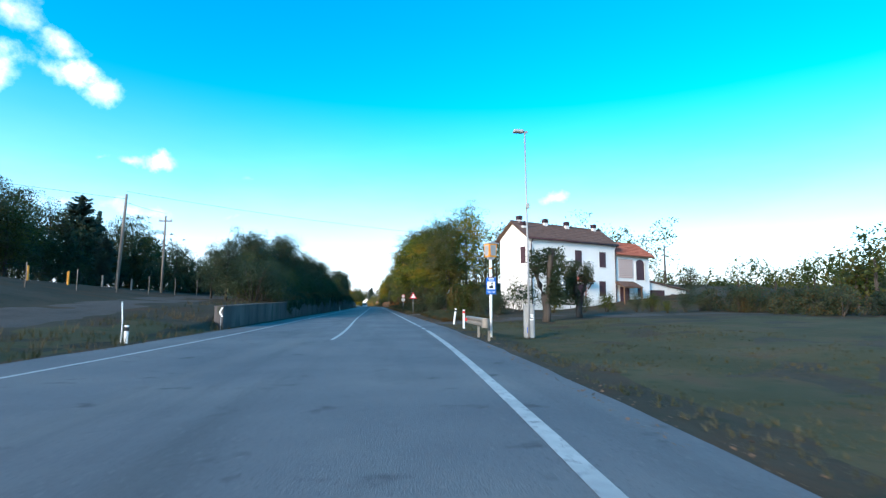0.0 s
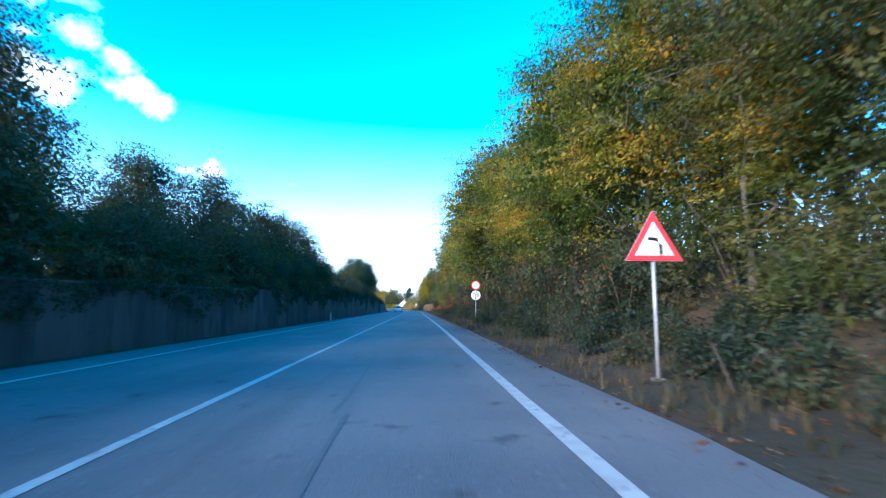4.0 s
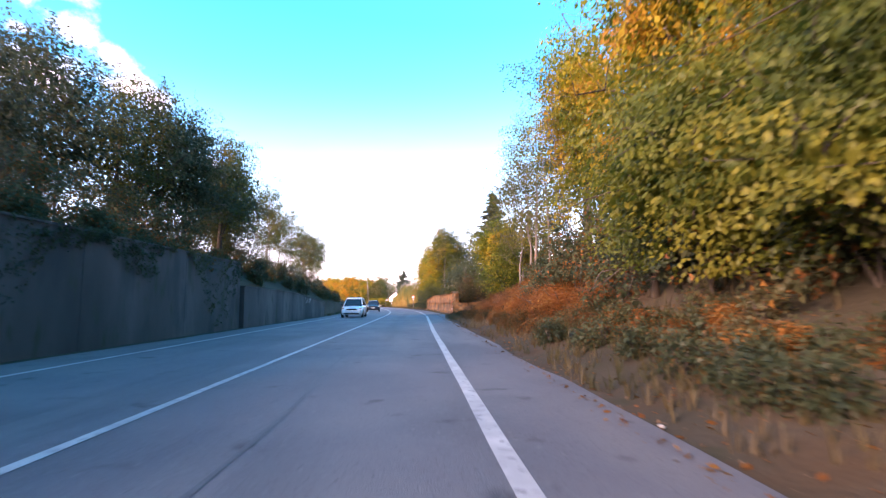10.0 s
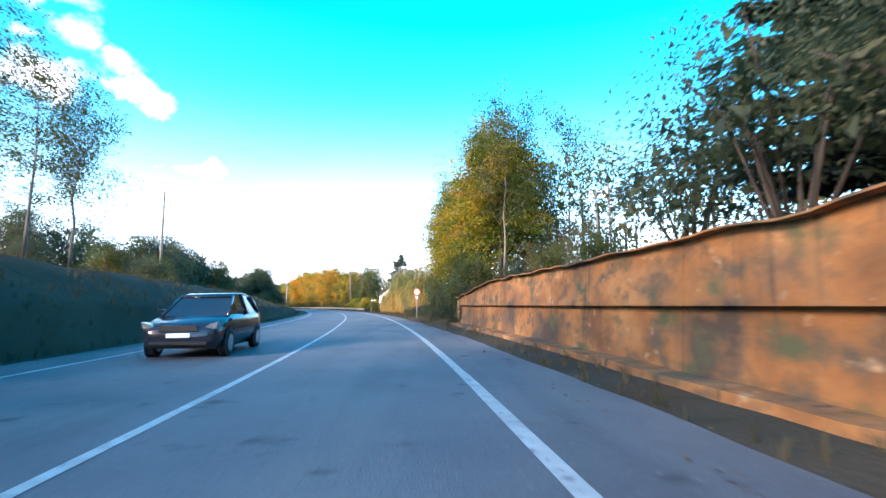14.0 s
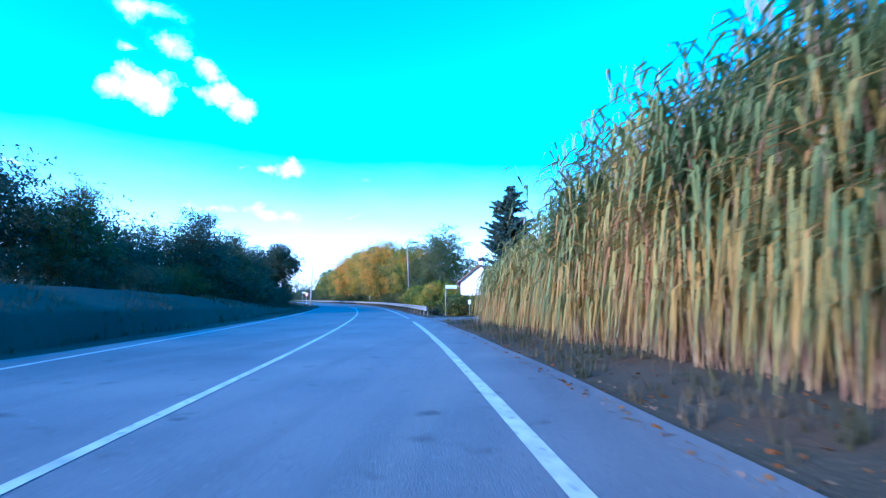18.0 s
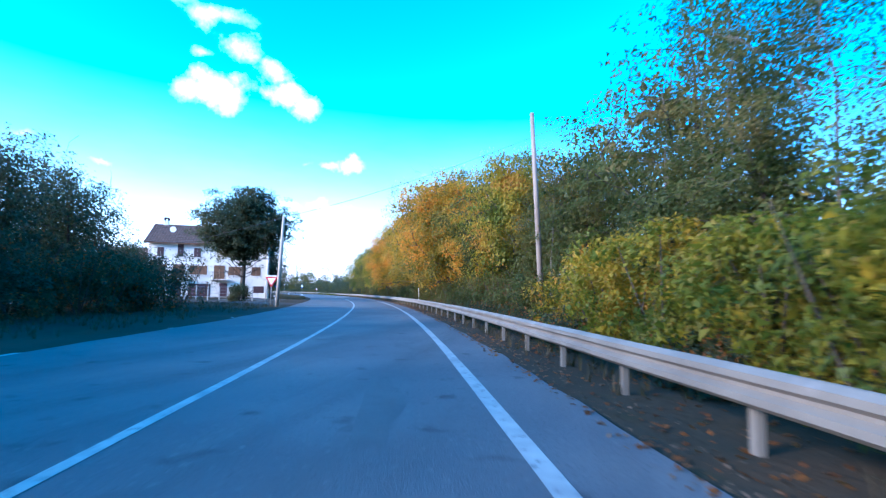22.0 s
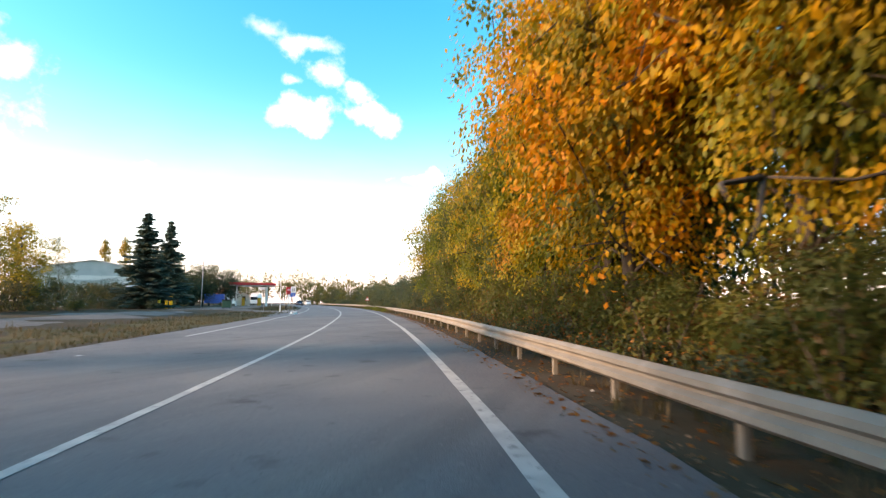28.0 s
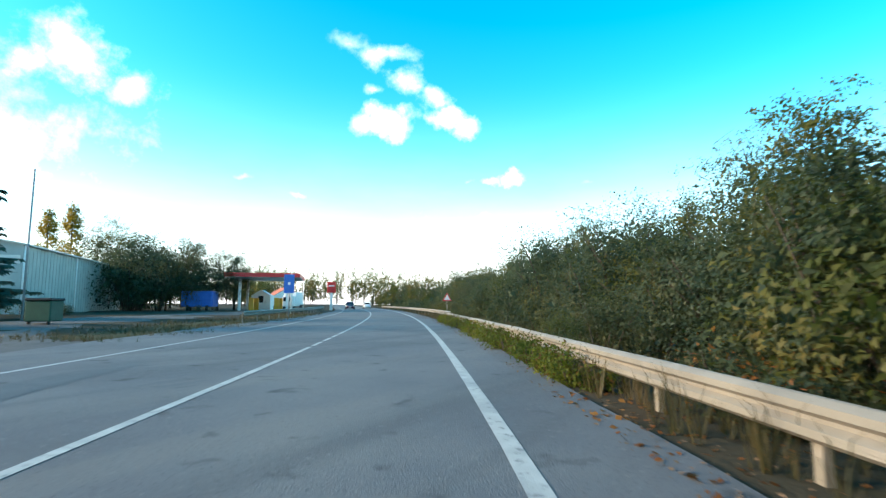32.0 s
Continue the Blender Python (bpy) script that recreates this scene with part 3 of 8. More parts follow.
def ground_height(s, d):
    out, rows = (RIGHT_OUT, RIGHT_LAND) if d > 0 else (LEFT_OUT, LEFT_LAND)
    a, hs = abs(d), table(rows, s)
    if a <= out[0]:
        return hs[0]
    for i in range(len(out) - 1):
        if a <= out[i + 1]:
            u = (a - out[i]) / (out[i + 1] - out[i])
            h = hs[i] + (hs[i + 1] - hs[i]) * u
            break
    else:
        h = hs[-1]
    if a > 6.8:
        p = at(s, d)
        h += 0.16 * min(1, (a - 6.8) / 2) * noise.noise(p * 0.33) + 0.05 * noise.noise(p * 1.4)
    return h


def ribbon(name, s0, s1, d0, d1, z, mat, step=2.0, across=1, parent=None, label="", wobble=0.0):
    """A strip of surface along the road."""
    n = max(1, int(round((s1 - s0) / step)))
    v, f = [], []
    for i in range(n + 1):
        s = s0 + (s1 - s0) * i / n
        for j in range(across + 1):
            d = d0 + (d1 - d0) * j / across
            if wobble and j in (0, across):
                d += wobble * noise.noise(Vector((s * 0.35, 7.1 * j, 0.5))) + 0.4 * wobble * noise.noise(Vector((s * 1.9, 3.3 * j, 2.5)))
            v.append(at(s, d, z))
    w = across + 1
    for i in range(n):
        for j in range(across):
            f.append((i * w + j, i * w + j + 1, (i + 1) * w + j + 1, (i + 1) * w + j))
    return finish(name, v, f, mat, parent, label)


# ---- ground, road and markings ----
def build_ground():
    outs = [0.0, 3.0, 5.0, 5.5, 5.92, 6.14, 6.6, 7.0, 7.4, 8.0, 9.0, 10.5, 12.0, 14.0, 17.0, 21.0, 25.0, 32.0, 42.0, 60.0, 100.0, 180.0, 350.0]
    ds = [-o for o in reversed(outs[1:])] + outs
    ss = [-200, -140, -100, -70] + list(range(-50, 190, 2)) + list(range(190, 196, 1)) + [195.5] + list(range(196, 240, 1)) + list(range(240, 520, 2)) + list(range(520, 640, 8)) + list(range(640, 1233, 40))
    v, f = [], []
    for s in ss:
        for d in ds:
            v.append(at(s, d, ground_height(s, d)))
    w = len(ds)
    for i in range(len(ss) - 1):
        for j in range(w - 1):
            f.append((i * w + j, i * w + j + 1, (i + 1) * w + j + 1, (i + 1) * w + j))
    g = finish("ground", v, f, GROUND, smooth=True)
    tagged(g, "uneven grass verge and bare soil with dry autumn patches", "ground", kind="structure")


build_ground()
ROAD_LEFT = [(-200, -5.05), (250, -5.0), (272, -4.4), (303, -3.75), (335, -3.6), (350, -4.1), (378, -4.4), (427, -5.7), (452, -6.9), (465, -7.2), (480, -6.2), (520, -5.1)]
ROAD_RIGHT = [(-200, 5.15), (185, 5.2), (193, 5.9), (200, 5.6), (230, 5.2), (285, 5.2), (296, 4.7), (345, 4.75), (392, 4.9), (445, 4.95), (500, 5.1)]


def build_road():
    v, f = [], []
    n, w = 1300, 7
    for i in range(n + 1):
        s = -200 + i
        a, b = table(ROAD_LEFT, s)[0], table(ROAD_RIGHT, s)[0]
        for j in range(w):
            d = a + (b - a) * j / (w - 1)
            if j in (0, w - 1):
                d += 0.10 * noise.noise(Vector((s * 0.35, 7.1 * j, 0.5))) + 0.07 * noise.noise(Vector((s * 1.1, 3.3 * j, 2.5)))
            v.append(at(s, d, 0.0))
    for i in range(n):
        for j in range(w - 1):
            f.append((i * w + j, i * w + j + 1, (i + 1) * w + j + 1, (i + 1) * w + j))
    return finish("road", v, f, ASPHALT)


road = build_road()
tagged(road, "worn grey asphalt two-lane road with darker repairs", "road", kind="structure")


def marking(name, spans, line, width, label):
    """Painted stripes; line gives their distance from the road's middle by s."""
    g = empty(name, Matrix(), label, "road marking", kind="structure")
    for a, b in spans:
        n = max(1, int((b - a) / 1.5))
        v, f = [], []
        for i in range(n + 1):
            s = a + (b - a) * i / n
            d = table(line, s)[0]
            for k in (-1, 1):
                v.append(at(s, d + k * width / 2 + 0.012 * noise.noise(Vector((s * 1.3, k, 0.5))), 0.005))
        for i in range(n):
            f.append((2 * i, 2 * i + 1, 2 * i + 3, 2 * i + 2))
        finish("stripe", v, f, PAINT, g)
    return g


CENTRE = [(0, 0.4), (20, 0.4), (40, 0.15), (90, 0.1), (133, 0.1), (187, 0.25), (205, 0.35), (232, 0.2), (262, 0.35), (290, 0.6), (310, 0.65), (328, 0.65), (350, 0.6), (390, 0.25), (420, 0.0), (445, 0.05), (500, 0.0)]
EDGE = [(0, 3.9), (90, 4.0), (120, 3.85), (140, 3.7), (165, 3.7), (178, 3.8), (190, 3.9), (232, 3.8), (330, 3.75), (392, 3.77), (418, 3.45), (445, 3.6), (500, 3.7)]
FAR_EDGE = [(0, -3.6), (100, -3.7), (400, -3.7), (424, -4.1), (500, -3.8)]


def solid(a, b, gaps):
    """Long stretches of line between dashed places, given as (from, to, dash, gap)."""
    spans, s = [], a
    for g0, g1, dash, gap in gaps:
        if g0 > s + 0.05:
            spans.append((s, g0))
        k = g0 + gap
        while k + dash <= g1:
            spans.append((k, k + dash))
            k += dash + gap
        s = k
    spans.append((s, b))
    return spans


marking("centre_line", solid(16.8, 900, [(46.5, 56, 1.6, 0.35), (288.7, 288.8, 5.0, 0.75), (452, 458, 1.4, 0.4)]), CENTRE, 0.12, "worn white centre line painted on the asphalt")
marking("edge_line_right", solid(-200, 900, [(22.5, 28.8, 1.5, 1.1), (47.0, 56, 1.4, 0.8), (187.6, 191, 9.0, 2.6), (190.2, 196, 1.7, 1.1), (281.6, 285, 9.0, 3.2), (284.8, 294, 1.3, 1.3)]), EDGE, 0.17, "white edge line painted along the shoulder")
marking("edge_line_left", solid(-200, 900, [(318, 402, 0.2, 6.0)]), FAR_EDGE, 0.12, "faded white edge line on the far side")

# dark repairs and sealed cracks in the asphalt
for s, d, l, w in ((92.5, 3.0, 2.2, 0.7), (96, -2.3, 3.0, 1.0), (165.5, 1.6, 1.6, 0.6), (172, 1.8, 1.4, 0.5), (147, -2.4, 2.5, 1.0), (236.8, 1.2, 3.4, 0.9), (240.5, -2.6, 3.0, 1.1), (294.5, -1.0, 0.9, 1.2), (298, -1.9, 2.0, 0.9),
                   (290, 1.3, 3.5, 1.3), (302, 1.5, 2.6, 0.9), (306.5, 1.6, 1.8, 0.7), (310, 1.4, 3.2, 1.0), (303, -2.9, 2.5, 1.0), (314, 2.6, 4.0, 0.5), (320, 2.9, 2.5, 0.5), (331, -2.6, 6.0, 0.8), (351.5, 1.8, 3.0, 0.9), (357, -2.8, 7.0, 0.9), (364.5, 1.7, 2.0, 1.2),
                   (371, -1.9, 3.0, 1.0), (380, 1.6, 2.4, 0.9), (426, 0.9, 3.0, 0.6), (430, -2.5, 6.0, 0.9), (445, -2.6, 8.0, 1.0)):
    n = 30
    edge = [0.85 + 0.5 * noise.noise(Vector((1.4 * math.cos(2 * math.pi * k / n) + s, 1.4 * math.sin(2 * math.pi * k / n), d))) + random.uniform(-0.05, 0.05) for k in range(n)]
    ring = [at(s + l / 2 * math.cos(2 * math.pi * k / n) * edge[k], d + w / 2 * math.sin(2 * math.pi * k / n) * edge[k], 0.004) for k in range(n)]
    tagged(finish("road_patch", ring, [tuple(range(n))], TAR), "dark uneven tar patch in the worn asphalt", "road patch", group="tar patches in the road", kind="structure")
tagged(ribbon("shoulder_repair", 111, 133, 4.0, 4.42, 0.004, TAR, step=0.7, wobble=0.07), "darker strip of repaired asphalt beside the edge line", "road patch", kind="structure")
for s0, s1, d in ((30, 62, 1.9), (62, 100, 1.75), (100, 136, 1.85), (136, 160, 1.5)):
    v, f = [], []
    n = int((s1 - s0) / 0.8)
    for i in range(n + 1):
        s = s0 + (s1 - s0) * i / n
        dd = d + 0.22 * noise.noise(Vector((s * 0.16, d, 0)))
        h = 0.02 + 0.035 * abs(noise.noise(Vector((s * 0.7, 5, d))))
        v += [at(s, dd - h, 0.004), at(s, dd + h, 0.004)]
    for i in range(n):
        f.append((2 * i, 2 * i + 1, 2 * i + 3, 2 * i + 2))
    tagged(finish("sealed_crack", v, f, TAR), "black tar seam along the lane", "road seam", kind="structure")
# ---- plants ----
def leaf_cloud(name, centres, spread, count, size, mat, parent, rng, droop=0.5, slim=0.30, label="", limit=None, clumps=0, clump_size=0.3, flat=False, fill=0, fill_size=0.45, hub=None, tiers=False):
    """Leaves in drooping sprays round the given centres, turned up and outwards; fill adds larger sprays inside the crown.
    hub: the middle that the leaves face away from. tiers: sprays spread flat in layers."""
    core = np.array([tuple(p) for p in centres])
    if clumps:
        c = core[rng.integers(0, len(core), clumps)] + np.clip(rng.normal(size=(clumps, 3)), -1.0, 1.0) * spread
    else:
        c = core
    k = len(c)
    if hub is None:
        out = rng.normal(size=(k, 3))
        out[:, 2] = 0.5 * np.abs(out[:, 2])
    else:
        out = c - np.array(hub)
        out[:, 2] *= 0.6
        out = out / (np.linalg.norm(out, axis=1, keepdims=True) + 1e-6) + rng.normal(size=(k, 3)) * 0.35
    out /= np.linalg.norm(out, axis=1, keepdims=True) + 1e-6
    level = out * (1, 1, 0.15) + (0, 0, 1e-4)
    level /= np.linalg.norm(level, axis=1, keepdims=True) + 1e-6
    across = np.stack([-level[:, 1], level[:, 0], np.zeros(k)], 1)
    pick = rng.integers(0, k, count)
    if clumps:
        far = rng.random(count)[:, None]
        wide = np.clip(rng.normal(size=count), -1.3, 1.3)[:, None] * (0.35 + 0.65 * (1 - np.abs(2 * far - 1)))
        thick = np.clip(rng.normal(size=count), -1.3, 1.3)[:, None] * (0.16 if tiers else 0.42)
        p = c[pick] + clump_size * (level[pick] * (2.4 * far - 1.0) + across[pick] * wide + np.array((0, 0, 1.0)) * (thick - (0.35 + 0.5 * droop) * far * far))
    else:
        p = c[pick] + np.clip(rng.normal(size=(count, 3)), -1.25, 1.25) * spread
    if fill:
        got = rng.integers(0, len(core), fill)
        centre = np.zeros(3) if hub is None else np.array(hub)
        inner = centre + (core[got] - centre) * (0.8 if hub is not None else 1.0) + np.clip(rng.normal(size=(fill, 3)), -1.0, 1.0) * spread * 0.7
        p = np.concatenate([p, inner])
        pick = np.concatenate([pick, rng.integers(0, k, fill)])
        count += fill
    if limit is not None:
        p[:, 2] = np.maximum(p[:, 2], limit + rng.random(count) * 0.3)
    along = level[pick] * 0.55 + rng.normal(size=(count, 3)) * 0.55 - np.outer(droop * (0.5 + 0.9 * rng.random(count)), (0, 0, 1))
    along /= np.linalg.norm(along, axis=1, keepdims=True) + 1e-6
    face = out[pick] * 0.75 + np.array((0, 0, 0.55)) + rng.normal(size=(count, 3)) * 0.27
    side = np.cross(along, face)
    side /= np.linalg.norm(side, axis=1, keepdims=True) + 1e-6
    up = np.cross(side, along)
    ln = size * (0.7 + 0.6 * rng.random(count))
    if fill:
        ln[-fill:] = fill_size * (0.6 + 0.7 * rng.random(fill))
    ln = ln[:, None]
    a, tip, mid = p, p + along * ln, p + along * ln * 0.45
    if flat:
        v = np.stack([a - side * ln * slim * 0.6, tip, mid + side * ln * slim * 1.3], 1).reshape(-1, 3)
        return mesh_arrays(name, v, np.arange(count * 3).reshape(-1, 3), mat, parent, label)
    l = mid + side * ln * slim - up * ln * 0.08
    r = mid - side * ln * slim - up * ln * 0.08
    v = np.stack([a, l, tip, r], 1).reshape(-1, 3)
    k = np.arange(count) * 4
    f = np.concatenate([np.stack([k, k + 1, k + 2], 1), np.stack([k, k + 2, k + 3], 1)], 1).reshape(-1, 3)
    return mesh_arrays(name, v, f, mat, parent, label)


def mesh_arrays(name, v, f, mat, parent=None, label="", ids=None):
    me = bpy.data.meshes.new(name)
    nv, nf = len(v), len(f)
    me.vertices.add(nv)
    me.vertices.foreach_set("co", np.asarray(v, dtype=np.float32).ravel())
    me.loops.add(nf * 3)
    me.loops.foreach_set("vertex_index", np.asarray(f, dtype=np.int32).ravel())
    me.polygons.add(nf)
    me.polygons.foreach_set("loop_start", np.arange(nf, dtype=np.int32) * 3)
    me.polygons.foreach_set("loop_total", np.full(nf, 3, dtype=np.int32))
    for m in (mat if isinstance(mat, (list, tuple)) else [mat]):
        me.materials.append(m)
    if ids is not None:
        me.polygons.foreach_set("material_index", np.asarray(ids, dtype=np.int32))
    me.update(calc_edges=True)
    ob = new(name, me)
    if parent is not None:
        ob.parent = parent
    if label:
        ob["label"] = label
    return ob


def grow(rng, height, radius, first, limbs, lean=0.04, rise=0.6, trunk=0.022, top=0.92, twigs=4):
    """Trunk and limbs of a tree: tubes, and the places where its leaves sit."""
    verts, faces, lv, lf, tips = [], [], [], [], []
    pts, rad = [], []
    for i in range(8):
        u = i / 7
        pts.append(Vector((lean * height * u * u + rng.normal() * 0.012 * height * u, rng.normal() * 0.012 * height * u, height * top * u)))
        rad.append(max(0.015, height * trunk * (1 - 0.9 * u) * (1.35 if i == 0 else 1)))
    tube_data(pts, rad, 7, verts, faces)

    def on_trunk(u):
        k = min(u * 7, 6.999)
        i = int(k)
        return pts[i].lerp(pts[i + 1], k - i), rad[i] + (rad[i + 1] - rad[i]) * (k - i)
    for i in range(limbs):
        u = first + (0.97 - first) * (i + rng.random()) / limbs
        o, r = on_trunk(u)
        az = i * 2.4 + rng.normal() * 0.4
        span = radius * (0.55 + 0.5 * rng.random()) * (1.0 - 0.55 * max(0, (u - 0.5) / 0.5) ** 1.5) * (0.75 + 0.25 * min(1, (u - first) / 0.2 + 0.3))
        d = Vector((math.cos(az), math.sin(az), rise * (0.5 + rng.random())))
        p, line = o.copy(), [o.copy()]
        for k in range(4):
            d = (d + Vector(rng.normal(size=3)) * 0.18 + Vector((0, 0, 0.10))).normalized()
            p = p + d * span / 4
            line.append(p.copy())
            if k >= 1:
                tips.append(p.copy())
        tube_data(line, [r * 0.32, r * 0.22, r * 0.15, r * 0.10, r * 0.05 + 0.005], 5, lv, lf)
        for k in range(twigs):
            b = line[1 + int(rng.integers(0, 4))]
            e = (d * 0.5 + Vector(rng.normal(size=3)) * 0.75).normalized()
            q = b + e * span * (0.25 + 0.3 * rng.random())
            m = b.lerp(q, 0.5) + Vector(rng.normal(size=3)) * 0.05 * span
            tube_data([b, m, q], [r * 0.16 + 0.006, r * 0.10 + 0.005, 0.005], 4, lv, lf)
            tips += [m, q]
    tips.append(pts[-1] + Vector((0, 0, 0.04 * height)))
    return verts, faces, lv, lf, tips


PLANTS = {
    # height, radius, first limb, limbs, leaves, spread, leaf size, droop, leaf colour, bark, label
    "locust": (12.0, 3.6, 0.10, 26, 17000, 0.50, 0.125, 0.55, LOCUST, BARK, "tall locust tree with thin yellowing green leaves on the roadside bank", "tree"),
    "airy": (11.0, 3.7, 0.30, 26, 12500, 0.46, 0.115, 0.6, OLIVE, PALEBARK, "slender half-bare tree with sparse olive leaves", "tree"),
    "bare": (10.0, 2.8, 0.25, 20, 5200, 0.42, 0.10, 0.6, OLIVE, PALEBARK, "nearly bare slender tree with a few last leaves", "tree"),
    "walnut": (10.5, 4.2, 0.16, 28, 16000, 0.52, 0.15, 1.25, AUTUMN, BARK, "broad tree with drooping orange and green autumn leaves", "tree"),
    "walnut_green": (10.5, 4.2, 0.16, 28, 16000, 0.52, 0.15, 1.25, LOCUST, BARK, "broad tree with drooping yellow-green leaves", "tree"),
    "sapling": (5.0, 2.9, 0.05, 26, 17000, 0.42, 0.115, 1.25, GREENGOLD, BARK, "low spreading sapling with drooping feathery green leaves", "tree"),
    "thornwood": (10.5, 3.6, 0.04, 28, 30000, 0.5, 0.105, 0.8, MIDGREEN, BARK, "dense dark olive tree with small leaves behind the barrier", "tree"),
    "greenwood": (10.0, 3.8, 0.08, 26, 12500, 0.5, 0.145, 0.8, OLIVE, BARK, "dense olive green tree beside the road", "tree"),
    "dark": (8.5, 3.6, 0.12, 26, 12000, 0.5, 0.14, 0.6, DARKLEAF, BARK, "dense dark green broadleaf tree on the bank", "tree"),
    "linden": (13.0, 5.6, 0.16, 46, 32000, 0.5, 0.18, 0.6, DARKLEAF, BARK, "large round dark green shade tree before the farmhouse", "tree"),
    "gold": (9.0, 3.4, 0.12, 26, 14000, 0.5, 0.15, 0.6, GOLDLEAF, BARK, "golden yellow autumn tree by the road", "tree"),
    "fir_green": (9.5, 3.0, 0.06, 26, 11000, 0.5, 0.11, 0.9, BLUEGREEN, BARK, "drooping grey-green tree at the road edge", "tree"),
}
SHRUBS = {
    # radius, height, leaves, leaf size, colour, label
    "bush_green": (1.6, 2.2, 7500, 0.07, OLIVE, "rounded olive green bush on the verge"),
    "bush_dark": (1.9, 2.6, 8000, 0.07, DARKLEAF, "dense dark green bush on the bank"),
    "bush_gold": (1.7, 2.3, 5200, 0.09, GOLDLEAF, "yellowing leafy bush on the verge"),
    "bramble": (1.5, 1.2, 9000, 0.042, RUSTLEAF, "low rusty red bramble thicket on the bank"),
    "bush_grey": (1.8, 3.0, 9000, 0.065, BLUEGREEN, "grey-green shrub behind the crash barrier"),
    "bush_rust": (2.2, 3.4, 9000, 0.075, BROWNLEAF, "reddish brown overgrown shrub on top of the wall"),
}
MADE = {}


def put_copy(key, m, build):
    """Builds a plant the first time, and copies it afterwards."""
    if key not in MADE:
        MADE[key] = build()
        MADE[key].matrix_basis = m
        return MADE[key]
    ob = MADE[key]
    return copy_thing(ob, m @ Matrix.Diagonal((1 / ob.scale[0], 1 / ob.scale[1], 1 / ob.scale[2], 1)))


def plant(kind, s, d, height, wide=1.0, variant=None, z=None, group="roadside trees"):
    var = variant if variant is not None else (int(abs(s * 7 + d * 3)) % 2)
    if kind in PLANTS:
        h, radius, first, limbs, leaves, spread, size, droop, leaf, bark, label, cat = PLANTS[kind]
    else:
        radius, h, leaves, size, leaf, label = SHRUBS[kind]
        cat = "shrub"
    f = height / h
    light = abs(d) > 11.2 and kind != "linden" or not (30 < s < 500)

    def build():
        rng = np.random.default_rng(100 + len(MADE) * 7 + var)
        e = empty("tree" if cat == "tree" else "shrub", Matrix(), label, cat, group)
        if cat == "tree":
            tv, tf, lv, lf, tips = grow(rng, h, radius * (0.62 if kind == "linden" else 1.0), first, limbs, trunk={"airy": 0.008, "bare": 0.007, "locust": 0.012}.get(kind, 0.018), twigs=1 if light else 3)
            finish("trunk", tv, tf, bark, e, smooth=True)
            finish("branchwork", lv, lf, bark, e, smooth=True)
            if kind not in ("airy", "bare"):
                low = {"linden": 0.26, "locust": 0.16, "walnut": 0.17, "walnut_green": 0.17}.get(kind, 0.06)
                for i in range(420 if kind == "linden" else 110):
                    q = Vector(rng.normal(size=3)).normalized() * (0.7 + 0.3 * rng.random() if kind == "linden" else 0.45 + 0.55 * rng.random())
                    bulge = 0.82 + 0.3 * noise.noise(q * 2.2 + Vector((var * 5.0, 0, 0)))
                    tips.append(Vector((q.x * radius * bulge, q.y * radius * bulge, h * (low + 0.98) / 2 + q.z * h * (0.97 - low) / 2 * bulge)))
                mid, half = h * (low + 1.0) / 2, h * (1.0 - low) / 2
                tips = [q for q in tips if (q.x ** 2 + q.y ** 2) / radius ** 2 + ((q.z - mid) / half) ** 2 < (0.66 if kind == "linden" else 0.92)]
            sparse = kind in ("airy", "bare")
            count = int(leaves * (0.6 if light else 1.35 if kind in ("walnut", "walnut_green", "locust") else 1.0))
            leaf_cloud("crown", tips, spread, count, size * (1.25 if light else 0.95), leaf, e, rng, droop, limit=0.3, clumps=max(60, int(count / (18 if sparse else 34))), clump_size=0.34 if sparse else (0.3 if kind == "linden" else 0.5), flat=light, fill=0 if sparse else int(count * (0.4 if kind == "linden" else 0.2)), fill_size=0.3 if kind == "linden" else 0.24, hub=(0, 0, h * 0.42), tiers=kind in ("locust", "greenwood", "sapling"))
        else:
            tv, tf, tips = [], [], []
            for i in range(9):
                a = rng.random() * 6.28
                q = Vector((math.cos(a) * radius * (0.2 + 0.6 * rng.random()), math.sin(a) * radius * (0.2 + 0.6 * rng.random()), h * (0.45 + 0.45 * rng.random())))
                o = Vector((q.x * 0.15, q.y * 0.15, -0.1))
                mid = o.lerp(q, 0.5) + Vector((0, 0, 0.15 * h))
                tube_data([o, mid, q], [0.035, 0.022, 0.008], 5, tv, tf)
                tips += [mid, q, q.lerp(mid, 0.5)]
            for i in range(44):
                a, r, zz = rng.random() * 6.28, math.sqrt(rng.random()), rng.random()
                k = radius * r * math.sqrt(max(0.05, 1 - (zz * 0.95) ** 2))
                tips.append(Vector((math.cos(a) * k, math.sin(a) * k, 0.12 * h + 0.78 * h * zz)))
            finish("stemwork", tv, tf, BARK, e, smooth=True)
            leaf_cloud("foliage", tips, 0.26 * radius / 1.5, int(leaves * (0.5 if light else 0.8)), size * (1.28 if light else 1.0), leaf, e, rng, 0.6, limit=0.02, flat=True, fill=int(leaves * 0.06), fill_size=0.22 if kind != "bramble" else 0.12, hub=(0, 0, h * 0.3))
        return e
    return put_copy((kind, var, light), stand(s, d, z, turn=(s * 47 + d * 31) % 360, size=(f * wide, f * wide, f)), build)


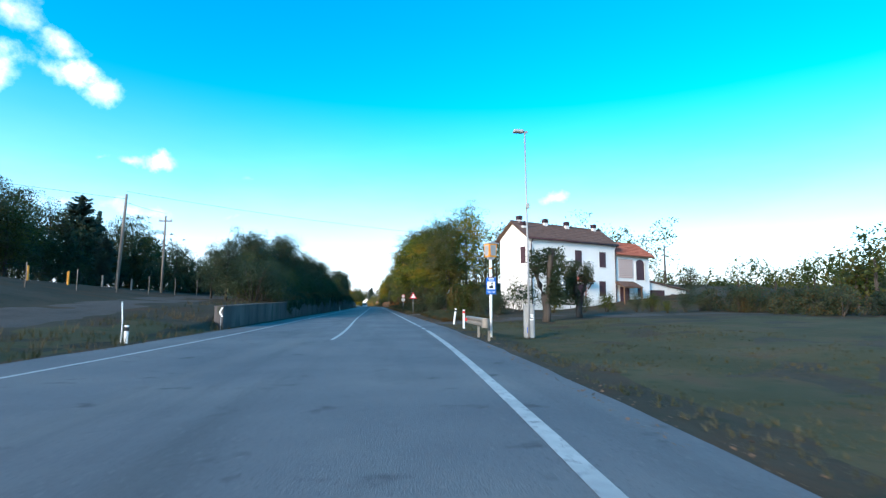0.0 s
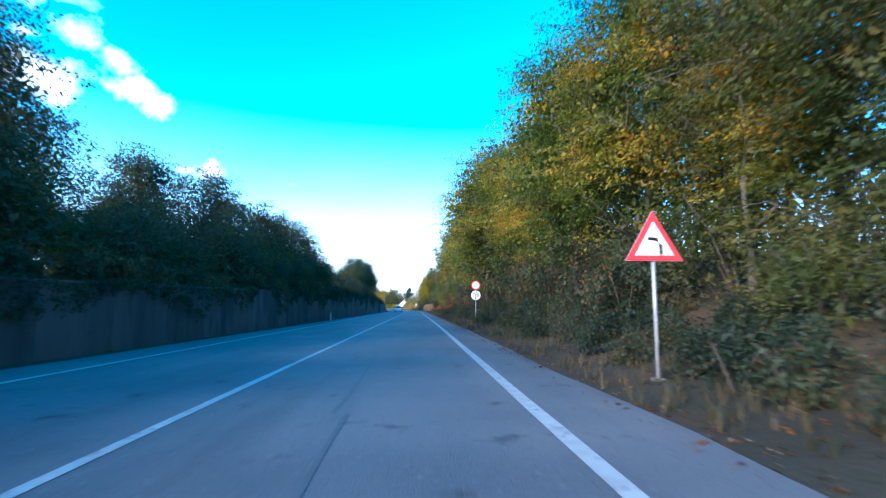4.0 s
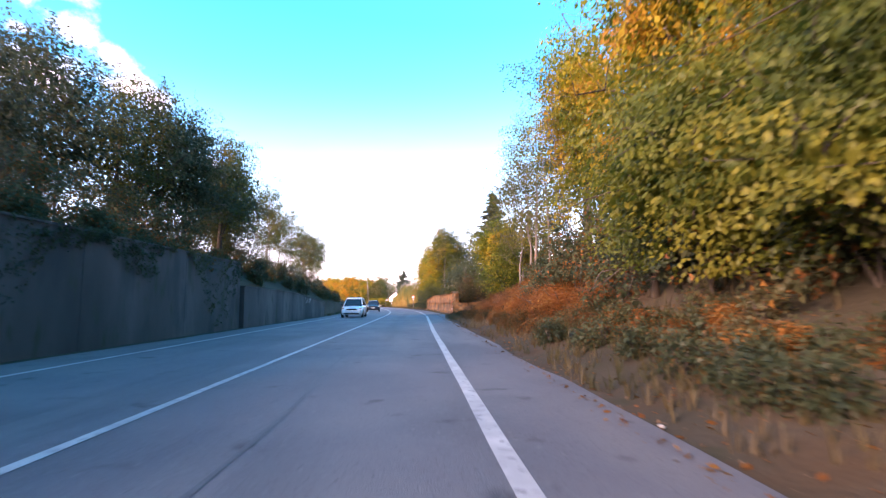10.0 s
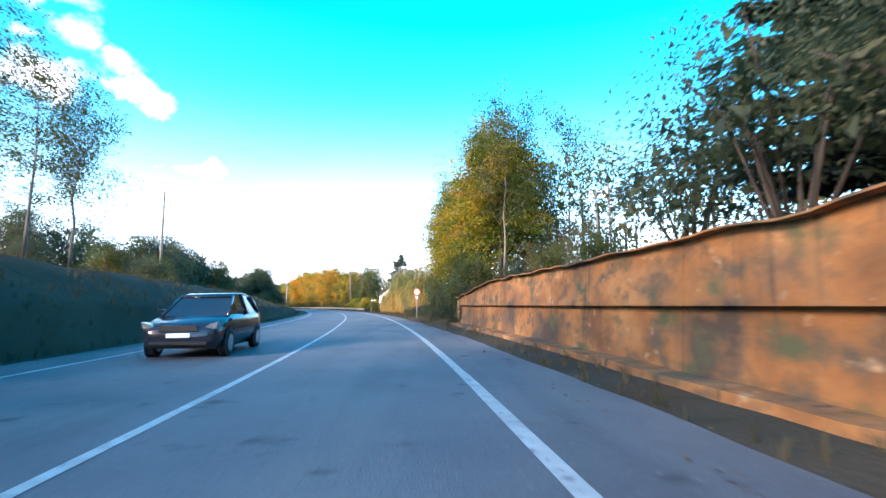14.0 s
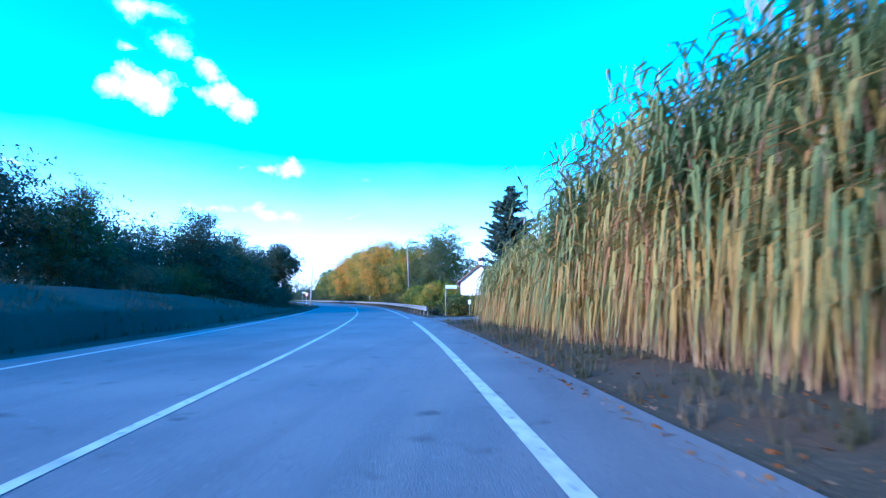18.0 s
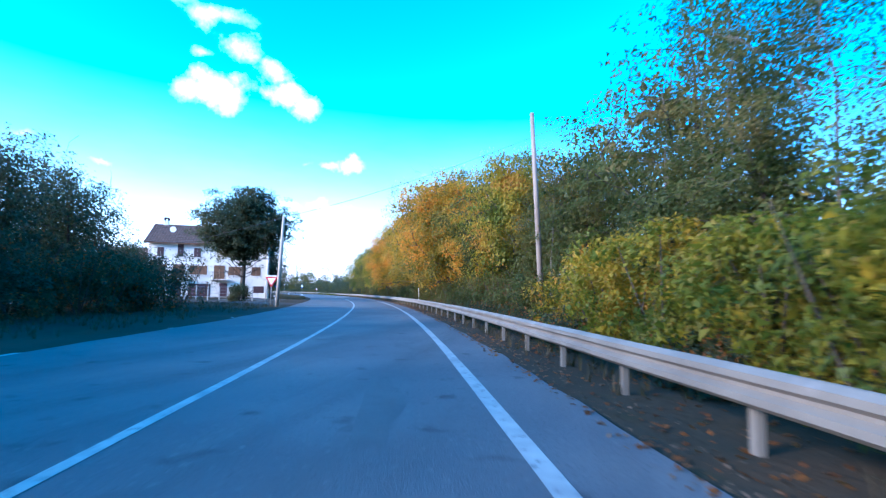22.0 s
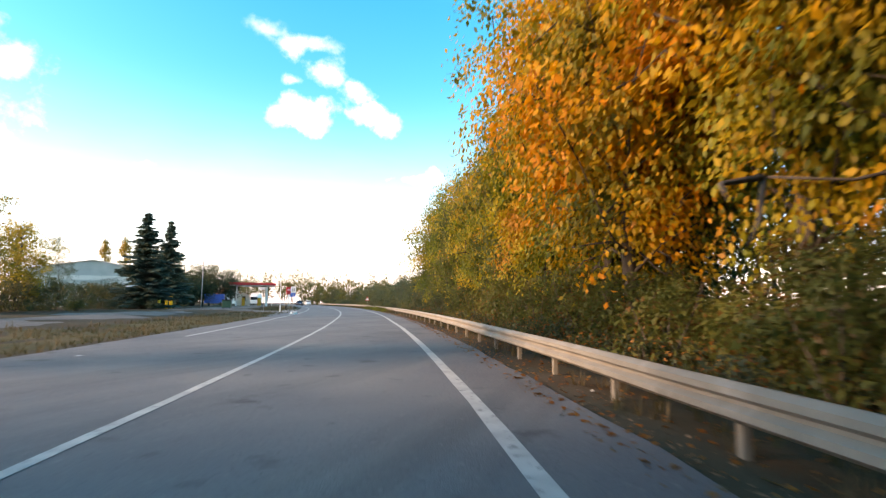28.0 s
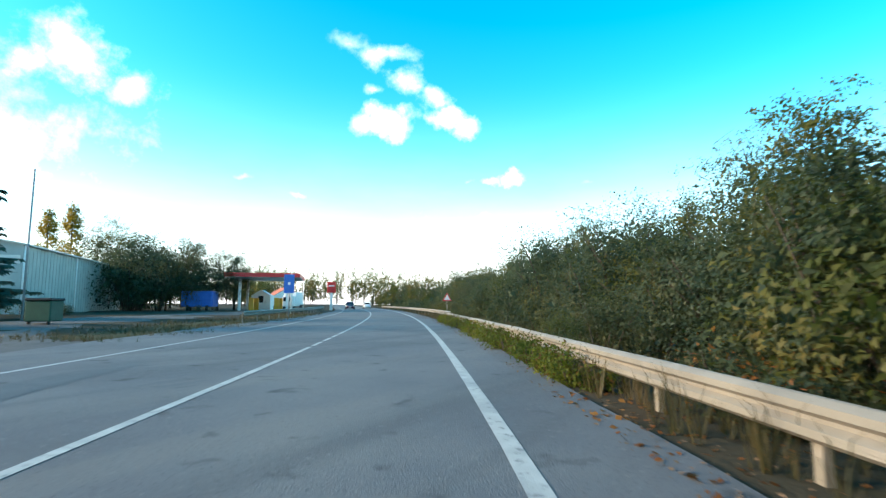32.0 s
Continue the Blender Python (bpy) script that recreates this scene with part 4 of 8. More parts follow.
def spruce(s, d, height, wide=1.0, label="tall dark blue-green spruce with drooping tiers", shaggy=False, variant=0, z=None):
    h = 14.0

    def build():
        rng = np.random.default_rng(31 + variant)
        e = empty("spruce", Matrix(), label, "tree", "conifers")
        tv, tf, bv, bf, cv = [], [], [], [], []
        tube_data([Vector((0, 0, h * i / 6)) for i in range(7)], [0.24 * (1 - i / 6.3) + 0.02 for i in range(7)], 8, tv, tf)
        finish("trunk", tv, tf, BARK, e, smooth=True)
        quads = []
        levels = 38
        for i in range(levels):
            u = i / (levels - 1)
            z0 = h * (0.08 + 0.90 * u) + (0.4 if shaggy else 0.3) * rng.normal()
            reach = (2.9 * (1 - u) ** 0.85 + 0.15) * (0.72 + 0.45 * rng.random())
            if shaggy:
                reach = 2.5 * (1 - u ** 5) * (0.5 + 0.5 * u ** 0.3) * (0.55 + 0.6 * rng.random()) + 0.3
            level = z0
            for k in range((12 if shaggy else 10) if u < 0.75 else 7):
                a = k * 0.7 + i * 0.5 + rng.normal() * 0.2
                z0 = min(level + 0.3 * rng.normal(), h * 0.99)
                r = reach * (0.5 + 0.6 * rng.random())
                out = Vector((math.cos(a), math.sin(a), 0))
                o, m, q = Vector((0, 0, z0)), out * r * 0.55 + Vector((0, 0, z0 - 0.10 * r)), out * r + Vector((0, 0, z0 + (0.10 if shaggy else -0.12) * r))
                tube_data([o, m, q], [0.035, 0.02, 0.006], 3, bv, bf)
                n = int(12 + 24 * r)
                for j in range(n):
                    w = (j + rng.random()) / n
                    p = (o.lerp(m, w * 2) if w < 0.5 else m.lerp(q, w * 2 - 1))
                    quads.append((p, out, rng.normal() * 0.9, 0.2 + 0.14 * (1 - w) + 0.14 * rng.random(), -0.35 - 1.2 * rng.random()))
        finish("branchwork", bv, bf, BARK, e)
        v, f = [], []
        for p, out, tw, ln, dip in quads:
            for sg in (-1, 1):
                dr = Vector((out.x * math.cos(tw + sg) - out.y * math.sin(tw + sg), out.x * math.sin(tw + sg) + out.y * math.cos(tw + sg), dip)).normalized()
                sd = dr.cross(Vector((0, 0, 1))).normalized() * ln * 0.22
                b = len(v)
                v += [p - sd * 0.6, p + sd * 0.6, p + dr * ln * 0.6 + sd, p + dr * ln * 1.25, p + dr * ln * 0.6 - sd]
                f += [(b, b + 1, b + 2), (b, b + 2, b + 4), (b + 4, b + 2, b + 3)]
        mesh_arrays("needles", np.array([tuple(x) for x in v]), np.array(f), NEEDLE, e)
        return e
    k = height / h
    return put_copy(("spruce", shaggy, variant), stand(s, d, z, turn=(s * 53) % 360, size=(k * wide, k * wide, k)), build)


def poplar(s, d, height, z=None):
    def build():
        rng = np.random.default_rng(77)
        e = empty("poplar", Matrix(), "slim upright poplar turning yellow", "tree", "far poplars")
        tv, tf = [], []
        tube_data([Vector((0, 0, 16.0 * i / 5)) for i in range(6)], [0.28, 0.22, 0.17, 0.11, 0.06, 0.02], 7, tv, tf)
        finish("trunk", tv, tf, BARK, e, smooth=True)
        tips = []
        for i in range(160):
            u = 0.12 + 0.86 * rng.random()
            r, a = 1.5 * math.sin(math.pi * min(1, u * 0.9 + 0.08)) ** 0.6 * math.sqrt(rng.random()), rng.random() * 6.28
            tips.append(Vector((r * math.cos(a), r * math.sin(a), 16 * u)))
        leaf_cloud("crown", tips, 0.4, 4200, 0.34, GOLDLEAF, e, rng, -0.4)
        return e
    k = height / 16
    return put_copy("poplar", stand(s, d, z, size=k), build)


def hedge(s0, s1, d, width, height, mat, label, seed, name="hedge", size=0.15, density=1900, mix=None):
    """A long clipped or wild hedge, one thing."""
    rng = np.random.default_rng(seed)
    m = stand((s0 + s1) / 2, d)
    inv = m.inverted()
    e = empty(name, m, label, "hedge")
    tips, tv, tf = [], [], []
    n = int((s1 - s0) * 24)
    for i in range(n):
        s = s0 + (s1 - s0) * rng.random()
        hh = height * (0.82 + 0.22 * noise.noise(Vector((s * 0.5, seed, 0))) + 0.1 * noise.noise(Vector((s * 2.1, seed, 3))))
        zz, o = rng.random() ** 0.7 * hh, (rng.random() - 0.5) * width
        if rng.random() < 0.6:
            o = -width / 2 * (1 - 0.25 * rng.random()) if rng.random() < 0.8 else o
        tips.append(inv @ at(s, d + o * (1 - 0.35 * (zz / hh) ** 3), ground_height(s, d) + zz))
    for i in range(int((s1 - s0) * 1.5)):
        s = s0 + (s1 - s0) * (i + 0.5) / ((s1 - s0) * 1.5)
        g = ground_height(s, d)
        tube_data([inv @ at(s, d, g - 0.1), inv @ at(s + 0.1, d + 0.05, g + height * 0.4), inv @ at(s + 0.25 * rng.normal(), d + 0.2 * rng.normal(), g + height * 0.75)], [0.035, 0.022, 0.008], 5, tv, tf)
    finish("stemwork", tv, tf, BARK, e)
    count = int((s1 - s0) * density * height / 2)
    leaf_cloud("foliage", tips, 0.20, count, size * 0.8, mat, e, rng, 0.7, flat=True, fill=int(count * 0.12), fill_size=0.26)
    if mix:
        leaf_cloud("turning_leaves", tips, 0.24, int(count * 0.25), size * 0.8, mix, e, rng, 0.9)
    return e


def thicket(name, label, lots, seed, mat, leaf=0.08, each=3000, mix=None):
    """Unbroken undergrowth of many small bushes: lots of (s0, s1, d0, d1, number, low height, high height)."""
    rng = np.random.default_rng(seed)
    tips, tv, tf = [], [], []
    for s0, s1, d0, d1, n, h0, h1 in lots:
        for i in range(n):
            s, d = s0 + (s1 - s0) * (i + rng.random()) / n, d0 + (d1 - d0) * rng.random()
            h = h0 + (h1 - h0) * rng.random()
            r = h * (0.55 + 0.25 * rng.random())
            base = at(s, d, ground_height(s, d))
            for k in range(3):
                a = rng.random() * 6.28
                tube_data([base - Vector((0, 0, 0.15)), base + Vector((math.cos(a) * r * 0.3, math.sin(a) * r * 0.3, h * 0.45)), base + Vector((math.cos(a) * r * 0.5, math.sin(a) * r * 0.5, h * 0.8))], [0.03, 0.02, 0.008], 4, tv, tf)
            for k in range(40):
                a, u = rng.random() * 6.28, rng.random()
                q = r * math.sqrt(rng.random()) * math.sqrt(max(0.08, 1 - u * u))
                tips.append(base + Vector((math.cos(a) * q, math.sin(a) * q, h * (0.05 + 0.9 * u))))
    count = int(len(tips) / 40 * each)
    ob = leaf_cloud(name, tips, min(0.16, 0.3 * lots[0][6]), count, leaf, mat, None, rng, 0.6, flat=True, fill=int(count * 0.1), fill_size=leaf * 1.8)
    tagged(ob, label, "undergrowth", kind="stuff")
    if mix:
        tagged(leaf_cloud(name, tips, 0.2, int(count * 0.2), leaf, mix, None, rng, 0.6, flat=True), label, "undergrowth", kind="stuff")
    tagged(finish("undergrowth_stems", tv, tf, BARK), "thin woody stems of the undergrowth", "undergrowth", kind="stuff")


def grass(name, spans, seed, mat, label, blade=0.28):
    """Tufts on the verge: spans of (s0, s1, d0, d1, tufts a square metre)."""
    rng = np.random.default_rng(seed)
    v, f = [], []
    for s0, s1, d0, d1, dens in spans:
        n = int((s1 - s0) * abs(d1 - d0) * dens)
        for i in range(n):
            s, d = s0 + (s1 - s0) * rng.random(), d0 + (d1 - d0) * rng.random()
            p = at(s, d, ground_height(s, d) - 0.03)
            if noise.noise(p * 0.35) < -0.22:
                continue
            for k in range(8):
                a, ln, ben = rng.random() * 6.28, blade * (0.5 + rng.random()), 0.25 + 0.6 * rng.random()
                dr, sd = Vector((math.cos(a), math.sin(a), 0)), Vector((-math.sin(a), math.cos(a), 0)) * 0.006
                q = p + dr * 0.05 * rng.random()
                b = len(v)
                mid = q + dr * ln * ben * 0.3 + Vector((0, 0, ln * 0.6))
                v += [q - sd, q + sd, mid - sd * 0.7, mid + sd * 0.7, q + dr * ln * ben + Vector((0, 0, ln * (0.95 - 0.3 * ben)))]
                f += [(b, b + 1, b + 3), (b, b + 3, b + 2), (b + 2, b + 3, b + 4)]
    ob = mesh_arrays(name, np.array([tuple(x) for x in v]), np.array(f), mat)
    return tagged(ob, label, "grass", kind="stuff")
# ---- walls ----
def wall_run(name, s0, s1, d, height, thick, mat, label, panel=6.0, lean=0.0, cap=0.06, step=1.5):
    """A retaining wall in panels, with open joints and a cap. height: a function of s. d: its face towards the road."""
    g = empty(name, Matrix(), label, "wall", kind="structure")
    sgn = 1 if d > 0 else -1
    s = s0
    while s < s1 - 0.5:
        e = min(s + panel, s1)
        n = max(1, int((e - s) / step))
        for pname, lo, hi, o, t in (("wall_panel", -0.3, 0.0, 0.0, thick), ("coping", 0.0, cap, -0.04, thick + 0.08)):
            v, f = [], []
            for i in range(n + 1):
                q = s + 0.012 + (e - s - 0.024) * i / n
                h = height(q)
                z0, z1 = (lo, h) if pname == "wall_panel" else (h, h + cap)
                jog = 0.02 * noise.noise(Vector((int(s), 3, 1)))
                for z, dd in ((z0, d + sgn * (o + jog)), (z1, d + sgn * (o + jog + lean * (z1 - z0))), (z1, d + sgn * (o + t)), (z0, d + sgn * (o + t))):
                    v.append(at(q, dd, z))
            for i in range(n):
                for k in range(4):
                    k2 = (k + 1) % 4
                    f.append((4 * i + k, 4 * i + k2, 4 * i + 4 + k2, 4 * i + 4 + k))
            f += [(0, 1, 2, 3), (4 * n + 3, 4 * n + 2, 4 * n + 1, 4 * n)]
            finish(pname, v, f, mat, g)
        s = e
    return g


LEFT_TOP = [(26, 1.0), (40, 1.2), (66, 1.68), (95, 2.25), (125, 2.88), (150, 3.05), (170, 3.15)]
wall_run("wall_left", 26, 170, -5.75, lambda s: table(LEFT_TOP, s)[0], 0.4, CONCRETE, "dark weathered concrete retaining wall along the road")
wall_run("wall_left_low", 170.2, 193, -5.6, lambda s: table([(170, 2.0), (180, 1.9), (193, 1.2)], s)[0], 0.4, CONCRETE, "low concrete retaining wall with faded scribbles")
RIGHT_TOP = [(195.6, 2.05), (198, 2.3), (200, 2.1), (214, 2.1), (222, 2.12), (230, 1.55)]
wall_run("wall_right", 195.7, 230.5, 6.95, lambda s: table(RIGHT_TOP, s)[0] + 0.12 * noise.noise(Vector((s * 0.9, 2, 5))), 0.45, RUSTWALL, "rust-stained old retaining wall with a horizontal ledge", panel=4.2, lean=0.06, cap=0.03, step=0.4)
def wall_turn():
    """The return of the stained wall into the entrance."""
    g = empty("wall_return", Matrix(), "low orange-stained end wall at the dirt entrance", "wall", kind="structure")
    pts = [(195.62, 6.8), (195.35, 7.8), (195.2, 8.9), (195.1, 9.9)]
    tops = [1.25, 1.12, 1.22, 1.25]
    for i in range(3):
        v, f = [], []
        (s0, d0), (s1, d1) = pts[i], pts[i + 1]
        for j in range(9):
            u = j / 8
            s, d = s0 + (s1 - s0) * u, d0 + (d1 - d0) * u
            h = tops[i] + (tops[i + 1] - tops[i]) * u + 0.07 * noise.noise(Vector((d * 2.3, 1, 4)))
            for z, o in ((-0.3, 0.0), (0.2 * h, 0.03), (0.4 * h, 0.02), (0.6 * h, 0.06), (0.8 * h, 0.05), (0.95 * h, 0.08), (h, 0.14), (h, 0.55), (-0.3, 0.55)):
                o += 0.07 * noise.noise(Vector((d * 1.7, z * 2.6, 7))) if o < 0.5 else 0
                v.append(at(s + o, d + 0.1 * o, z))
        for j in range(8):
            for k in range(9):
                f.append((9 * j + k, 9 * j + (k + 1) % 9, 9 * j + 9 + (k + 1) % 9, 9 * j + 9 + k))
        f += [tuple(range(9)), tuple(range(80, 71, -1))]
        finish("wall_panel", v, f, RUSTWALL, g)


wall_turn()
ledge = ribbon("wall_ledge", 198, 230, 6.85, 7.1, 1.12, RUSTWALL, step=2, wobble=0.03)
tagged(ledge, "narrow worn ledge along the stained wall", "wall ledge", kind="structure")
def wall_ivy():
    """Dark creepers hanging over the face of the left wall."""
    rng = np.random.default_rng(66)
    tips = []
    for i in range(5200):
        s = 44 + 126 * rng.random()
        top = table(LEFT_TOP, s)[0]
        reach = top * (0.35 + 0.9 * noise.noise(Vector((s * 0.23, 4.0, 1.0))) + 0.25 * noise.noise(Vector((s * 1.1, 2.0, 1.0))))
        if reach > 0.1:
            tips.append(at(s, -5.72, top + 0.1 - reach * rng.random() ** 1.3))
    tagged(leaf_cloud("wall_ivy", tips, 0.07, 60000, 0.085, DARKLEAF, None, rng, 0.9, flat=True), "dark creepers hanging over the concrete wall", "creeper", kind="stuff")


wall_ivy()
# footing kerb below the wall
v, f = [], []
n = 40
for i in range(n + 1):
    s = 195.7 + 34.3 * i / n
    h = 0.14 + 0.07 * noise.noise(Vector((s, 1, 2)))
    w = 0.25 + 0.12 * noise.noise(Vector((s * 0.8, 4, 2)))
    v += [at(s, 6.75 - w, -0.05), at(s, 6.78 - w, h), at(s, 6.97, h * 1.15), at(s, 6.97, -0.05)]
for i in range(n):
    for k in range(3):
        f.append((4 * i + k, 4 * i + k + 1, 4 * i + 5 + k, 4 * i + 4 + k))
f += [(0, 1, 2, 3), (4 * n + 3, 4 * n + 2, 4 * n + 1, 4 * n)]
tagged(finish("wall_footing", v, f, RUSTWALL), "crumbling stone footing along the stained wall", "footing", kind="structure")

# side tracks
def track(name, pts, width, label, mat=GRAVEL, lift=0.018):
    """A track through (s, d) points, laid over the ground."""
    v, f = [], []
    dense = []
    for a, b in zip(pts, pts[1:]):
        for i in range(8):
            dense.append((a[0] + (b[0] - a[0]) * i / 8, a[1] + (b[1] - a[1]) * i / 8))
    dense.append(pts[-1])
    cross = 6
    for i, (s, d) in enumerate(dense):
        s2, d2 = dense[min(i + 1, len(dense) - 1)]
        s1, d1 = dense[max(i - 1, 0)]
        t = Vector((s2 - s1, d2 - d1)).normalized()
        nrm = Vector((-t.y, t.x))
        for j in range(cross + 1):
            o = (j / cross - 0.5) * width * (1 + 0.12 * noise.noise(Vector((s * 0.3, j, d * 0.3))))
            ps, pd = s + nrm.x * o, d + nrm.y * o
            v.append(at(ps, pd, max(ground_height(ps, pd), -0.04) + lift - (0.05 if j in (0, cross) else 0)))
    w = cross + 1
    for i in range(len(dense) - 1):
        for j in range(cross):
            f.append((i * w + j, i * w + j + 1, (i + 1) * w + j + 1, (i + 1) * w + j))
    return tagged(finish(name, v, f, mat, smooth=True), label, "track", kind="structure")


def turf(name, s0, s1, d0, d1, mat, label):
    """A sheet of short grass lying on the ground, with an uneven outline."""
    v, f = [], []
    n, m = int(s1 - s0), int(abs(d1 - d0))
    for i in range(n + 1):
        for j in range(m + 1):
            s, d = s0 + i, d0 + (d1 - d0) * j / m
            s, d = s + 0.5 * noise.noise(Vector((s * 0.4, d * 0.4, 3))), d + (0.25 if j == 0 else 0.6) * noise.noise(Vector((s * 0.5, d * 0.5, 9)))
            v.append(at(s, d, ground_height(s, d) + (0.02 if 0 < j < m and 0 < i < n else -0.03)))
    w = m + 1
    for i in range(n):
        for j in range(m):
            f.append((i * w + j, i * w + j + 1, (i + 1) * w + j + 1, (i + 1) * w + j))
    return tagged(finish(name, v, f, mat, smooth=True), label, "grass", kind="structure")


turf("field_turf", -12, 31, 5.7, 34, LAWN, "dull olive green grass field beside the road")
turf("bank_turf", -12, 24, -9.2, -5.6, LAWN, "dull olive green grass below the side road")
turf("junction_turf", 376, 444, -10.5, -5.4, LAWN, "dull green grass between the road and the service road")
turf("island_turf", 455, 500, -10.5, -5.4, LAWN, "dull green grass island at the junction")
track("side_road_field", [(-60, -11.0), (0, -11.0), (20, -11.5), (34, -12.5), (60, -14.5), (110, -18)], 4.0, "pale side road running beside the field")
track("track_house", [(32, 5.2), (33.0, 9), (33.5, 16), (36, 24), (38, 34)], 2.8, "gravel drive to the farmhouse")
track("track_wood", [(56, 4.9), (57.5, 9), (58.5, 16), (60, 26)], 3.4, "pale dirt track up into the trees", mat=PALEDIRT)
track("track_wall", [(190, 4.9), (190.5, 9), (190, 16), (188, 26)], 5.5, "dirt entrance beside the stained wall")
track("side_road_reeds", [(286.3, 4.7), (286.3, 9), (287, 16), (288.5, 34), (290, 60)], 5.5, "narrow worn asphalt side lane beside the cane", mat=OLDROAD)
track("track_farm", [(352, -4.6), (356, -8), (358, -14), (356, -22)], 9.0, "pale yard entrance of the farmhouse")
track("service_road", [(352, -9.0), (380, -11.0), (410, -15.5), (450, -17.5), (500, -15.0), (540, -12)], 7.0, "grey service road beside the main road", mat=OLDROAD)
track("slip_road", [(447.0, -4.6), (451.0, -8.0), (457.0, -13.0), (466.0, -17.0)], 6.0, "short asphalt slip between the main road and service road", mat=OLDROAD, lift=0.03)

p = block("wall_marker", (-0.04, -0.03, 0), (0.04, 0.0, 0.24), REDPAINT, None)
p.matrix_basis = stand(195.6, 6.7, 1.12, size=0.6)
tagged(p, "small red reflector plate on the wall corner", "reflector")
p = block("wall_marker", (-0.03, -0.03, 0), (0.03, 0.0, 0.17), WHITEPAINT, None)
p.matrix_basis = stand(195.6, 6.7, 0.45, size=0.7)
tagged(p, "small white reflector plate on the wall corner", "reflector")

# ---- trees ----
rnd = random.Random(5)


def row(kinds, s0, s1, step, d0, d1, h0, h1, wide=1.0, group="roadside trees"):
    s, i = s0, 0
    while s < s1:
        plant(kinds[i % len(kinds)], s + rnd.uniform(-0.3, 0.3) * step, rnd.uniform(d0, d1), rnd.uniform(h0, h1), wide * rnd.uniform(0.9, 1.15), group=group)
        s, i = s + step, i + 1


# left of the road
row(["dark", "greenwood", "dark"], 44, 57, 3.0, -37, -29, 8.0, 9.6)
row(["dark", "greenwood", "dark"], 57, 82, 3.4, -38, -29, 8.6, 10.2)
row(["dark", "greenwood"], 64, 104, 4.6, -28, -16, 5.5, 7.5, group="trees above the wall")
thicket("field_edge_undergrowth", "dark undergrowth along the far edge of the field", [(46, 110, -34, -27.5, 46, 2.4, 3.8), (60, 112, -27, -15, 56, 2.4, 4.2)], 46, DARKLEAF, leaf=0.16, each=900)
row(["dark", "dark", "greenwood"], 44, 51, 2.6, -13.0, -10.4, 4.6, 5.4, group="trees above the wall")
row(["dark", "dark", "greenwood"], 52, 60, 2.8, -13.0, -10.8, 6.6, 7.6, group="trees above the wall")
row(["dark", "dark", "greenwood"], 60.5, 66, 2.8, -13.0, -10.6, 6.3, 7.1, group="trees above the wall")
row(["dark", "dark", "greenwood"], 67, 76, 3.0, -13.0, -10.4, 7.6, 8.5, group="trees above the wall")
row(["dark", "dark", "greenwood"], 77, 100, 3.7, -13.0, -9.8, 6.0, 7.8, group="trees above the wall")
row(["dark", "greenwood", "dark"], 100, 116, 3.2, -12.5, -9.5, 6.0, 7.2, group="trees above the wall")
row(["bush_dark", "bush_dark", "bush_green"], 42, 112, 2.1, -9.2, -7.6, 2.6, 3.8, group="bushes above the wall")
thicket("bank_undergrowth", "dark unbroken undergrowth above the concrete wall", [(80, 106, -9.4, -7.4, 22, 1.8, 2.8), (106, 168, -9.0, -7.3, 40, 2.0, 2.8), (166, 214, -9.5, -6.5, 44, 0.6, 1.1), (52, 168, -7.0, -6.15, 120, 0.4, 0.9)], 41, DARKLEAF, leaf=0.12, each=1100, mix=RUSTLEAF)
row(["airy", "bush_dark", "airy", "bush_green"], 121, 146, 4.2, -12.5, -9.5, 4.2, 5.6, group="trees above the wall")
row(["greenwood", "airy", "dark"], 144, 156, 3.2, -11.5, -9, 4.6, 5.6, group="trees above the wall")
row(["dark", "airy"], 159.5, 163, 2.5, -11.0, -9, 5.8, 6.6, group="trees above the wall")
row(["dark", "greenwood", "dark"], 164, 182, 2.9, -11.0, -8.8, 7.2, 8.6, group="trees above the wall")
row(["bush_dark", "bush_rust", "bush_dark"], 166, 212, 3.8, -10.5, -8.6, 1.6, 2.4, group="bushes on the bank")
row(["airy", "airy", "airy"], 190.5, 201, 1.9, -12, -10.2, 7.2, 8.8, group="trees on the bank")
row(["airy", "airy", "bare"], 208, 226, 2.4, -12.5, -10, 6.8, 8.8, wide=1.25, group="trees on the bank")
row(["bush_dark", "bush_green", "bush_rust"], 206, 244, 3.4, -14, -11.0, 1.4, 2.4, group="bushes on the bank")
row(["dark", "greenwood", "dark", "bush_dark"], 244, 272, 3.2, -27, -19, 6.2, 8.0, group="trees behind the bank")
row(["dark", "greenwood", "dark", "bush_dark"], 272, 318, 2.4, -26, -18, 7.8, 9.4, group="trees behind the bank")
thicket("field_undergrowth", "dark undergrowth before the trees behind the bank", [(244, 300, -20, -16, 30, 2.0, 3.4)], 42, DARKLEAF, leaf=0.14, each=1200, mix=RUSTLEAF)
row(["bush_dark", "bush_rust", "bush_green"], 288, 300, 2.6, -13.0, -10.2, 2.0, 3.0, group="bushes at the field edge")
row(["bush_dark", "bush_rust", "bush_dark"], 297, 336, 2.0, -10.8, -9.4, 1.8, 3.0, group="bushes at the field edge")
row(["dark", "dark", "greenwood"], 297, 322, 2.2, -14.5, -11.0, 6.1, 7.3, group="dark trees at the field edge")
thicket("bend_bushes", "dense dark and rusty bushes along the left of the bend", [(296, 340, -11.5, -8.6, 64, 1.8, 3.4)], 57, DARKLEAF, leaf=0.12, each=1000, mix=RUSTLEAF)
row(["dark", "dark"], 322, 340, 2.2, -15.5, -12.5, 6.8, 8.0, group="dark trees at the field edge")
row(["dark", "dark", "bush_dark"], 340.5, 351, 2.0, -17.0, -14.5, 3.8, 5.0, group="dark trees at the field edge")
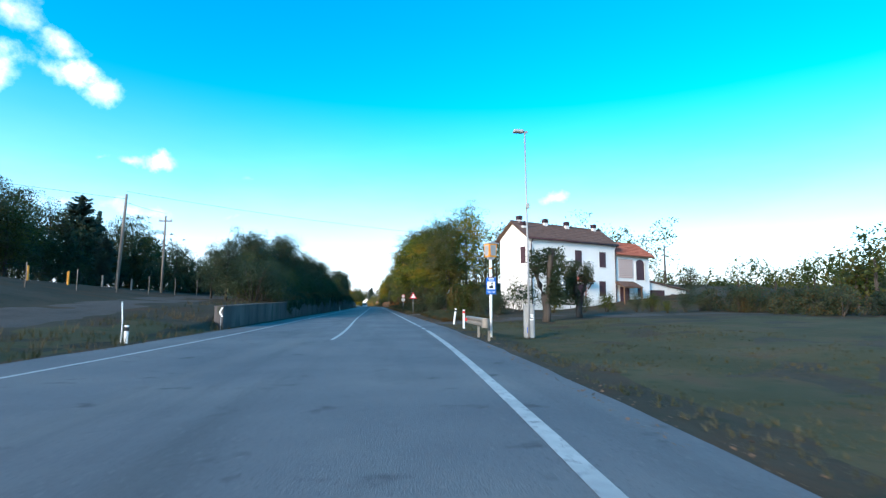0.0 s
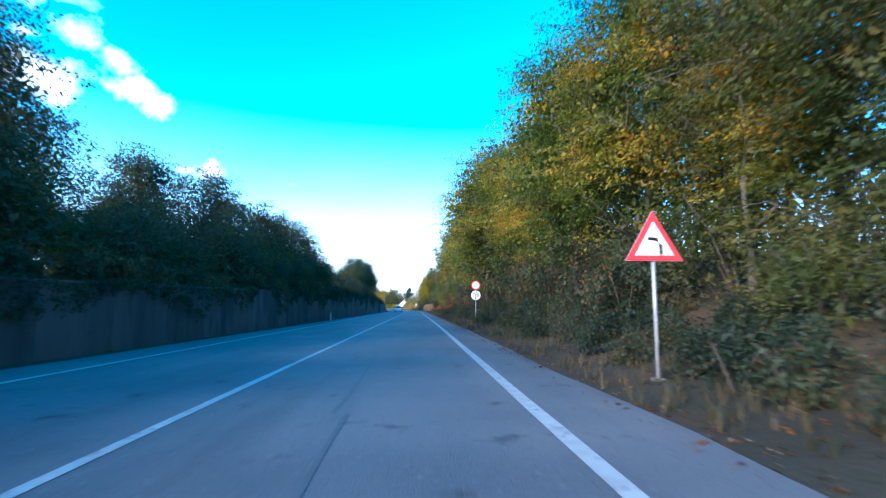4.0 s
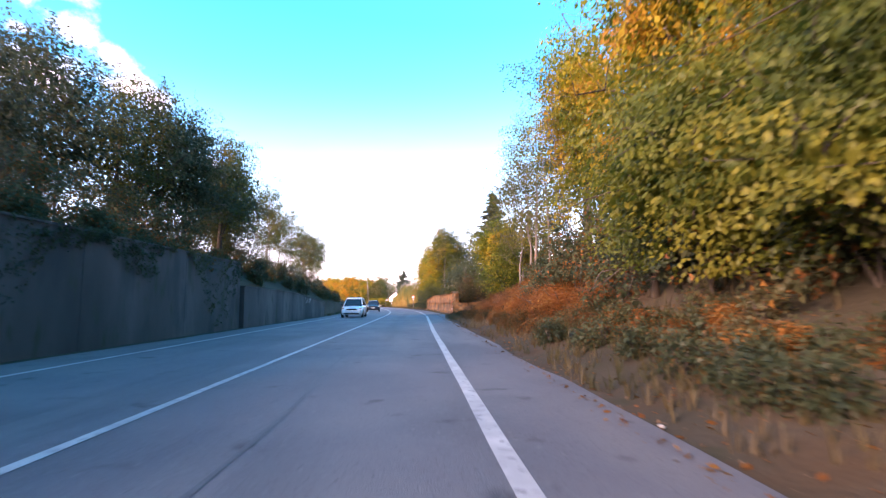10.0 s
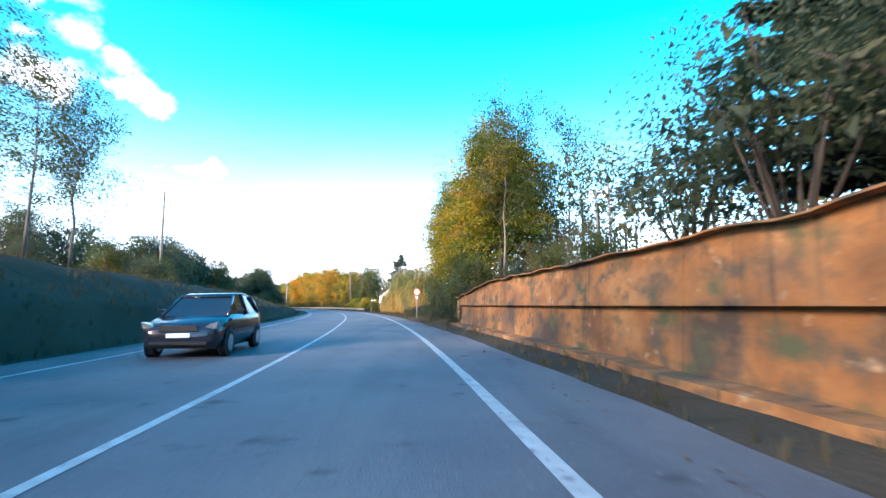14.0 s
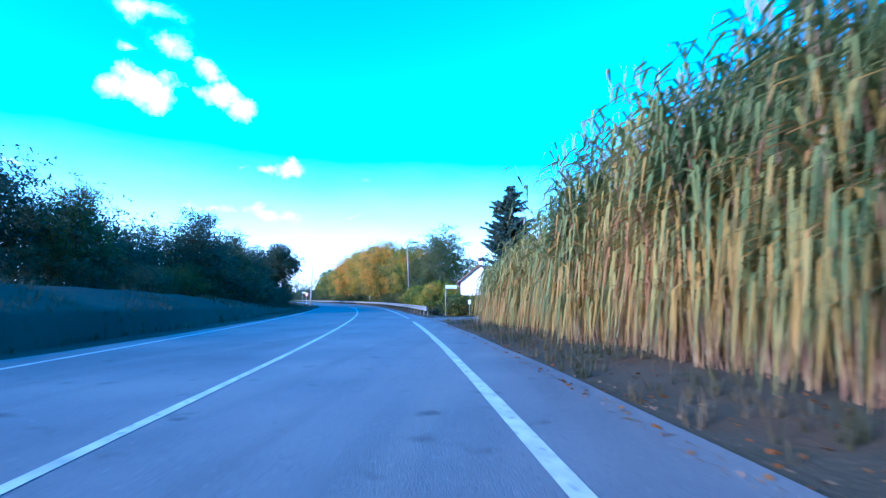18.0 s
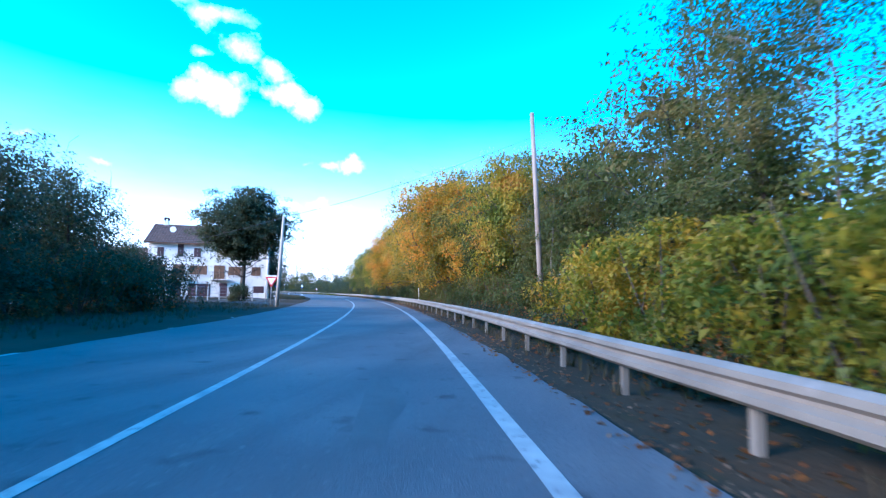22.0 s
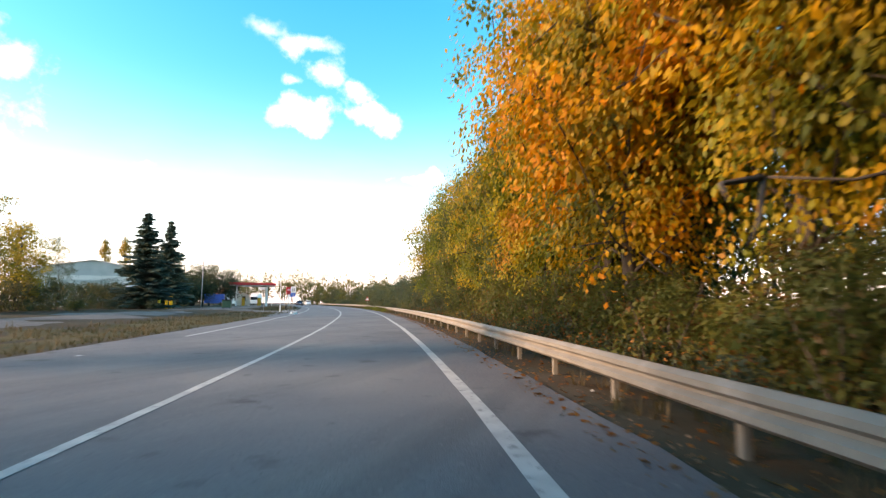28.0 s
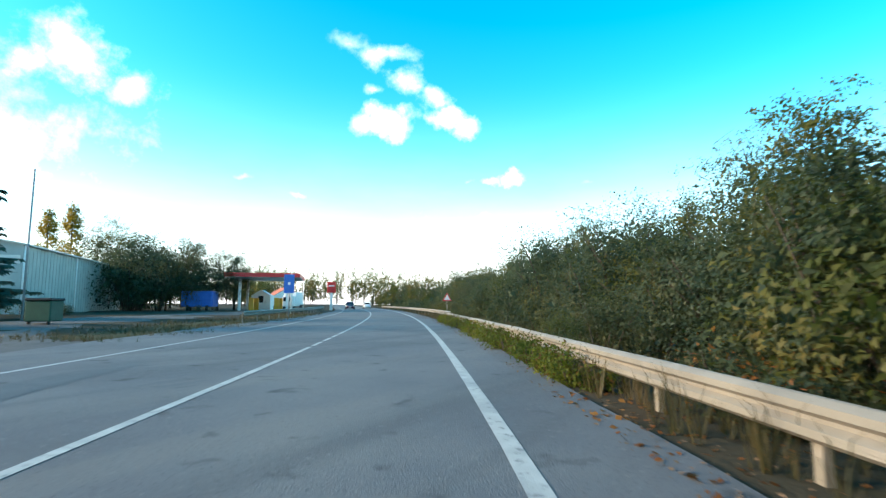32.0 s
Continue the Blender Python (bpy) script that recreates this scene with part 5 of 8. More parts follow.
# right of the road
row(["greenwood", "locust"], 63, 70, 3.4, 9.5, 11, 7.4, 8.6, group="trees along the road")
row(["airy"], 64, 76, 3, 9.8, 12.5, 10.0, 11.6, group="trees along the road")
plant("airy", 63, 19.5, 7.5, 1.2, group="trees along the road")
row(["bush_dark", "bush_green"], 61, 74, 2.4, 9.0, 11.5, 1.8, 2.8, group="bushes under the trees")
row(["locust", "locust", "greenwood", "locust"], 72, 149, 4.0, 8.9, 10.4, 11.0, 13.4, wide=0.92, group="trees along the road")
row(["locust", "locust", "walnut_green"], 149, 168, 3.8, 10.2, 11.1, 10.4, 12.2, wide=0.8, group="trees along the road")
row(["locust", "airy", "airy"], 70, 168, 7.0, 14, 18, 11.5, 13.5, group="trees along the road")
for s, d, h in ((99, 8.6, 14.5), (104, 8.8, 14.0)):
    plant("locust", s, d, h, 1.15, group="trees along the road")
row(["fir_green"], 101, 165, 17, 8.4, 9.0, 4.5, 6.5, group="trees along the road")
# dark and rusty leaf colours carry the shade under these trees
thicket("wood_undergrowth", "dense undergrowth below the roadside trees, leaves coloured dark for shade", [(70, 168, 8.6, 10.4, 76, 1.8, 3.0), (74, 168, 10.2, 13.5, 70, 2.6, 4.4)], 43, DARKLEAF, leaf=0.13, each=1300, mix=RUSTLEAF)
# verge shade is put into the dark leaf colour of these weeds
thicket("verge_weeds", "brown and green weeds on the verge, coloured dark for its shade", [(60, 134, 6.5, 9.4, 300, 0.35, 0.8), (134, 159, 6.3, 8.2, 80, 0.25, 0.5), (228, 256, 6.6, 9.4, 110, 0.4, 0.9)], 54, DARKLEAF, leaf=0.075, each=560, mix=BROWNLEAF)
# added strip of weeds; dark leaves stand in for shade behind the barrier
thicket("barrier_weeds", "low weeds added behind the crash barrier, coloured dark for shade", [(294, 446, 6.3, 8.8, 260, 0.35, 0.8)], 55, DARKLEAF, leaf=0.085, each=600, mix=RUSTLEAF)
thicket("barrier_front_weeds", "yellow-green weeds growing up before the crash barrier", [(445, 472, 4.95, 5.45, 70, 0.2, 0.5)], 59, GREENGOLD, leaf=0.07, each=380, mix=BROWNLEAF)
thicket("hedge_foot_weeds", "dry reddish brambles and weeds before the hedge", [(34.5, 55, 6.3, 9.6, 420, 0.06, 0.2)], 56, BROWNLEAF, leaf=0.05, each=420, mix=DARKLEAF)
row(["airy", "bare", "bare"], 167, 188, 3.3, 10.6, 12.8, 9.4, 11.0, wide=1.2, group="trees along the road")
row(["bramble"], 128.5, 133, 1.5, 8.8, 9.8, 2.2, 2.9, wide=0.8, group="brambles on the bank")
row(["bramble"], 134, 146, 2.1, 7.4, 8.6, 0.6, 1.0, wide=1.1, group="brambles on the bank")
for s, d, h in ((149.6, 8.9, 4.2), (152.6, 8.8, 4.7), (155.8, 9.2, 4.4), (139.5, 9.2, 4.0), (127.0, 9.2, 4.2), (114.0, 10.4, 4.4)):
    plant("sapling", s, d, h, 1.1, group="trees along the road")
row(["bramble"], 159, 184, 2.1, 7.4, 8.6, 0.6, 1.0, wide=1.1, group="brambles on the bank")
thicket("bank_bracken", "rusty orange bracken and dry weeds covering the bank", [(160, 189, 7.4, 11.0, 90, 0.3, 0.7), (164, 190, 10.5, 15.0, 70, 0.4, 0.9), (148, 158, 7.2, 7.9, 12, 0.12, 0.3), (109, 121, 8.6, 10.4, 34, 0.3, 0.7), (123, 134, 8.6, 10.6, 34, 0.4, 0.9)], 50, RUSTLEAF, leaf=0.06, each=1500, mix=BROWNLEAF)
thicket("bank_foot_weeds", "brown dry weeds at the foot of the bank", [(158, 190, 6.3, 8.0, 120, 0.15, 0.4)], 58, BROWNLEAF, leaf=0.055, each=700, mix=RUSTLEAF)
row(["bramble"], 109, 121, 1.8, 8.8, 10.2, 0.7, 1.2, wide=1.1, group="brambles on the bank")
for s, d, h in ((131.0, 8.7, 12.4), (141.0, 8.6, 12.6), (148.0, 8.5, 12.2)):
    plant("airy", s, d, h, 1.0, group="trees along the road")
plant("walnut_green", 188.5, 10.8, 8.6, 1.15)
plant("greenwood", 186, 14.5, 8.0)
spruce(210.5, 14.0, 12.8, 1.6)
spruce(214.0, 20.0, 11.0, 0.8, variant=1)
spruce(219.0, 24.0, 9.0, 0.8)
for s, d, h, k in ((197.6, 9.0, 2.4, "bush_rust"), (199.0, 10.8, 2.8, "bush_rust"), (196.9, 10.9, 2.4, "bush_green"), (198.0, 12.8, 3.0, "bush_dark"), (196.5, 13.0, 2.2, "bush_rust"), (196.0, 15.0, 2.6, "bush_dark"), (203, 9.6, 1.3, "bush_green"), (206, 9.8, 3.8, "bush_dark"), (209, 9.6, 4.4, "bush_dark"), (213, 10.2, 3.6, "bush_dark"), (217, 9.6, 1.4, "bush_green"), (221, 9.3, 1.5, "bush_green"), (225, 9.0, 1.4, "bush_grey")):
    plant(k, s, d, h, group="bushes above the stained wall")
plant("bush_rust", 195.7, 8.0, 2.3, z=0.6, group="bushes above the stained wall")
plant("bush_rust", 196.4, 8.5, 2.7, z=0.85, group="bushes above the stained wall")
plant("bush_rust", 196.2, 10.0, 2.9, z=0.8, group="bushes above the stained wall")
plant("bush_green", 196.6, 7.9, 1.3, z=1.0, group="bushes above the stained wall")
plant("greenwood", 206.5, 12.5, 7.0)
plant("dark", 203.0, 14.0, 6.0)
row(["airy", "locust", "locust"], 231, 250, 3.0, 9.2, 11.4, 11.5, 14.5, group="tall trees behind the speed sign")
plant("airy", 255.0, 10.6, 10.4, 0.95, group="tall trees behind the speed sign")
plant("locust", 252.0, 11.6, 10.8, 0.8, group="tall trees behind the speed sign")
plant("locust", 247.5, 9.6, 11.5, 1.0, group="tall trees behind the speed sign")
row(["airy", "greenwood"], 233, 250, 4.5, 12.5, 16, 11, 13.5, group="tall trees behind the speed sign")
row(["bush_green", "bush_dark", "greenwood", "bush_grey"], 231, 246, 1.9, 7.8, 9.4, 2.2, 3.6, group="bushes behind the speed sign")
spruce(297.4, 13.3, 11.1, 1.3, "ragged dark conifer with loose hanging branches beside the house", shaggy=True)
thicket("weed_thicket", "dark brown and green weeds on the bank beside the cane", [(226, 247, 10.5, 15, 26, 2.2, 3.6), (247, 268, 11.5, 20, 30, 1.3, 2.0), (268, 284, 10.5, 18, 20, 1.6, 2.6), (243, 254, 9.0, 13, 14, 0.7, 1.2)], 49, DARKLEAF, leaf=0.10, each=1500, mix=RUSTLEAF)
thicket("corner_thicket", "yellow-green thicket between the crash barrier and the house", [(298, 314, 7.2, 8.8, 26, 2.0, 3.0), (312, 325, 8.0, 9.6, 20, 2.2, 3.2)], 47, LOCUST, leaf=0.12, each=1700, mix=GOLDLEAF)
row(["bush_green", "bush_gold", "bush_dark", "bush_green"], 312, 325, 2.0, 8.4, 10.4, 1.7, 2.6, group="bushes behind the crash barrier")
row(["greenwood", "bush_green", "walnut"], 316, 328, 2.8, 11, 14, 3.6, 5.0, group="bushes behind the crash barrier")
for s, d, h in ((349.5, 9.2, 11.4), (353, 8.9, 12.6), (357.5, 8.8, 13.0), (362, 9.0, 12.4)):
    plant("walnut", s, d, h, 1.18, group="autumn trees behind the crash barrier")
row(["walnut_green", "greenwood", "walnut"], 338, 350, 3.6, 9.2, 11.5, 8.0, 10.2, group="autumn trees behind the crash barrier")
thicket("bend_undergrowth", "dense dark green scrub behind the crash barrier", [(414, 450, 8.4, 12.0, 46, 2.2, 3.6)], 53, DARKLEAF, leaf=0.13, each=1300, mix=OLIVE)
row(["walnut_green", "thornwood"], 419, 433, 3.4, 9.0, 10.0, 10.2, 11.4, wide=0.85, group="autumn trees behind the crash barrier")
row(["walnut", "greenwood", "walnut"], 366, 378, 3.4, 8.7, 11.0, 9.5, 11.5, group="autumn trees behind the crash barrier")
row(["walnut", "walnut_green", "walnut", "walnut"], 379, 404, 3.4, 8.7, 11.0, 12.0, 14.0, wide=0.85, group="autumn trees behind the crash barrier")
row(["walnut_green", "walnut_green", "thornwood"], 404, 418, 3.4, 9.0, 10.6, 10.8, 12.2, wide=0.85, group="autumn trees behind the crash barrier")
for k, s, d, h in (("airy", 320, 10.8, 9.6), ("bare", 323.5, 11.2, 9.0), ("airy", 317, 10.9, 8.6)):
    plant(k, s, d, h, 0.9, group="thin trees behind the crash barrier")
row(["greenwood", "airy", "greenwood"], 329, 340, 2.8, 9.6, 11.4, 6.8, 8.0, wide=0.85, group="autumn trees behind the crash barrier")
row(["greenwood", "airy"], 326, 338, 3.4, 13, 16, 10.0, 12.0, group="autumn trees behind the crash barrier")
row(["greenwood", "walnut"], 336, 380, 4.6, 13.0, 16, 11, 14.0, group="autumn trees behind the crash barrier")
row(["greenwood", "airy", "walnut"], 382, 428, 9.0, 13.5, 18, 11, 14.5, group="autumn trees behind the crash barrier")
thicket("barrier_undergrowth", "tangled undergrowth behind the crash barrier", [(324, 346, 11.8, 15.5, 26, 1.8, 3.0), (332, 424, 8.8, 11.0, 58, 1.6, 3.2), (326, 420, 7.9, 9.0, 110, 1.3, 2.6), (330, 424, 11.0, 14.0, 56, 3.0, 5.0)], 44, MIDGREEN, leaf=0.11, each=1300, mix=BROWNLEAF)
for s, d, h in ((402.0, 12.6, 9.5), (406.0, 12.9, 10.0), (410.0, 12.6, 9.5), (414.0, 12.8, 9.8)):
    plant("greenwood", s, d, h, 1.0, group="autumn trees behind the crash barrier")
plant("walnut", 399.0, 8.7, 12.4, 0.95, group="autumn trees behind the crash barrier")
for s, d, h in ((317.5, 9.8, 5.4), (321.0, 10.0, 5.8)):
    plant("greenwood", s, d, h, 0.9, group="thin trees behind the crash barrier")
plant("thornwood", 434.4, 9.5, 8.8, 0.95, group="scrub behind the crash barrier")
plant("greenwood", 446.4, 9.8, 5.2, group="scrub behind the crash barrier")
plant("thornwood", 437.2, 10.2, 6.6, 1.1, group="scrub behind the crash barrier")
plant("airy", 436.2, 11.0, 10.6, 0.7, group="scrub behind the crash barrier")
plant("thornwood", 442.6, 10.4, 5.6, 1.2, group="scrub behind the crash barrier")
plant("bush_dark", 447.6, 6.3, 1.5, group="scrub behind the crash barrier")
plant("bush_green", 449.4, 6.2, 1.1, group="scrub behind the crash barrier")
row(["bush_grey", "bush_green", "bush_grey", "bush_dark"], 441, 500, 2.4, 8.6, 10.5, 2.8, 3.8, group="scrub behind the crash barrier")
row(["greenwood", "bush_grey", "fir_green"], 436, 500, 2.6, 9.8, 11.1, 4.2, 5.4, group="scrub behind the crash barrier")
thicket("scrub_undergrowth", "low green scrub behind the crash barrier", [(440, 560, 7.8, 9.6, 60, 1.4, 2.4)], 45, BLUEGREEN, leaf=0.12, each=1300, mix=OLIVE)
row(["airy", "greenwood", "bush_grey"], 440, 470, 3.4, 11, 14, 3.8, 5.0, group="scrub behind the crash barrier")
row(["greenwood", "bush_grey", "dark"], 470, 620, 10.0, 12, 17, 5.0, 7.0, group="scrub behind the crash barrier")
row(["greenwood", "dark"], 520, 640, 9.0, 9.5, 12, 4.0, 5.6, group="scrub behind the crash barrier")
# ---- farmhouse by the road ----
def window(parent, x, z, w, h, y, mat=SHUTTER, face=-1, axis="x", sill=True, slats=9):
    """A shuttered window on a wall: two louvred leaves in a recess frame, with a sill. axis: the wall's own direction."""
    def P3(a, o, c):
        return (a, y + face * o, c) if axis == "x" else (y + face * o, a, c)
    g = new("window")
    g.parent = parent
    for i, (x0, x1) in enumerate(((x - w / 2, x - 0.008), (x + 0.008, x + w / 2))):
        bm = bmesh.new()
        a, b = P3(x0, -0.02, z), P3(x1, 0.035, z + h)
        box(bm, [min(p, q) for p, q in zip(a, b)], [max(p, q) for p, q in zip(a, b)], 0.006)
        part("shutter", bm, mat, g)
        for k in range(slats):
            zz = z + 0.08 + (h - 0.16) * k / slats
            a, b = P3(x0 + 0.05, 0.035, zz), P3(x1 - 0.05, 0.05, zz + (h - 0.16) / slats * 0.55)
            bm = bmesh.new()
            box(bm, [min(p, q) for p, q in zip(a, b)], [max(p, q) for p, q in zip(a, b)])
            part("slat", bm, mat, g)
    if sill:
        bm = bmesh.new()
        a, b = P3(x - w / 2 - 0.08, -0.02, z - 0.07), P3(x + w / 2 + 0.08, 0.10, z)
        box(bm, [min(p, q) for p, q in zip(a, b)], [max(p, q) for p, q in zip(a, b)], 0.008)
        part("sill", bm, CREAMWALL, g)
    return g


def tiled_slope(name, parent, x0, x1, y0, z0, y1, z1, mat, tile=0.45, over=0.0):
    """A roof slope in courses of overlapping tiles from the eave (y0, z0) to the ridge (y1, z1)."""
    ln = math.hypot(y1 - y0, z1 - z0)
    rows = max(3, int(ln / tile))
    v, f = [], []
    ny, nz = -(z1 - z0) / ln, (y1 - y0) / ln
    if nz < 0:
        ny, nz = -ny, -nz
    cols = max(4, int((x1 - x0) / 0.3))
    for r in range(rows):
        a, b = r / rows, (r + 1.12) / rows
        for c in range(cols):
            xa, xb = x0 + (x1 - x0) * c / cols, x0 + (x1 - x0) * (c + 0.97) / cols
            jit = 0.012 * random.random()
            base = len(v)
            for (u, lift) in ((a, 0.06 + jit), (b, 0.015)):
                yy, zz = y0 + (y1 - y0) * u, z0 + (z1 - z0) * u
                v += [(xa, yy + ny * lift, zz + nz * lift), ((xa + xb) / 2, yy + ny * (lift + 0.045), zz + nz * (lift + 0.045)), (xb, yy + ny * lift, zz + nz * lift)]
            yy, zz = y0 + (y1 - y0) * a, z0 + (z1 - z0) * a
            v += [(xa, yy, zz), (xb, yy, zz)]
            f += [(base, base + 1, base + 4, base + 3), (base + 1, base + 2, base + 5, base + 4), (base, base + 6, base + 7, base + 2, base + 1)]
    return finish(name, v, f, mat, parent)


def chimney(parent, x, y, z, h=1.15, w=0.42):
    bm = bmesh.new()
    box(bm, (x - w / 2, y - w / 2, z - 0.6), (x + w / 2, y + w / 2, z + h * 0.6), 0.015)
    c = part("chimney", bm, CREAMWALL, parent, "rendered chimney with a brick cap")
    bm = bmesh.new()
    for dx in (-1, 1):
        for dy in (-1, 1):
            box(bm, (x + dx * w * 0.38 - 0.07, y + dy * w * 0.38 - 0.07, z + h * 0.6), (x + dx * w * 0.38 + 0.07, y + dy * w * 0.38 + 0.07, z + h * 0.85))
    box(bm, (x - w * 0.62, y - w * 0.62, z + h * 0.85), (x + w * 0.62, y + w * 0.62, z + h * 0.93), 0.01)
    prism(bm, [(x - w * 0.6, z + h * 0.93), (x + w * 0.6, z + h * 0.93), (x, z + h * 1.0)], y - w * 0.6, y + w * 0.6)
    part("chimney_cap", bm, SHUTTER, c)


def gable_block(parent, x0, x1, y0, y1, z0, eave, ridge, mat, holes=()):
    """A house body with its ridge along x. holes: (x, z, w, h) openings in the front wall at y0."""
    bm = bmesh.new()
    ym = (y0 + y1) / 2
    prism(bm, [(y0, z0), (y1, z0), (y1, eave), (ym, ridge), (y0, eave)], x0, x1, axis="x")
    return part("wall", bm, mat, parent)


def quoins(parent, x, y, z0, z1, side):
    """Brick toothing up a corner, each brick its own piece."""
    k, z = 0, z0
    while z < z1:
        w = 0.30 if k % 2 else 0.18
        block("brick", (min(x, x + side * w), y - 0.025, z), (max(x, x + side * w), y + 0.05, z + 0.15), BRICK, parent, bevel=0.006)
        z += 0.165
        k += 1


def farmhouse():
    m = Matrix.Translation((34.0, 50.0, 1.1)) @ Matrix.Rotation(radians(24.0), 4, "Z") @ Matrix.Diagonal((1.34, 0.84, 1.06, 1))
    h = empty("farmhouse", m, "two-storey white rendered farmhouse with dark shutters and a brown tiled roof", "house")
    L, G, E, R = 10.0, 5.6, 6.8, 8.35
    gable_block(h, 0, L, 0, G, -0.6, E, R, WHITEWALL)
    block("plinth", (-0.03, -0.035, -0.6), (L, G + 0.03, 0.55), CREAMWALL, h)
    roof = new("roof")
    roof.parent = h
    for y0, y1 in ((-0.45, G / 2), (G + 0.45, G / 2)):
        dz = (R - E) / (G / 2) * 0.45
        tiled_slope("roof_slope", roof, -0.35, L + 0.1, y0, E - dz + 0.05, y1, R + 0.1, ROOF)
        bm = bmesh.new()
        s = -1 if y0 < G / 2 else 1
        prism(bm, [(y0, E - dz - 0.05), (y0, E - dz + 0.05), (y1, R + 0.10), (y1, R)], -0.35, L + 0.1, axis="x")
        part("roof_board", bm, WOOD, roof)
    bm = bmesh.new()
    for i in range(24):
        box(bm, (-0.35 + i * 0.44, G / 2 - 0.13, R + 0.10), (-0.35 + i * 0.44 + 0.42, G / 2 + 0.13, R + 0.24), 0.04)
    part("ridge_tiles", bm, ROOF, roof)
    tube("gutter", [(-0.35, -0.5, E - 0.28), (L + 0.1, -0.5, E - 0.28)], 0.07, SHUTTER, h)
    for x in (0.25, L - 0.15):
        tube("downpipe", [(x, -0.48, E - 0.3), (x, -0.12, E - 0.75), (x, -0.09, 0.1)], 0.05, SHUTTER, h)
    bm = bmesh.new()
    box(bm, (0.02, -0.09, E - 0.42), (L, 0.0, E - 0.30), 0.02)
    box(bm, (0.02, -0.05, E - 0.52), (L, 0.0, E - 0.42), 0.02)
    part("cornice", bm, WHITEWALL, h)
    for x in (2.4, 5.4, 8.3):
        window(h, x, 4.05, 0.78, 1.65, 0)
    window(h, 2.4, 1.0, 0.78, 1.6, 0)
    window(h, 8.2, 0.95, 0.78, 1.6, 0)
    window(h, 1.0, 4.1, 0.9, 1.65, 0, face=-1, axis="y")
    door = new("front_door")
    door.parent = h
    block("door_leaf", (4.95, -0.05, -0.1), (5.95, 0.03, 2.15), SHUTTER, door, "dark red wooden front door")
    for x, sd in ((4.85, -1), (6.05, 1)):
        quoins(door, x, -0.01, -0.1, 2.1, sd)
    can = new("canopy")
    can.parent = h
    tiled_slope("canopy_tiles", can, 4.4, 6.6, -1.05, 2.45, 0.0, 2.95, REDROOF, tile=0.3)
    bm = bmesh.new()
    prism(bm, [(-1.05, 2.36), (-1.05, 2.44), (0, 2.94), (0, 2.86)], 4.4, 6.6, axis="x")
    for x in (4.55, 6.45):
        prism(bm, [(-0.85, 2.36), (-0.75, 2.36), (0.0, 1.75), (0.0, 1.62)], x - 0.05, x + 0.05, axis="x")
    part("canopy_frame", bm, WOOD, can)
    for x, y in ((0.3, 1.6), (0.55, 2.9), (3.2, 2.6), (5.6, 2.5), (9.0, 2.6)):
        chimney(h, x + 0.1, y, R - 0.25 - abs(y - G / 2) * 0.7)
    # barn wing with a brick lattice and an arched opening
    W = 14.6
    gable_block(h, L, W, 0.15, G - 0.1, -0.6, 5.75, 7.2, WHITEWALL)
    wr = new("wing_roof")
    wr.parent = h
    for y0, y1 in ((-0.35, G / 2), (G + 0.35, G / 2)):
        tiled_slope("roof_slope", wr, L - 0.05, W + 0.5, y0, 5.55, y1, 7.3, REDROOF)
        bm = bmesh.new()
        prism(bm, [(y0, 5.44), (y0, 5.54), (y1, 7.29), (y1, 7.19)], L - 0.05, W + 0.5, axis="x")
        part("roof_board", bm, WOOD, wr)
    lat = new("lattice")
    lat.parent = h
    block("lattice_ground", (L + 0.35, 0.10, 3.0), (L + 2.3, 0.14, 5.2), CREAMWALL, lat)
    for r in range(11):
        for c in range(7):
            x = L + 0.40 + c * 0.275 + (0.13 if r % 2 else 0)
            block("brick", (x, 0.03, 3.05 + r * 0.195), (x + 0.14, 0.13, 3.05 + r * 0.195 + 0.1), BRICK, lat, bevel=0.0)
    bm = bmesh.new()
    arch = [(L + 2.75 + 0.55 - 0.55 * math.cos(math.pi * i / 10), 4.75 + 0.45 * math.sin(math.pi * i / 10)) for i in range(11)]
    prism(bm, [(L + 2.75, 2.85)] + arch + [(L + 3.85, 2.85)], 0.10, 0.16)
    part("arched_opening", bm, SHUTTER, h, "dark arched loft opening")
    for x0 in (L + 2.55, L + 3.87):
        block("arch_jamb", (x0, 0.06, 2.75), (x0 + 0.18, 0.16, 4.9), CREAMWALL, h)
    window(h, L + 3.2, 0.9, 0.7, 1.2, 0.15)
    block("barn_door", (L + 0.5, 0.08, -0.2), (L + 1.7, 0.16, 2.0), SHUTTER, h, "dark wooden barn door")
    por = new("porch")
    por.parent = h
    tiled_slope("porch_tiles", por, L - 0.2, L + 2.3, -1.5, 1.95, 0.12, 2.6, ROOF, tile=0.3)
    bm = bmesh.new()
    prism(bm, [(-1.5, 1.86), (-1.5, 1.94), (0.12, 2.59), (0.12, 2.51)], L - 0.2, L + 2.3, axis="x")
    for x in (L - 0.1, L + 2.15):
        box(bm, (x - 0.06, -1.45, -0.5), (x + 0.06, -1.33, 1.95))
    part("porch_frame", bm, WOOD, por)
    # low garage wing
    bm = bmesh.new()
    prism(bm, [(W, -0.6), (20.5, -0.6), (20.5, 1.75), (W, 2.75)], 0.6, 5.0)
    part("garage", bm, WHITEWALL, h)
    bm = bmesh.new()
    prism(bm, [(W - 0.05, 2.78), (20.8, 1.72), (20.8, 1.84), (W - 0.05, 2.92)], 0.3, 5.3)
    part("garage_roof", bm, ROOF, h, "lean-to roof of brown tiles")
    block("garage_door", (W + 0.35, 0.55, -0.5), (W + 2.5, 0.62, 1.75), SHUTTER, h, "dark open garage bay")
    window(h, 18.4, 0.35, 0.6, 1.0, 0.6)
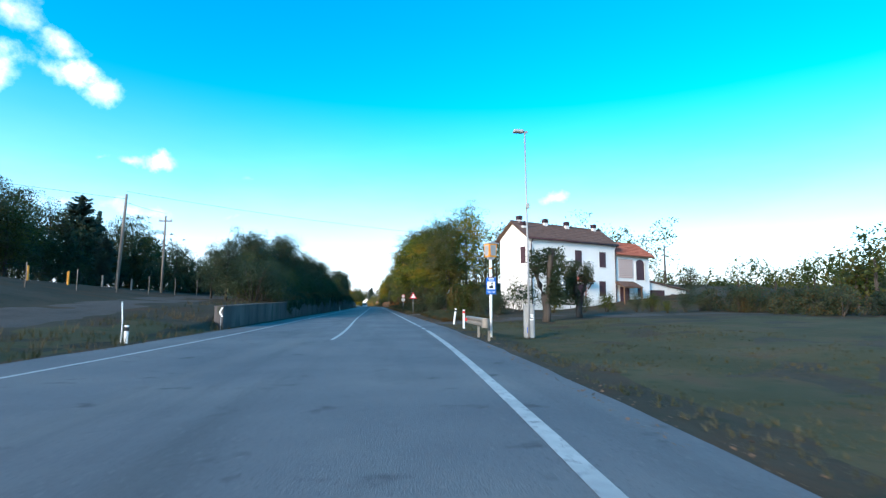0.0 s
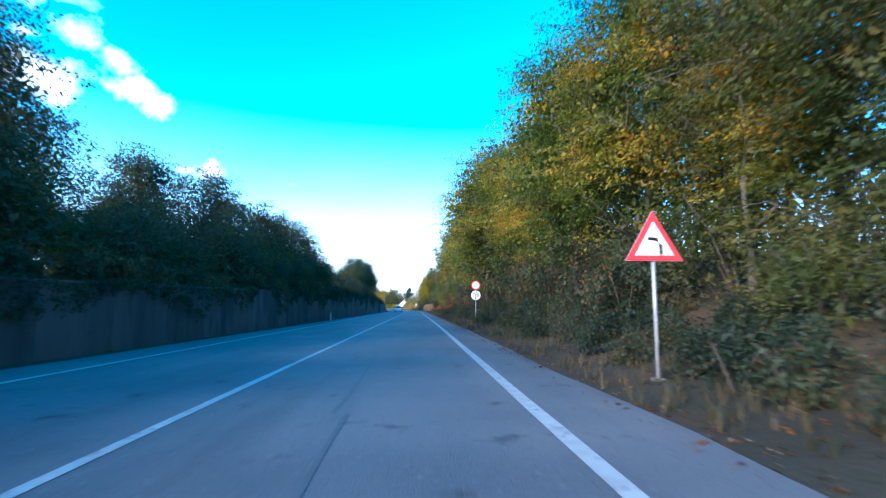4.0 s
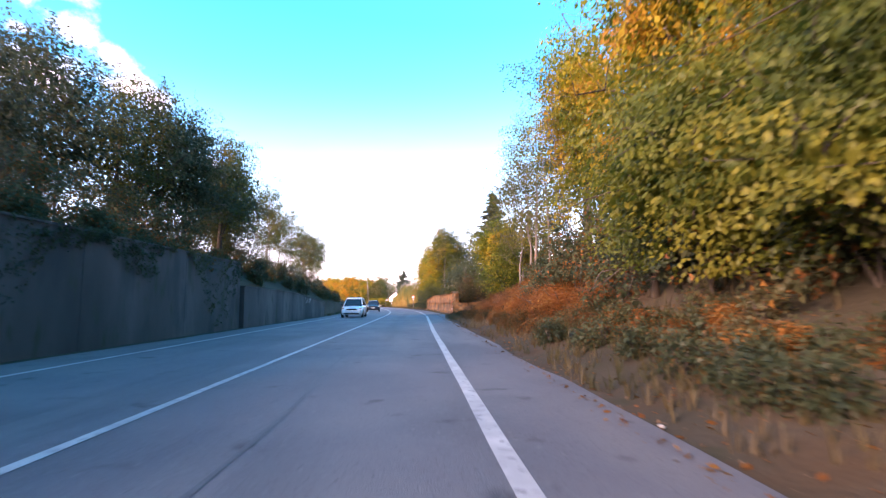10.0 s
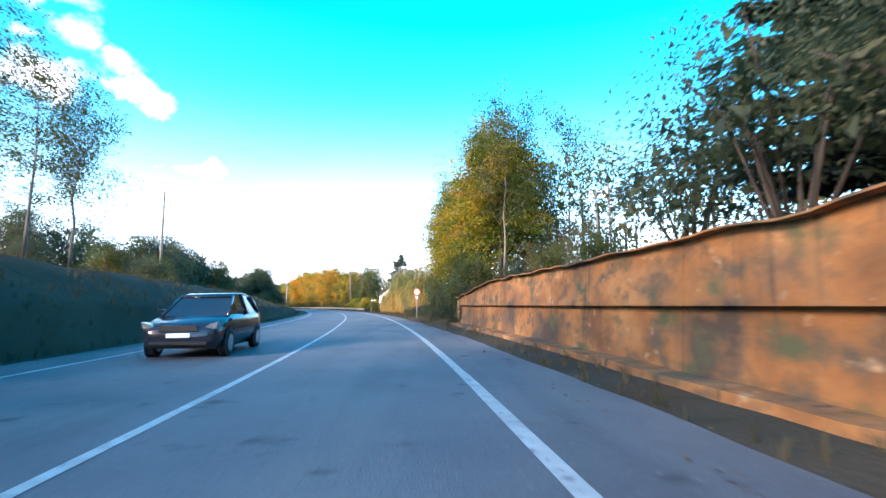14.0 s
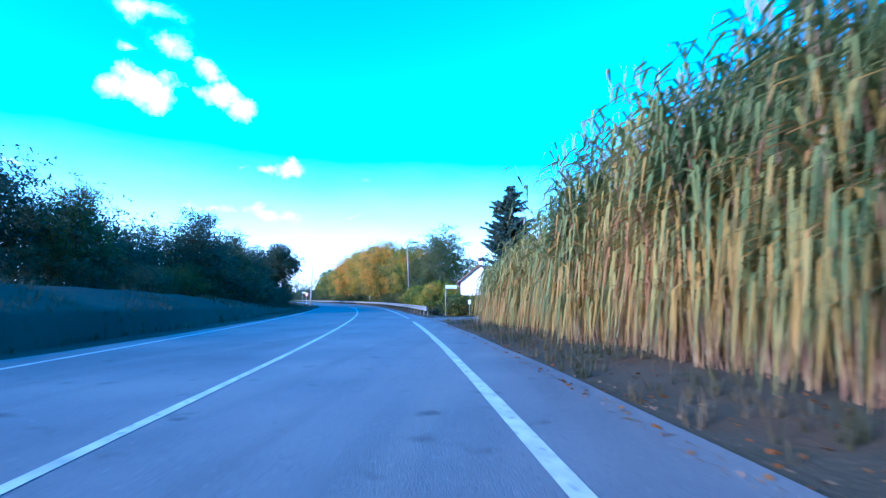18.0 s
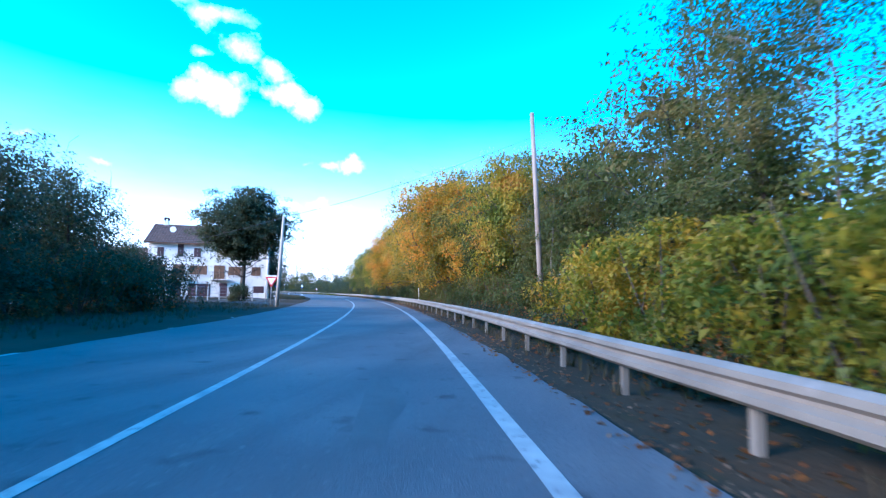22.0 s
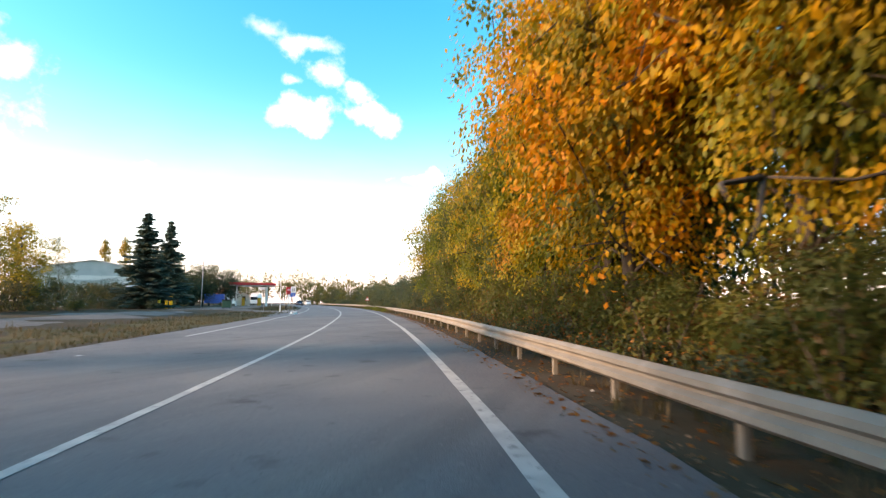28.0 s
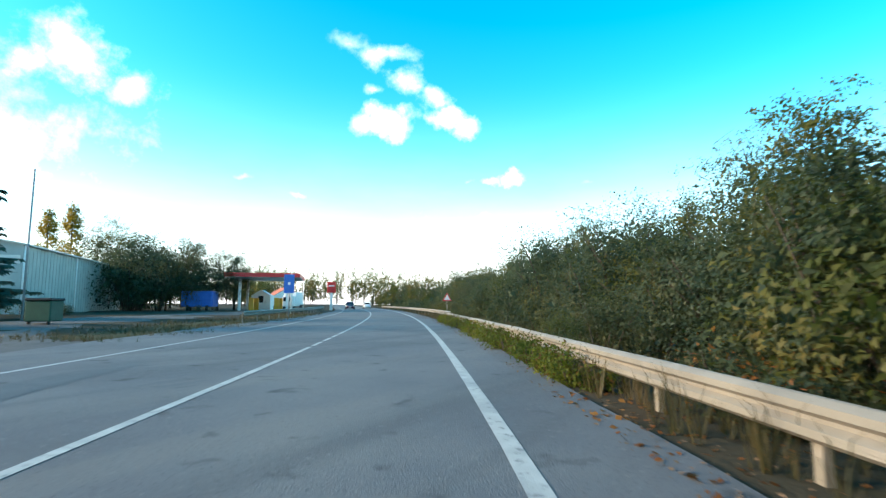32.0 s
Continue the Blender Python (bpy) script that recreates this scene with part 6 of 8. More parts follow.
    block("garage_side_door", (19.6, 0.55, -0.5), (20.2, 0.62, 1.35), BLUEPAINT, h, "blue side door")
    return h


farmhouse()


def stump():
    m = stand(29.6, 11.8, size=(1.45, 1.45, 1.62))
    e = empty("pollarded_tree", m, "gnarled pollarded trunk overgrown with ivy before the house", "tree")
    rng = np.random.default_rng(3)
    v, f = [], []
    tube_data([Vector(p) for p in ((0, 0, -0.2), (0.07, 0, 0.4), (-0.04, 0, 0.9), (-0.2, 0.1, 1.35), (-0.34, 0.1, 1.75), (-0.36, 0.1, 2.05))], [0.20, 0.16, 0.15, 0.12, 0.11, 0.13], 9, v, f)
    tube_data([Vector(p) for p in ((-0.02, 0, 0.7), (0.17, 0, 1.2), (0.22, 0.05, 1.9), (0.3, 0.1, 2.5))], [0.15, 0.12, 0.12, 0.14], 9, v, f)
    finish("trunk", v, f, BARK, e, smooth=True)
    tips = [(-0.36 + 0.16 * math.cos(a), 0.1 + 0.1 * math.sin(a), 1.9 + 0.2 * (i % 4)) for i, a in enumerate(np.linspace(0, 6.28, 14))]
    tips += [(0.4 + 0.25 * math.cos(a), 0.1 + 0.25 * math.sin(a), 0.9 + 0.28 * (i % 7)) for i, a in enumerate(np.linspace(0, 18, 40))]
    leaf_cloud("ivy", tips, 0.16, 7000, 0.085, DARKLEAF, e, rng, 0.6)
    return e


pollard = stump()
copy_thing(pollard, stand(32.6, 15.2, turn=150, size=(0.95, 0.95, 0.86)))


def drum(bm, r, y0, y1, cx=0.0, cz=0.0, n=28):
    prism(bm, [(cx + r * math.cos(2 * math.pi * i / n), cz + r * math.sin(2 * math.pi * i / n)) for i in range(n)], y0, y1)


def pole_sign(s, d, label, height, radius=0.03, turn=0.0, name="road_sign", z=None):
    e = empty(name, stand(s, d, z, turn), label, "road sign")
    tube("post", [(0, 0, -0.3), (0, 0, height)], radius, POLEGREY, e)
    bm = bmesh.new()
    box(bm, (-0.09, -0.09, -0.1), (0.09, 0.09, 0.03), 0.02)
    part("footing", bm, CONCRETE, e)
    return e


def round_plate(e, z, r, rim=None, name="sign_plate"):
    bm = bmesh.new()
    drum(bm, r, -0.055, -0.04, 0, z)
    p = part(name, bm, rim or WHITEPAINT, e)
    if rim:
        bm = bmesh.new()
        drum(bm, r * 0.76, -0.062, -0.054, 0, z)
        part("sign_face", bm, WHITEPAINT, p)
    bm = bmesh.new()
    for zz in (-0.12, 0.12):
        box(bm, (-0.05, -0.04, z + zz - 0.02), (0.05, 0.03, z + zz + 0.02))
    part("clamp", bm, POLEGREY, p)
    return p


FRONT = Matrix.Rotation(radians(90), 4, "X")


def words(p, text, size, x, z, y=-0.068, mat=BLACKPAINT):
    return letters(text, size, mat, p, Matrix.Translation((x, y, z)) @ FRONT)


def speed_end(s, d):
    e = pole_sign(s, d, "round speed limit sign above a white end-of-limit sign", 2.72)
    p = round_plate(e, 2.42, 0.30, REDPAINT)
    words(p, "50", 0.30, 0, 2.42)
    q = round_plate(e, 1.78, 0.30)
    words(q, "7", 0.30, -0.13, 1.78)
    words(q, "0", 0.30, 0.13, 1.78)
    bm = bmesh.new()
    prism(bm, [(-0.05, 1.50), (0.0, 1.50), (0.05, 2.06), (0.0, 2.06)], -0.066, -0.056)
    part("bar", bm, BLACKPAINT, q)


speed_end(89, 6.4)
e = pole_sign(244.3, 6.25, "round speed limit sign with small plate on a post", 2.5)
p = round_plate(e, 2.2, 0.30, REDPAINT)
words(p, "50", 0.30, 0, 2.2)
block("small_plate", (-0.09, -0.055, 1.62), (0.09, -0.04, 1.86), WHITEPAINT, e)


def triangle_sign(s, d, height, label, size=0.9, picto=True, turn=0.0, point_up=True, z=None):
    e = pole_sign(s, d, label, height, turn=turn, z=z)
    sg = 1 if point_up else -1
    c = height - size * 0.42

    def tri(k):
        r = size / math.sqrt(3) * k
        return [(r * math.cos(a), c + sg * r * math.sin(a)) for a in (math.pi / 2, math.pi * 7 / 6, math.pi * 11 / 6)]
    bm = bmesh.new()
    prism(bm, tri(1.0), -0.055, -0.04)
    p = part("sign_plate", bm, REDPAINT, e)
    bm = bmesh.new()
    prism(bm, tri(1.03), -0.04, -0.034)
    part("sign_back", bm, POLEGREY, p)
    bm = bmesh.new()
    prism(bm, tri(0.68), -0.062, -0.054)
    part("sign_face", bm, WHITEPAINT, p)
    if picto:
        v, f = [], []
        tube_data([Vector(q) for q in ((0.10, -0.066, c - 0.16), (0.10, -0.066, c - 0.02), (0.04, -0.066, c + 0.07), (-0.10, -0.066, c + 0.09))], [0.03, 0.03, 0.03, 0.028], 6, v, f)
        finish("bend_mark", v, f, BLACKPAINT, p)
    return e


triangle_sign(64, 6.3, 2.45, "red triangle bend warning sign on a grey post")
triangle_sign(60.6, 10.4, 2.1, "grey back of a triangular sign beside the dirt track", size=0.6, picto=False, turn=185)


def speed_camera():
    e = empty("speed_camera_post", stand(18.9, 6.05), "striped white post with an orange box and blue sign", "speed camera")
    tube("post", [(0, 0, -0.3), (0, 0, 3.0)], 0.055, WHITEPAINT, e)
    for z in (2.55, 2.2):
        tube("orange_band", [(0, 0, z), (0, 0, z + 0.07)], 0.058, ORANGEPAINT, e)
    b = new("camera_box")
    b.parent = e
    b.matrix_local = Matrix.Translation((0, 0, 3.02)) @ Matrix.Rotation(radians(24), 4, "Z") @ Matrix.Diagonal((0.74, 0.74, 0.86, 1))
    bm = bmesh.new()
    r0, r1, z1 = 0.21, 0.245, 0.58
    lo = [bm.verts.new((x * r0, y * r0, 0)) for x, y in ((-1, -1), (1, -1), (1, 1), (-1, 1))]
    hi = [bm.verts.new((x * r1, y * r1, z1)) for x, y in ((-1, -1), (1, -1), (1, 1), (-1, 1))]
    bm.faces.new(lo), bm.faces.new(hi)
    for i in range(4):
        bm.faces.new((lo[i], lo[(i + 1) % 4], hi[(i + 1) % 4], hi[i]))
    part("housing", bm, ORANGEPAINT, b)
    for k in range(4):
        bm = bmesh.new()
        prism(bm, [(-0.15, 0.06), (0.15, 0.06), (0.175, 0.52), (-0.175, 0.52)], -0.245, -0.238)
        w = part("pane", bm, GREYPAINT, b, "pale frosted pane")
        w.matrix_local = Matrix.Rotation(radians(90 * k), 4, "Z")
    bm = bmesh.new()
    box(bm, (-0.28, -0.28, 0.58), (0.28, 0.28, 0.62), 0.01)
    prism(bm, [(-0.26, 0.62), (0.26, 0.62), (0, 0.68)], -0.26, 0.26)
    part("lid", bm, GREYPAINT, b)
    block("bracket", (-0.12, -0.1, 2.92), (0.12, 0.1, 3.02), POLEGREY, e)
    p = block("blue_sign", (-0.25, -0.085, 1.45), (0.25, -0.065, 2.15), BLUEPAINT, e, "blue sign with a white square field")
    block("white_field", (-0.19, -0.092, 1.66), (0.19, -0.084, 1.98), WHITEPAINT, p)
    bm = bmesh.new()
    prism(bm, [(-0.10, 1.70), (0.10, 1.70), (0.09, 1.80), (0.02, 1.86), (-0.04, 1.80), (-0.12, 1.78)], -0.098, -0.091)
    box(bm, (0.0, -0.098, 1.87), (0.08, -0.091, 1.94))
    part("black_mark", bm, BLACKPAINT, p)
    p.matrix_local = Matrix.Translation((0, 0, 0.30)) @ Matrix.Diagonal((0.76, 1, 0.9, 1))
    words(p, "autovelox", 0.095, 0, 1.55, -0.09, WHITEPAINT)
    for zz, w in ((2.10, 0.30), (2.05, 0.22)):
        block("text_bar", (-w / 2, -0.09, zz - 0.012), (w / 2, -0.084, zz + 0.012), WHITEPAINT, p)


speed_camera()


def street_lamp():
    e = empty("street_lamp", stand(18.5, 7.4), "tall tapered grey street lamp with a flat head", "street lamp")
    tube("pole", [(0, 0, -0.3), (0, 0, 2.5), (-0.02, 0, 5.0), (-0.05, 0, 7.9)], [0.042, 0.038, 0.034, 0.028], POLEGREY, e)
    block("lamp_arm", (-0.12, -0.03, 7.86), (0.06, 0.03, 7.94), POLEGREY, e)
    block("lamp_head", (-0.50, -0.11, 7.86), (-0.10, 0.11, 7.98), GREYPAINT, e, bevel=0.03)
    block("junction_box", (-0.07, -0.1, 4.9), (0.07, 0.0, 5.1), GREYPAINT, e)


street_lamp()


def cabinet():
    e = empty("utility_cabinet", stand(19.0, 7.55, size=0.95), "grey plastic roadside utility cabinet with a notice", "utility cabinet")
    block("body", (-0.19, -0.17, -0.1), (0.19, 0.17, 1.28), GREYPAINT, e, bevel=0.02)
    block("lid", (-0.215, -0.2, 1.28), (0.215, 0.2, 1.35), GREYPAINT, e, bevel=0.02)
    block("cabinet_door", (-0.16, -0.185, 0.02), (0.16, -0.17, 1.22), GREYPAINT, e)
    block("latch", (-0.14, -0.20, 0.22), (-0.11, -0.185, 0.46), BLUEPAINT, e)
    p = block("notice", (-0.08, -0.19, 0.72), (0.12, -0.185, 0.96), WHITEPAINT, e)
    block("dark_mark", (-0.05, -0.194, 0.78), (0.0, -0.19, 0.92), BLACKPAINT, p)
    block("text_bar", (0.02, -0.194, 0.78), (0.10, -0.19, 0.83), BLACKPAINT, p)


cabinet()
# ---- crash barriers ----
W_BEAM = [(0.0, -0.155), (0.025, -0.15), (0.08, -0.11), (0.08, -0.055), (0.02, -0.015), (0.02, 0.015), (0.08, 0.055), (0.08, 0.11), (0.025, 0.15), (0.0, 0.155)]


def barrier(name, s0, s1, d, label, length=3.6, posts=1, top=0.70, drift=0.0, dip=None):
    """A W-beam crash barrier on posts. d: its post line; the beam faces the road."""
    side = -1 if d > 0 else 1
    g = empty(name, Matrix(), label, "crash barrier")
    n = max(1, int(round((s1 - s0) / length)))
    for i in range(n):
        a, b = s0 + (s1 - s0) * i / n, s0 + (s1 - s0) * (i + 1) / n
        v, f = [], []
        cuts = 3
        for k in range(cuts + 1):
            s = a + (b - a + 0.18) * k / cuts
            dd = d + drift * (s - s0) / (s1 - s0) + 0.02 * noise.noise(Vector((s * 0.2, 0, 0)))
            zz = top - 0.155 + 0.015 * noise.noise(Vector((s * 0.3, 5, 0))) - (dip(s) if dip else 0)
            for o, z in W_BEAM + [(-0.004 + o, z) for o, z in reversed(W_BEAM)]:
                v.append(at(s, dd + side * (0.10 + o + (0.004 if i % 2 else 0)), zz + z))
        w = 2 * len(W_BEAM)
        for k in range(cuts):
            for j in range(w):
                f.append((k * w + j, k * w + (j + 1) % w, (k + 1) * w + (j + 1) % w, (k + 1) * w + j))
        f += [tuple(range(w)), tuple(cuts * w + j for j in reversed(range(w)))]
        finish("rail", v, f, STEEL, g)
        for k in range(posts):
            s = a + (b - a) * (k + 0.08) / posts
            dd = d + drift * (s - s0) / (s1 - s0)
            m = stand(s, dd, 0)
            bm = bmesh.new()
            sink = (dip(s) if dip else 0)
            gz = min(-0.3, ground_height(s, dd) - 0.3)
            prism(bm, [(-0.035, -0.045), (0.035, -0.045), (0.035, -0.035), (-0.025, -0.035), (-0.025, 0.035), (0.035, 0.035), (0.035, 0.045), (-0.035, 0.045)], gz, top - 0.10 - sink, axis="z")
            p = part("post", bm, STEEL, g)
            p.matrix_local = m
            bm = bmesh.new()
            x0, x1 = sorted((side * 0.05, side * 0.11))
            box(bm, (x0, -0.05, top - 0.22 - sink), (x1, 0.05, top - 0.10 - sink))
            p = part("spacer", bm, STEEL, g)
            p.matrix_local = m
    return g


def barrier_end(g, s, d, top=0.70, side=-1):
    """The rounded cap of a barrier's end."""
    v, f = [], []
    for k in range(7):
        a = math.pi * k / 6
        for z in (-0.155, -0.05, 0.05, 0.155):
            v.append(at(s - 0.14 * math.sin(a), d + side * (0.14 - 0.13 * math.cos(a)) + 0.0, top - 0.155 + z))
    for k in range(6):
        for j in range(3):
            f.append((4 * k + j, 4 * k + j + 1, 4 * k + 5 + j, 4 * k + 4 + j))
    finish("end_cap", v, f, STEEL, g)


g = barrier("crash_barrier", 291.4, 471.4, 5.55, "galvanised steel crash barrier on posts before the trees", length=4.6, posts=2, top=0.63, dip=lambda s: table([(330, 0.0), (395, 0.08)], s)[0])
barrier_end(g, 291.4, 5.55, top=0.63)
g = barrier("crash_barrier", 473, 560, 6.0, "overgrown crash barrier half hidden by weeds", dip=lambda s: 0.08)
g = barrier("crash_barrier", 16.4, 20.3, 5.5, "short crash barrier with red reflectors by the speed camera", length=1.95, posts=1)
barrier_end(g, 16.4, 5.5)
for s, w in ((16.5, 0.02), (20.2, 0.05)):
    p = block("reflector", (-w, -0.03, 0), (w, 0.03, 0.12), REDPAINT, g)
    p.matrix_local = stand(s, 5.3, 0.5)
g = barrier("crash_barrier", 470, 530, -7.2, "dull steel crash barrier before the filling station")


def delineator(s, d, lean=0.0, red=False, h=0.95, label="white roadside marker post with a black band"):
    e = empty("marker_post", stand(s, d) @ Matrix.Rotation(radians(lean), 4, "Y"), label, "marker post", "roadside marker posts")
    bm = bmesh.new()
    prism(bm, [(-0.055, -0.02), (0.0, -0.045), (0.055, -0.02), (0.055, 0.03), (-0.055, 0.03)], -0.2, h - 0.18, axis="z")
    part("shaft", bm, WHITEPAINT, e)
    bm = bmesh.new()
    prism(bm, [(-0.056, -0.021), (0.0, -0.046), (0.056, -0.021), (0.056, 0.031), (-0.056, 0.031)], h - 0.18, h - 0.06, axis="z")
    part("band", bm, REDPAINT if red else BLACKPAINT, e)
    bm = bmesh.new()
    prism(bm, [(-0.055, -0.02), (0.0, -0.045), (0.055, -0.02), (0.055, 0.03), (-0.055, 0.03)], h - 0.06, h, axis="z")
    part("tip", bm, WHITEPAINT, e)


delineator(30.6, 6.35, lean=8)
delineator(25.6, 6.1, red=True, label="pale roadside marker post with a red band")
delineator(16.5, -5.75, h=0.55)
e = empty("chevron_post", stand(25.2, -5.6), "thin post with a slanting white chevron plate before the wall", "marker post")
tube("stick", [(0, 0, -0.2), (0, 0, 0.62)], 0.014, POLEGREY, e)
for z0, z1, x0, x1 in ((0.60, 0.82, 0.06, -0.06), (0.82, 1.04, -0.06, 0.06)):
    bm = bmesh.new()
    prism(bm, [(x0 - 0.04, z0), (x0 + 0.04, z0), (x1 + 0.04, z1), (x1 - 0.04, z1)], -0.03, -0.015)
    part("chevron_plate", bm, WHITEPAINT, e)
delineator(105.5, -5.55, h=0.9)
delineator(446, -6.5)
for s, d, h in ((16.6, -5.95, 1.25), (357, 6.7, 1.7)):
    e = empty("thin_stake", stand(s, d), "thin pale stake on the verge", "stake")
    tube("stick", [(0, 0, -0.2), (0.02, 0, h * 0.5), (-0.03, 0, h)], 0.018, WHITEPAINT, e)

# ---- poles and wires ----
def power_pole(s, d, h, mat, label, radius=0.13, arm=True, lean=0.0, z=None):
    e = empty("power_pole", stand(s, d, z) @ Matrix.Rotation(radians(lean), 4, "Y"), label, "power pole", "power poles")
    tube("shaft", [(0, 0, -0.4), (0, 0, h * 0.5), (0, 0, h)], [radius, radius * 0.85, radius * 0.68], mat, e, sides=12)
    if arm:
        block("crossarm", (-0.6, -0.05, h - 0.55), (0.6, 0.05, h - 0.43), POLEWOOD, e)
        for x in (-0.5, 0.0, 0.5):
            tube("insulator", [(x, 0, h - 0.43), (x, 0, h - 0.33), (x, 0, h - 0.27)], [0.02, 0.05, 0.035], GREYPAINT, e, sides=8)
    return e


def wire(a, b, sag, label="thin black overhead cable", radius=0.014):
    pts = [a.lerp(b, i / 16) - Vector((0, 0, sag * 4 * (i / 16) * (1 - i / 16))) for i in range(17)]
    v, f = [], []
    tube_data(pts, [radius] * 17, 4, v, f)
    tagged(finish("cable", v, f, CABLE), label, "cable", "overhead cables")


power_pole(50.0, -21.9, 8.8, POLEWOOD, "leaning weathered wooden power pole above the field", 0.16, arm=False, lean=2)
power_pole(49.9, -18.0, 7.3, POLEWOOD, "dark wooden power pole with a crossarm", 0.11)
power_pole(64.0, 18.0, 8.0, POLEWOOD, "wooden pole among trees behind the house", 0.13, arm=False)
wire(at(50, -21.6, 11.6), at(56, 15.5, 8.5), 0.5)
wire(at(50, -18, 9.6), at(50, -21.6, 10.6), 0.1)
wire(at(50, -21.6, 10.9), at(20, -40, 10.0), 0.4)
wire(at(56, 15.5, 8.5), at(64, 18.0, 8.8), 0.1)
power_pole(242.0, -13.4, 7.4, POLEWOOD, "plain wooden pole above the bank", 0.10, arm=False)
power_pole(329.6, 9.15, 9.4, POLEWOOD, "weathered brown-grey power pole among autumn trees", 0.13, arm=False, z=-0.3, lean=-3)
e = power_pole(347.3, -4.95, 6.7, PALEPOLE, "pale concrete pole with a short bracket before the farmhouse", 0.14, arm=False, lean=2)
block("bracket", (0.05, -0.04, 6.05), (0.42, 0.04, 6.13), POLEGREY, e)
e = power_pole(296.0, 18.0, 7.0, POLEWOOD, "grey pole beside the lane with a street lamp arm", 0.09, arm=False)
block("lamp_arm", (-1.0, -0.03, 6.80), (0.0, 0.03, 6.86), POLEGREY, e)
block("lamp_head", (-1.35, -0.10, 6.78), (-0.95, 0.10, 6.88), GREYPAINT, e, bevel=0.02)
power_pole(485, 14.2, 6.8, PALEPOLE, "distant pale pole beyond the bend", 0.12, arm=False)
power_pole(470, -19.5, 9.0, POLEGREY, "slim grey pole beside the service road", 0.07, arm=False)
wire(at(331.8, 10.2, 9.1), at(296, 18.0, 6.6), 0.7)
wire(at(331.8, 10.2, 9.1), at(347.5, -4.75, 6.6), 0.35)
wire(at(347.5, -4.75, 6.6), at(376, -22, 6.5), 0.3)
wire(at(210, 22, 8.0), at(242, 17, 8.0), 0.6)
power_pole(228, 15.5, 6.0, POLEWOOD, "thin wooden pole above the stained wall", 0.07, arm=False)
power_pole(231, 16.2, 6.0, POLEWOOD, "thin wooden pole above the stained wall", 0.07, arm=False)

# ---- field fence and trees on the far left ----
fe = empty("field_fence", Matrix(), "row of orange posts with wire along the field", "fence")
fence = []
for i in range(9):
    s, d = 22 + 3.6 * i, -27.0 + 0.75 * i
    z = ground_height(s, d)
    bm = bmesh.new()
    box(bm, (-0.07, -0.07, -0.2), (0.07, 0.07, 1.05), 0.015)
    p = part("post", bm, ORANGEPAINT if i < 7 else POLEWOOD, fe)
    p.matrix_local = stand(s, d)
    fence.append(at(s, d, z))
for hh in (0.35, 0.7, 1.0):
    tube("fence_wire", [p + Vector((0, 0, hh)) for p in fence], 0.008, CABLE, fe, sides=4)
for i in range(7):
    e = empty("field_stake", stand(28 + i * 4.2, -19.0 + i * 0.5), "thin grey stake with young tree in the field", "stake", "field stakes")
    tube("stick", [(0, 0, -0.2), (0.03, 0, 0.8), (0.0, 0, 1.5)], 0.03, POLEWOOD, e, sides=6)
spruce(66, -34, 11.0, 1.5, "tall dark spruce beyond the field", shaggy=True, z=3.4)
spruce(74, -36, 10.5, 1.0, z=3.4)
spruce(58, -27, 5.5, 1.3, "low spreading cedar beside the pole", shaggy=True, z=3.0)
for s, d, h, k in ((44, -32, 8.5, "dark"), (50, -38, 9.5, "airy"), (38, -36, 8, "dark"), (58, -33, 6, "dark"), (66, -26, 5.0, "dark"), (72, -22, 5, "dark"), (80, -28, 7, "dark"), (92, -26, 8, "greenwood"), (54, -44, 9.5, "greenwood"), (32, -40, 8, "dark")):
    plant(k, s, d, h, 1.1, group="trees beyond the field")

# ---- garden of the farmhouse ----
hedge(42.5, 54.6, 10.2, 1.6, 2.9, OLIVE, "tall clipped hedge of dull green and brown leaves", 4, mix=BROWNLEAF)
e = empty("meter_cabinet", stand(58.2, 10.6), "small white meter cabinet beside the dirt track", "cabinet")
block("plinth", (-0.24, -0.14, -0.2), (0.24, 0.14, 0.55), CONCRETE, e, bevel=0.01)
block("body", (-0.27, -0.17, 0.55), (0.27, 0.17, 1.2), WHITEPAINT, e, bevel=0.015)
block("door", (-0.24, -0.185, 0.58), (0.24, -0.17, 1.17), WHITEPAINT, e)
block("cover", (-0.29, -0.2, 1.2), (0.29, 0.19, 1.25), GREYPAINT, e, bevel=0.01)
for s, d, h, k in ((37.8, 10.8, 1.8, "bush_dark"), (39.0, 11.4, 1.8, "bush_dark"), (40.4, 10.8, 1.9, "bush_dark"), (41.8, 10.6, 2.2, "bush_dark"), (44, 14.5, 2.2, "bush_dark"), (41.5, 16.5, 1.5, "bush_green"), (42, 19.5, 1.3, "bush_dark"), (43, 22, 1.4, "bush_green"), (42.5, 24.5, 1.3, "bush_dark"), (44.5, 27, 1.5, "bush_green"), (43, 29.5, 1.6, "bush_dark"),
                   (40.0, 26, 0.9, "bush_green"), (46, 33, 1.5, "bush_dark")):
    plant(k, s, d, h * (1.3 if d > 14 else 1.0), 0.8 if h < 2 else 1.0, group="garden bushes")
for s, d, h in ((43.5, 13.6, 3.4), (45.5, 17.0, 3.2), (46.5, 20.0, 2.8)):
    plant("bare", s, d, h, 1.3, group="small bare garden trees")
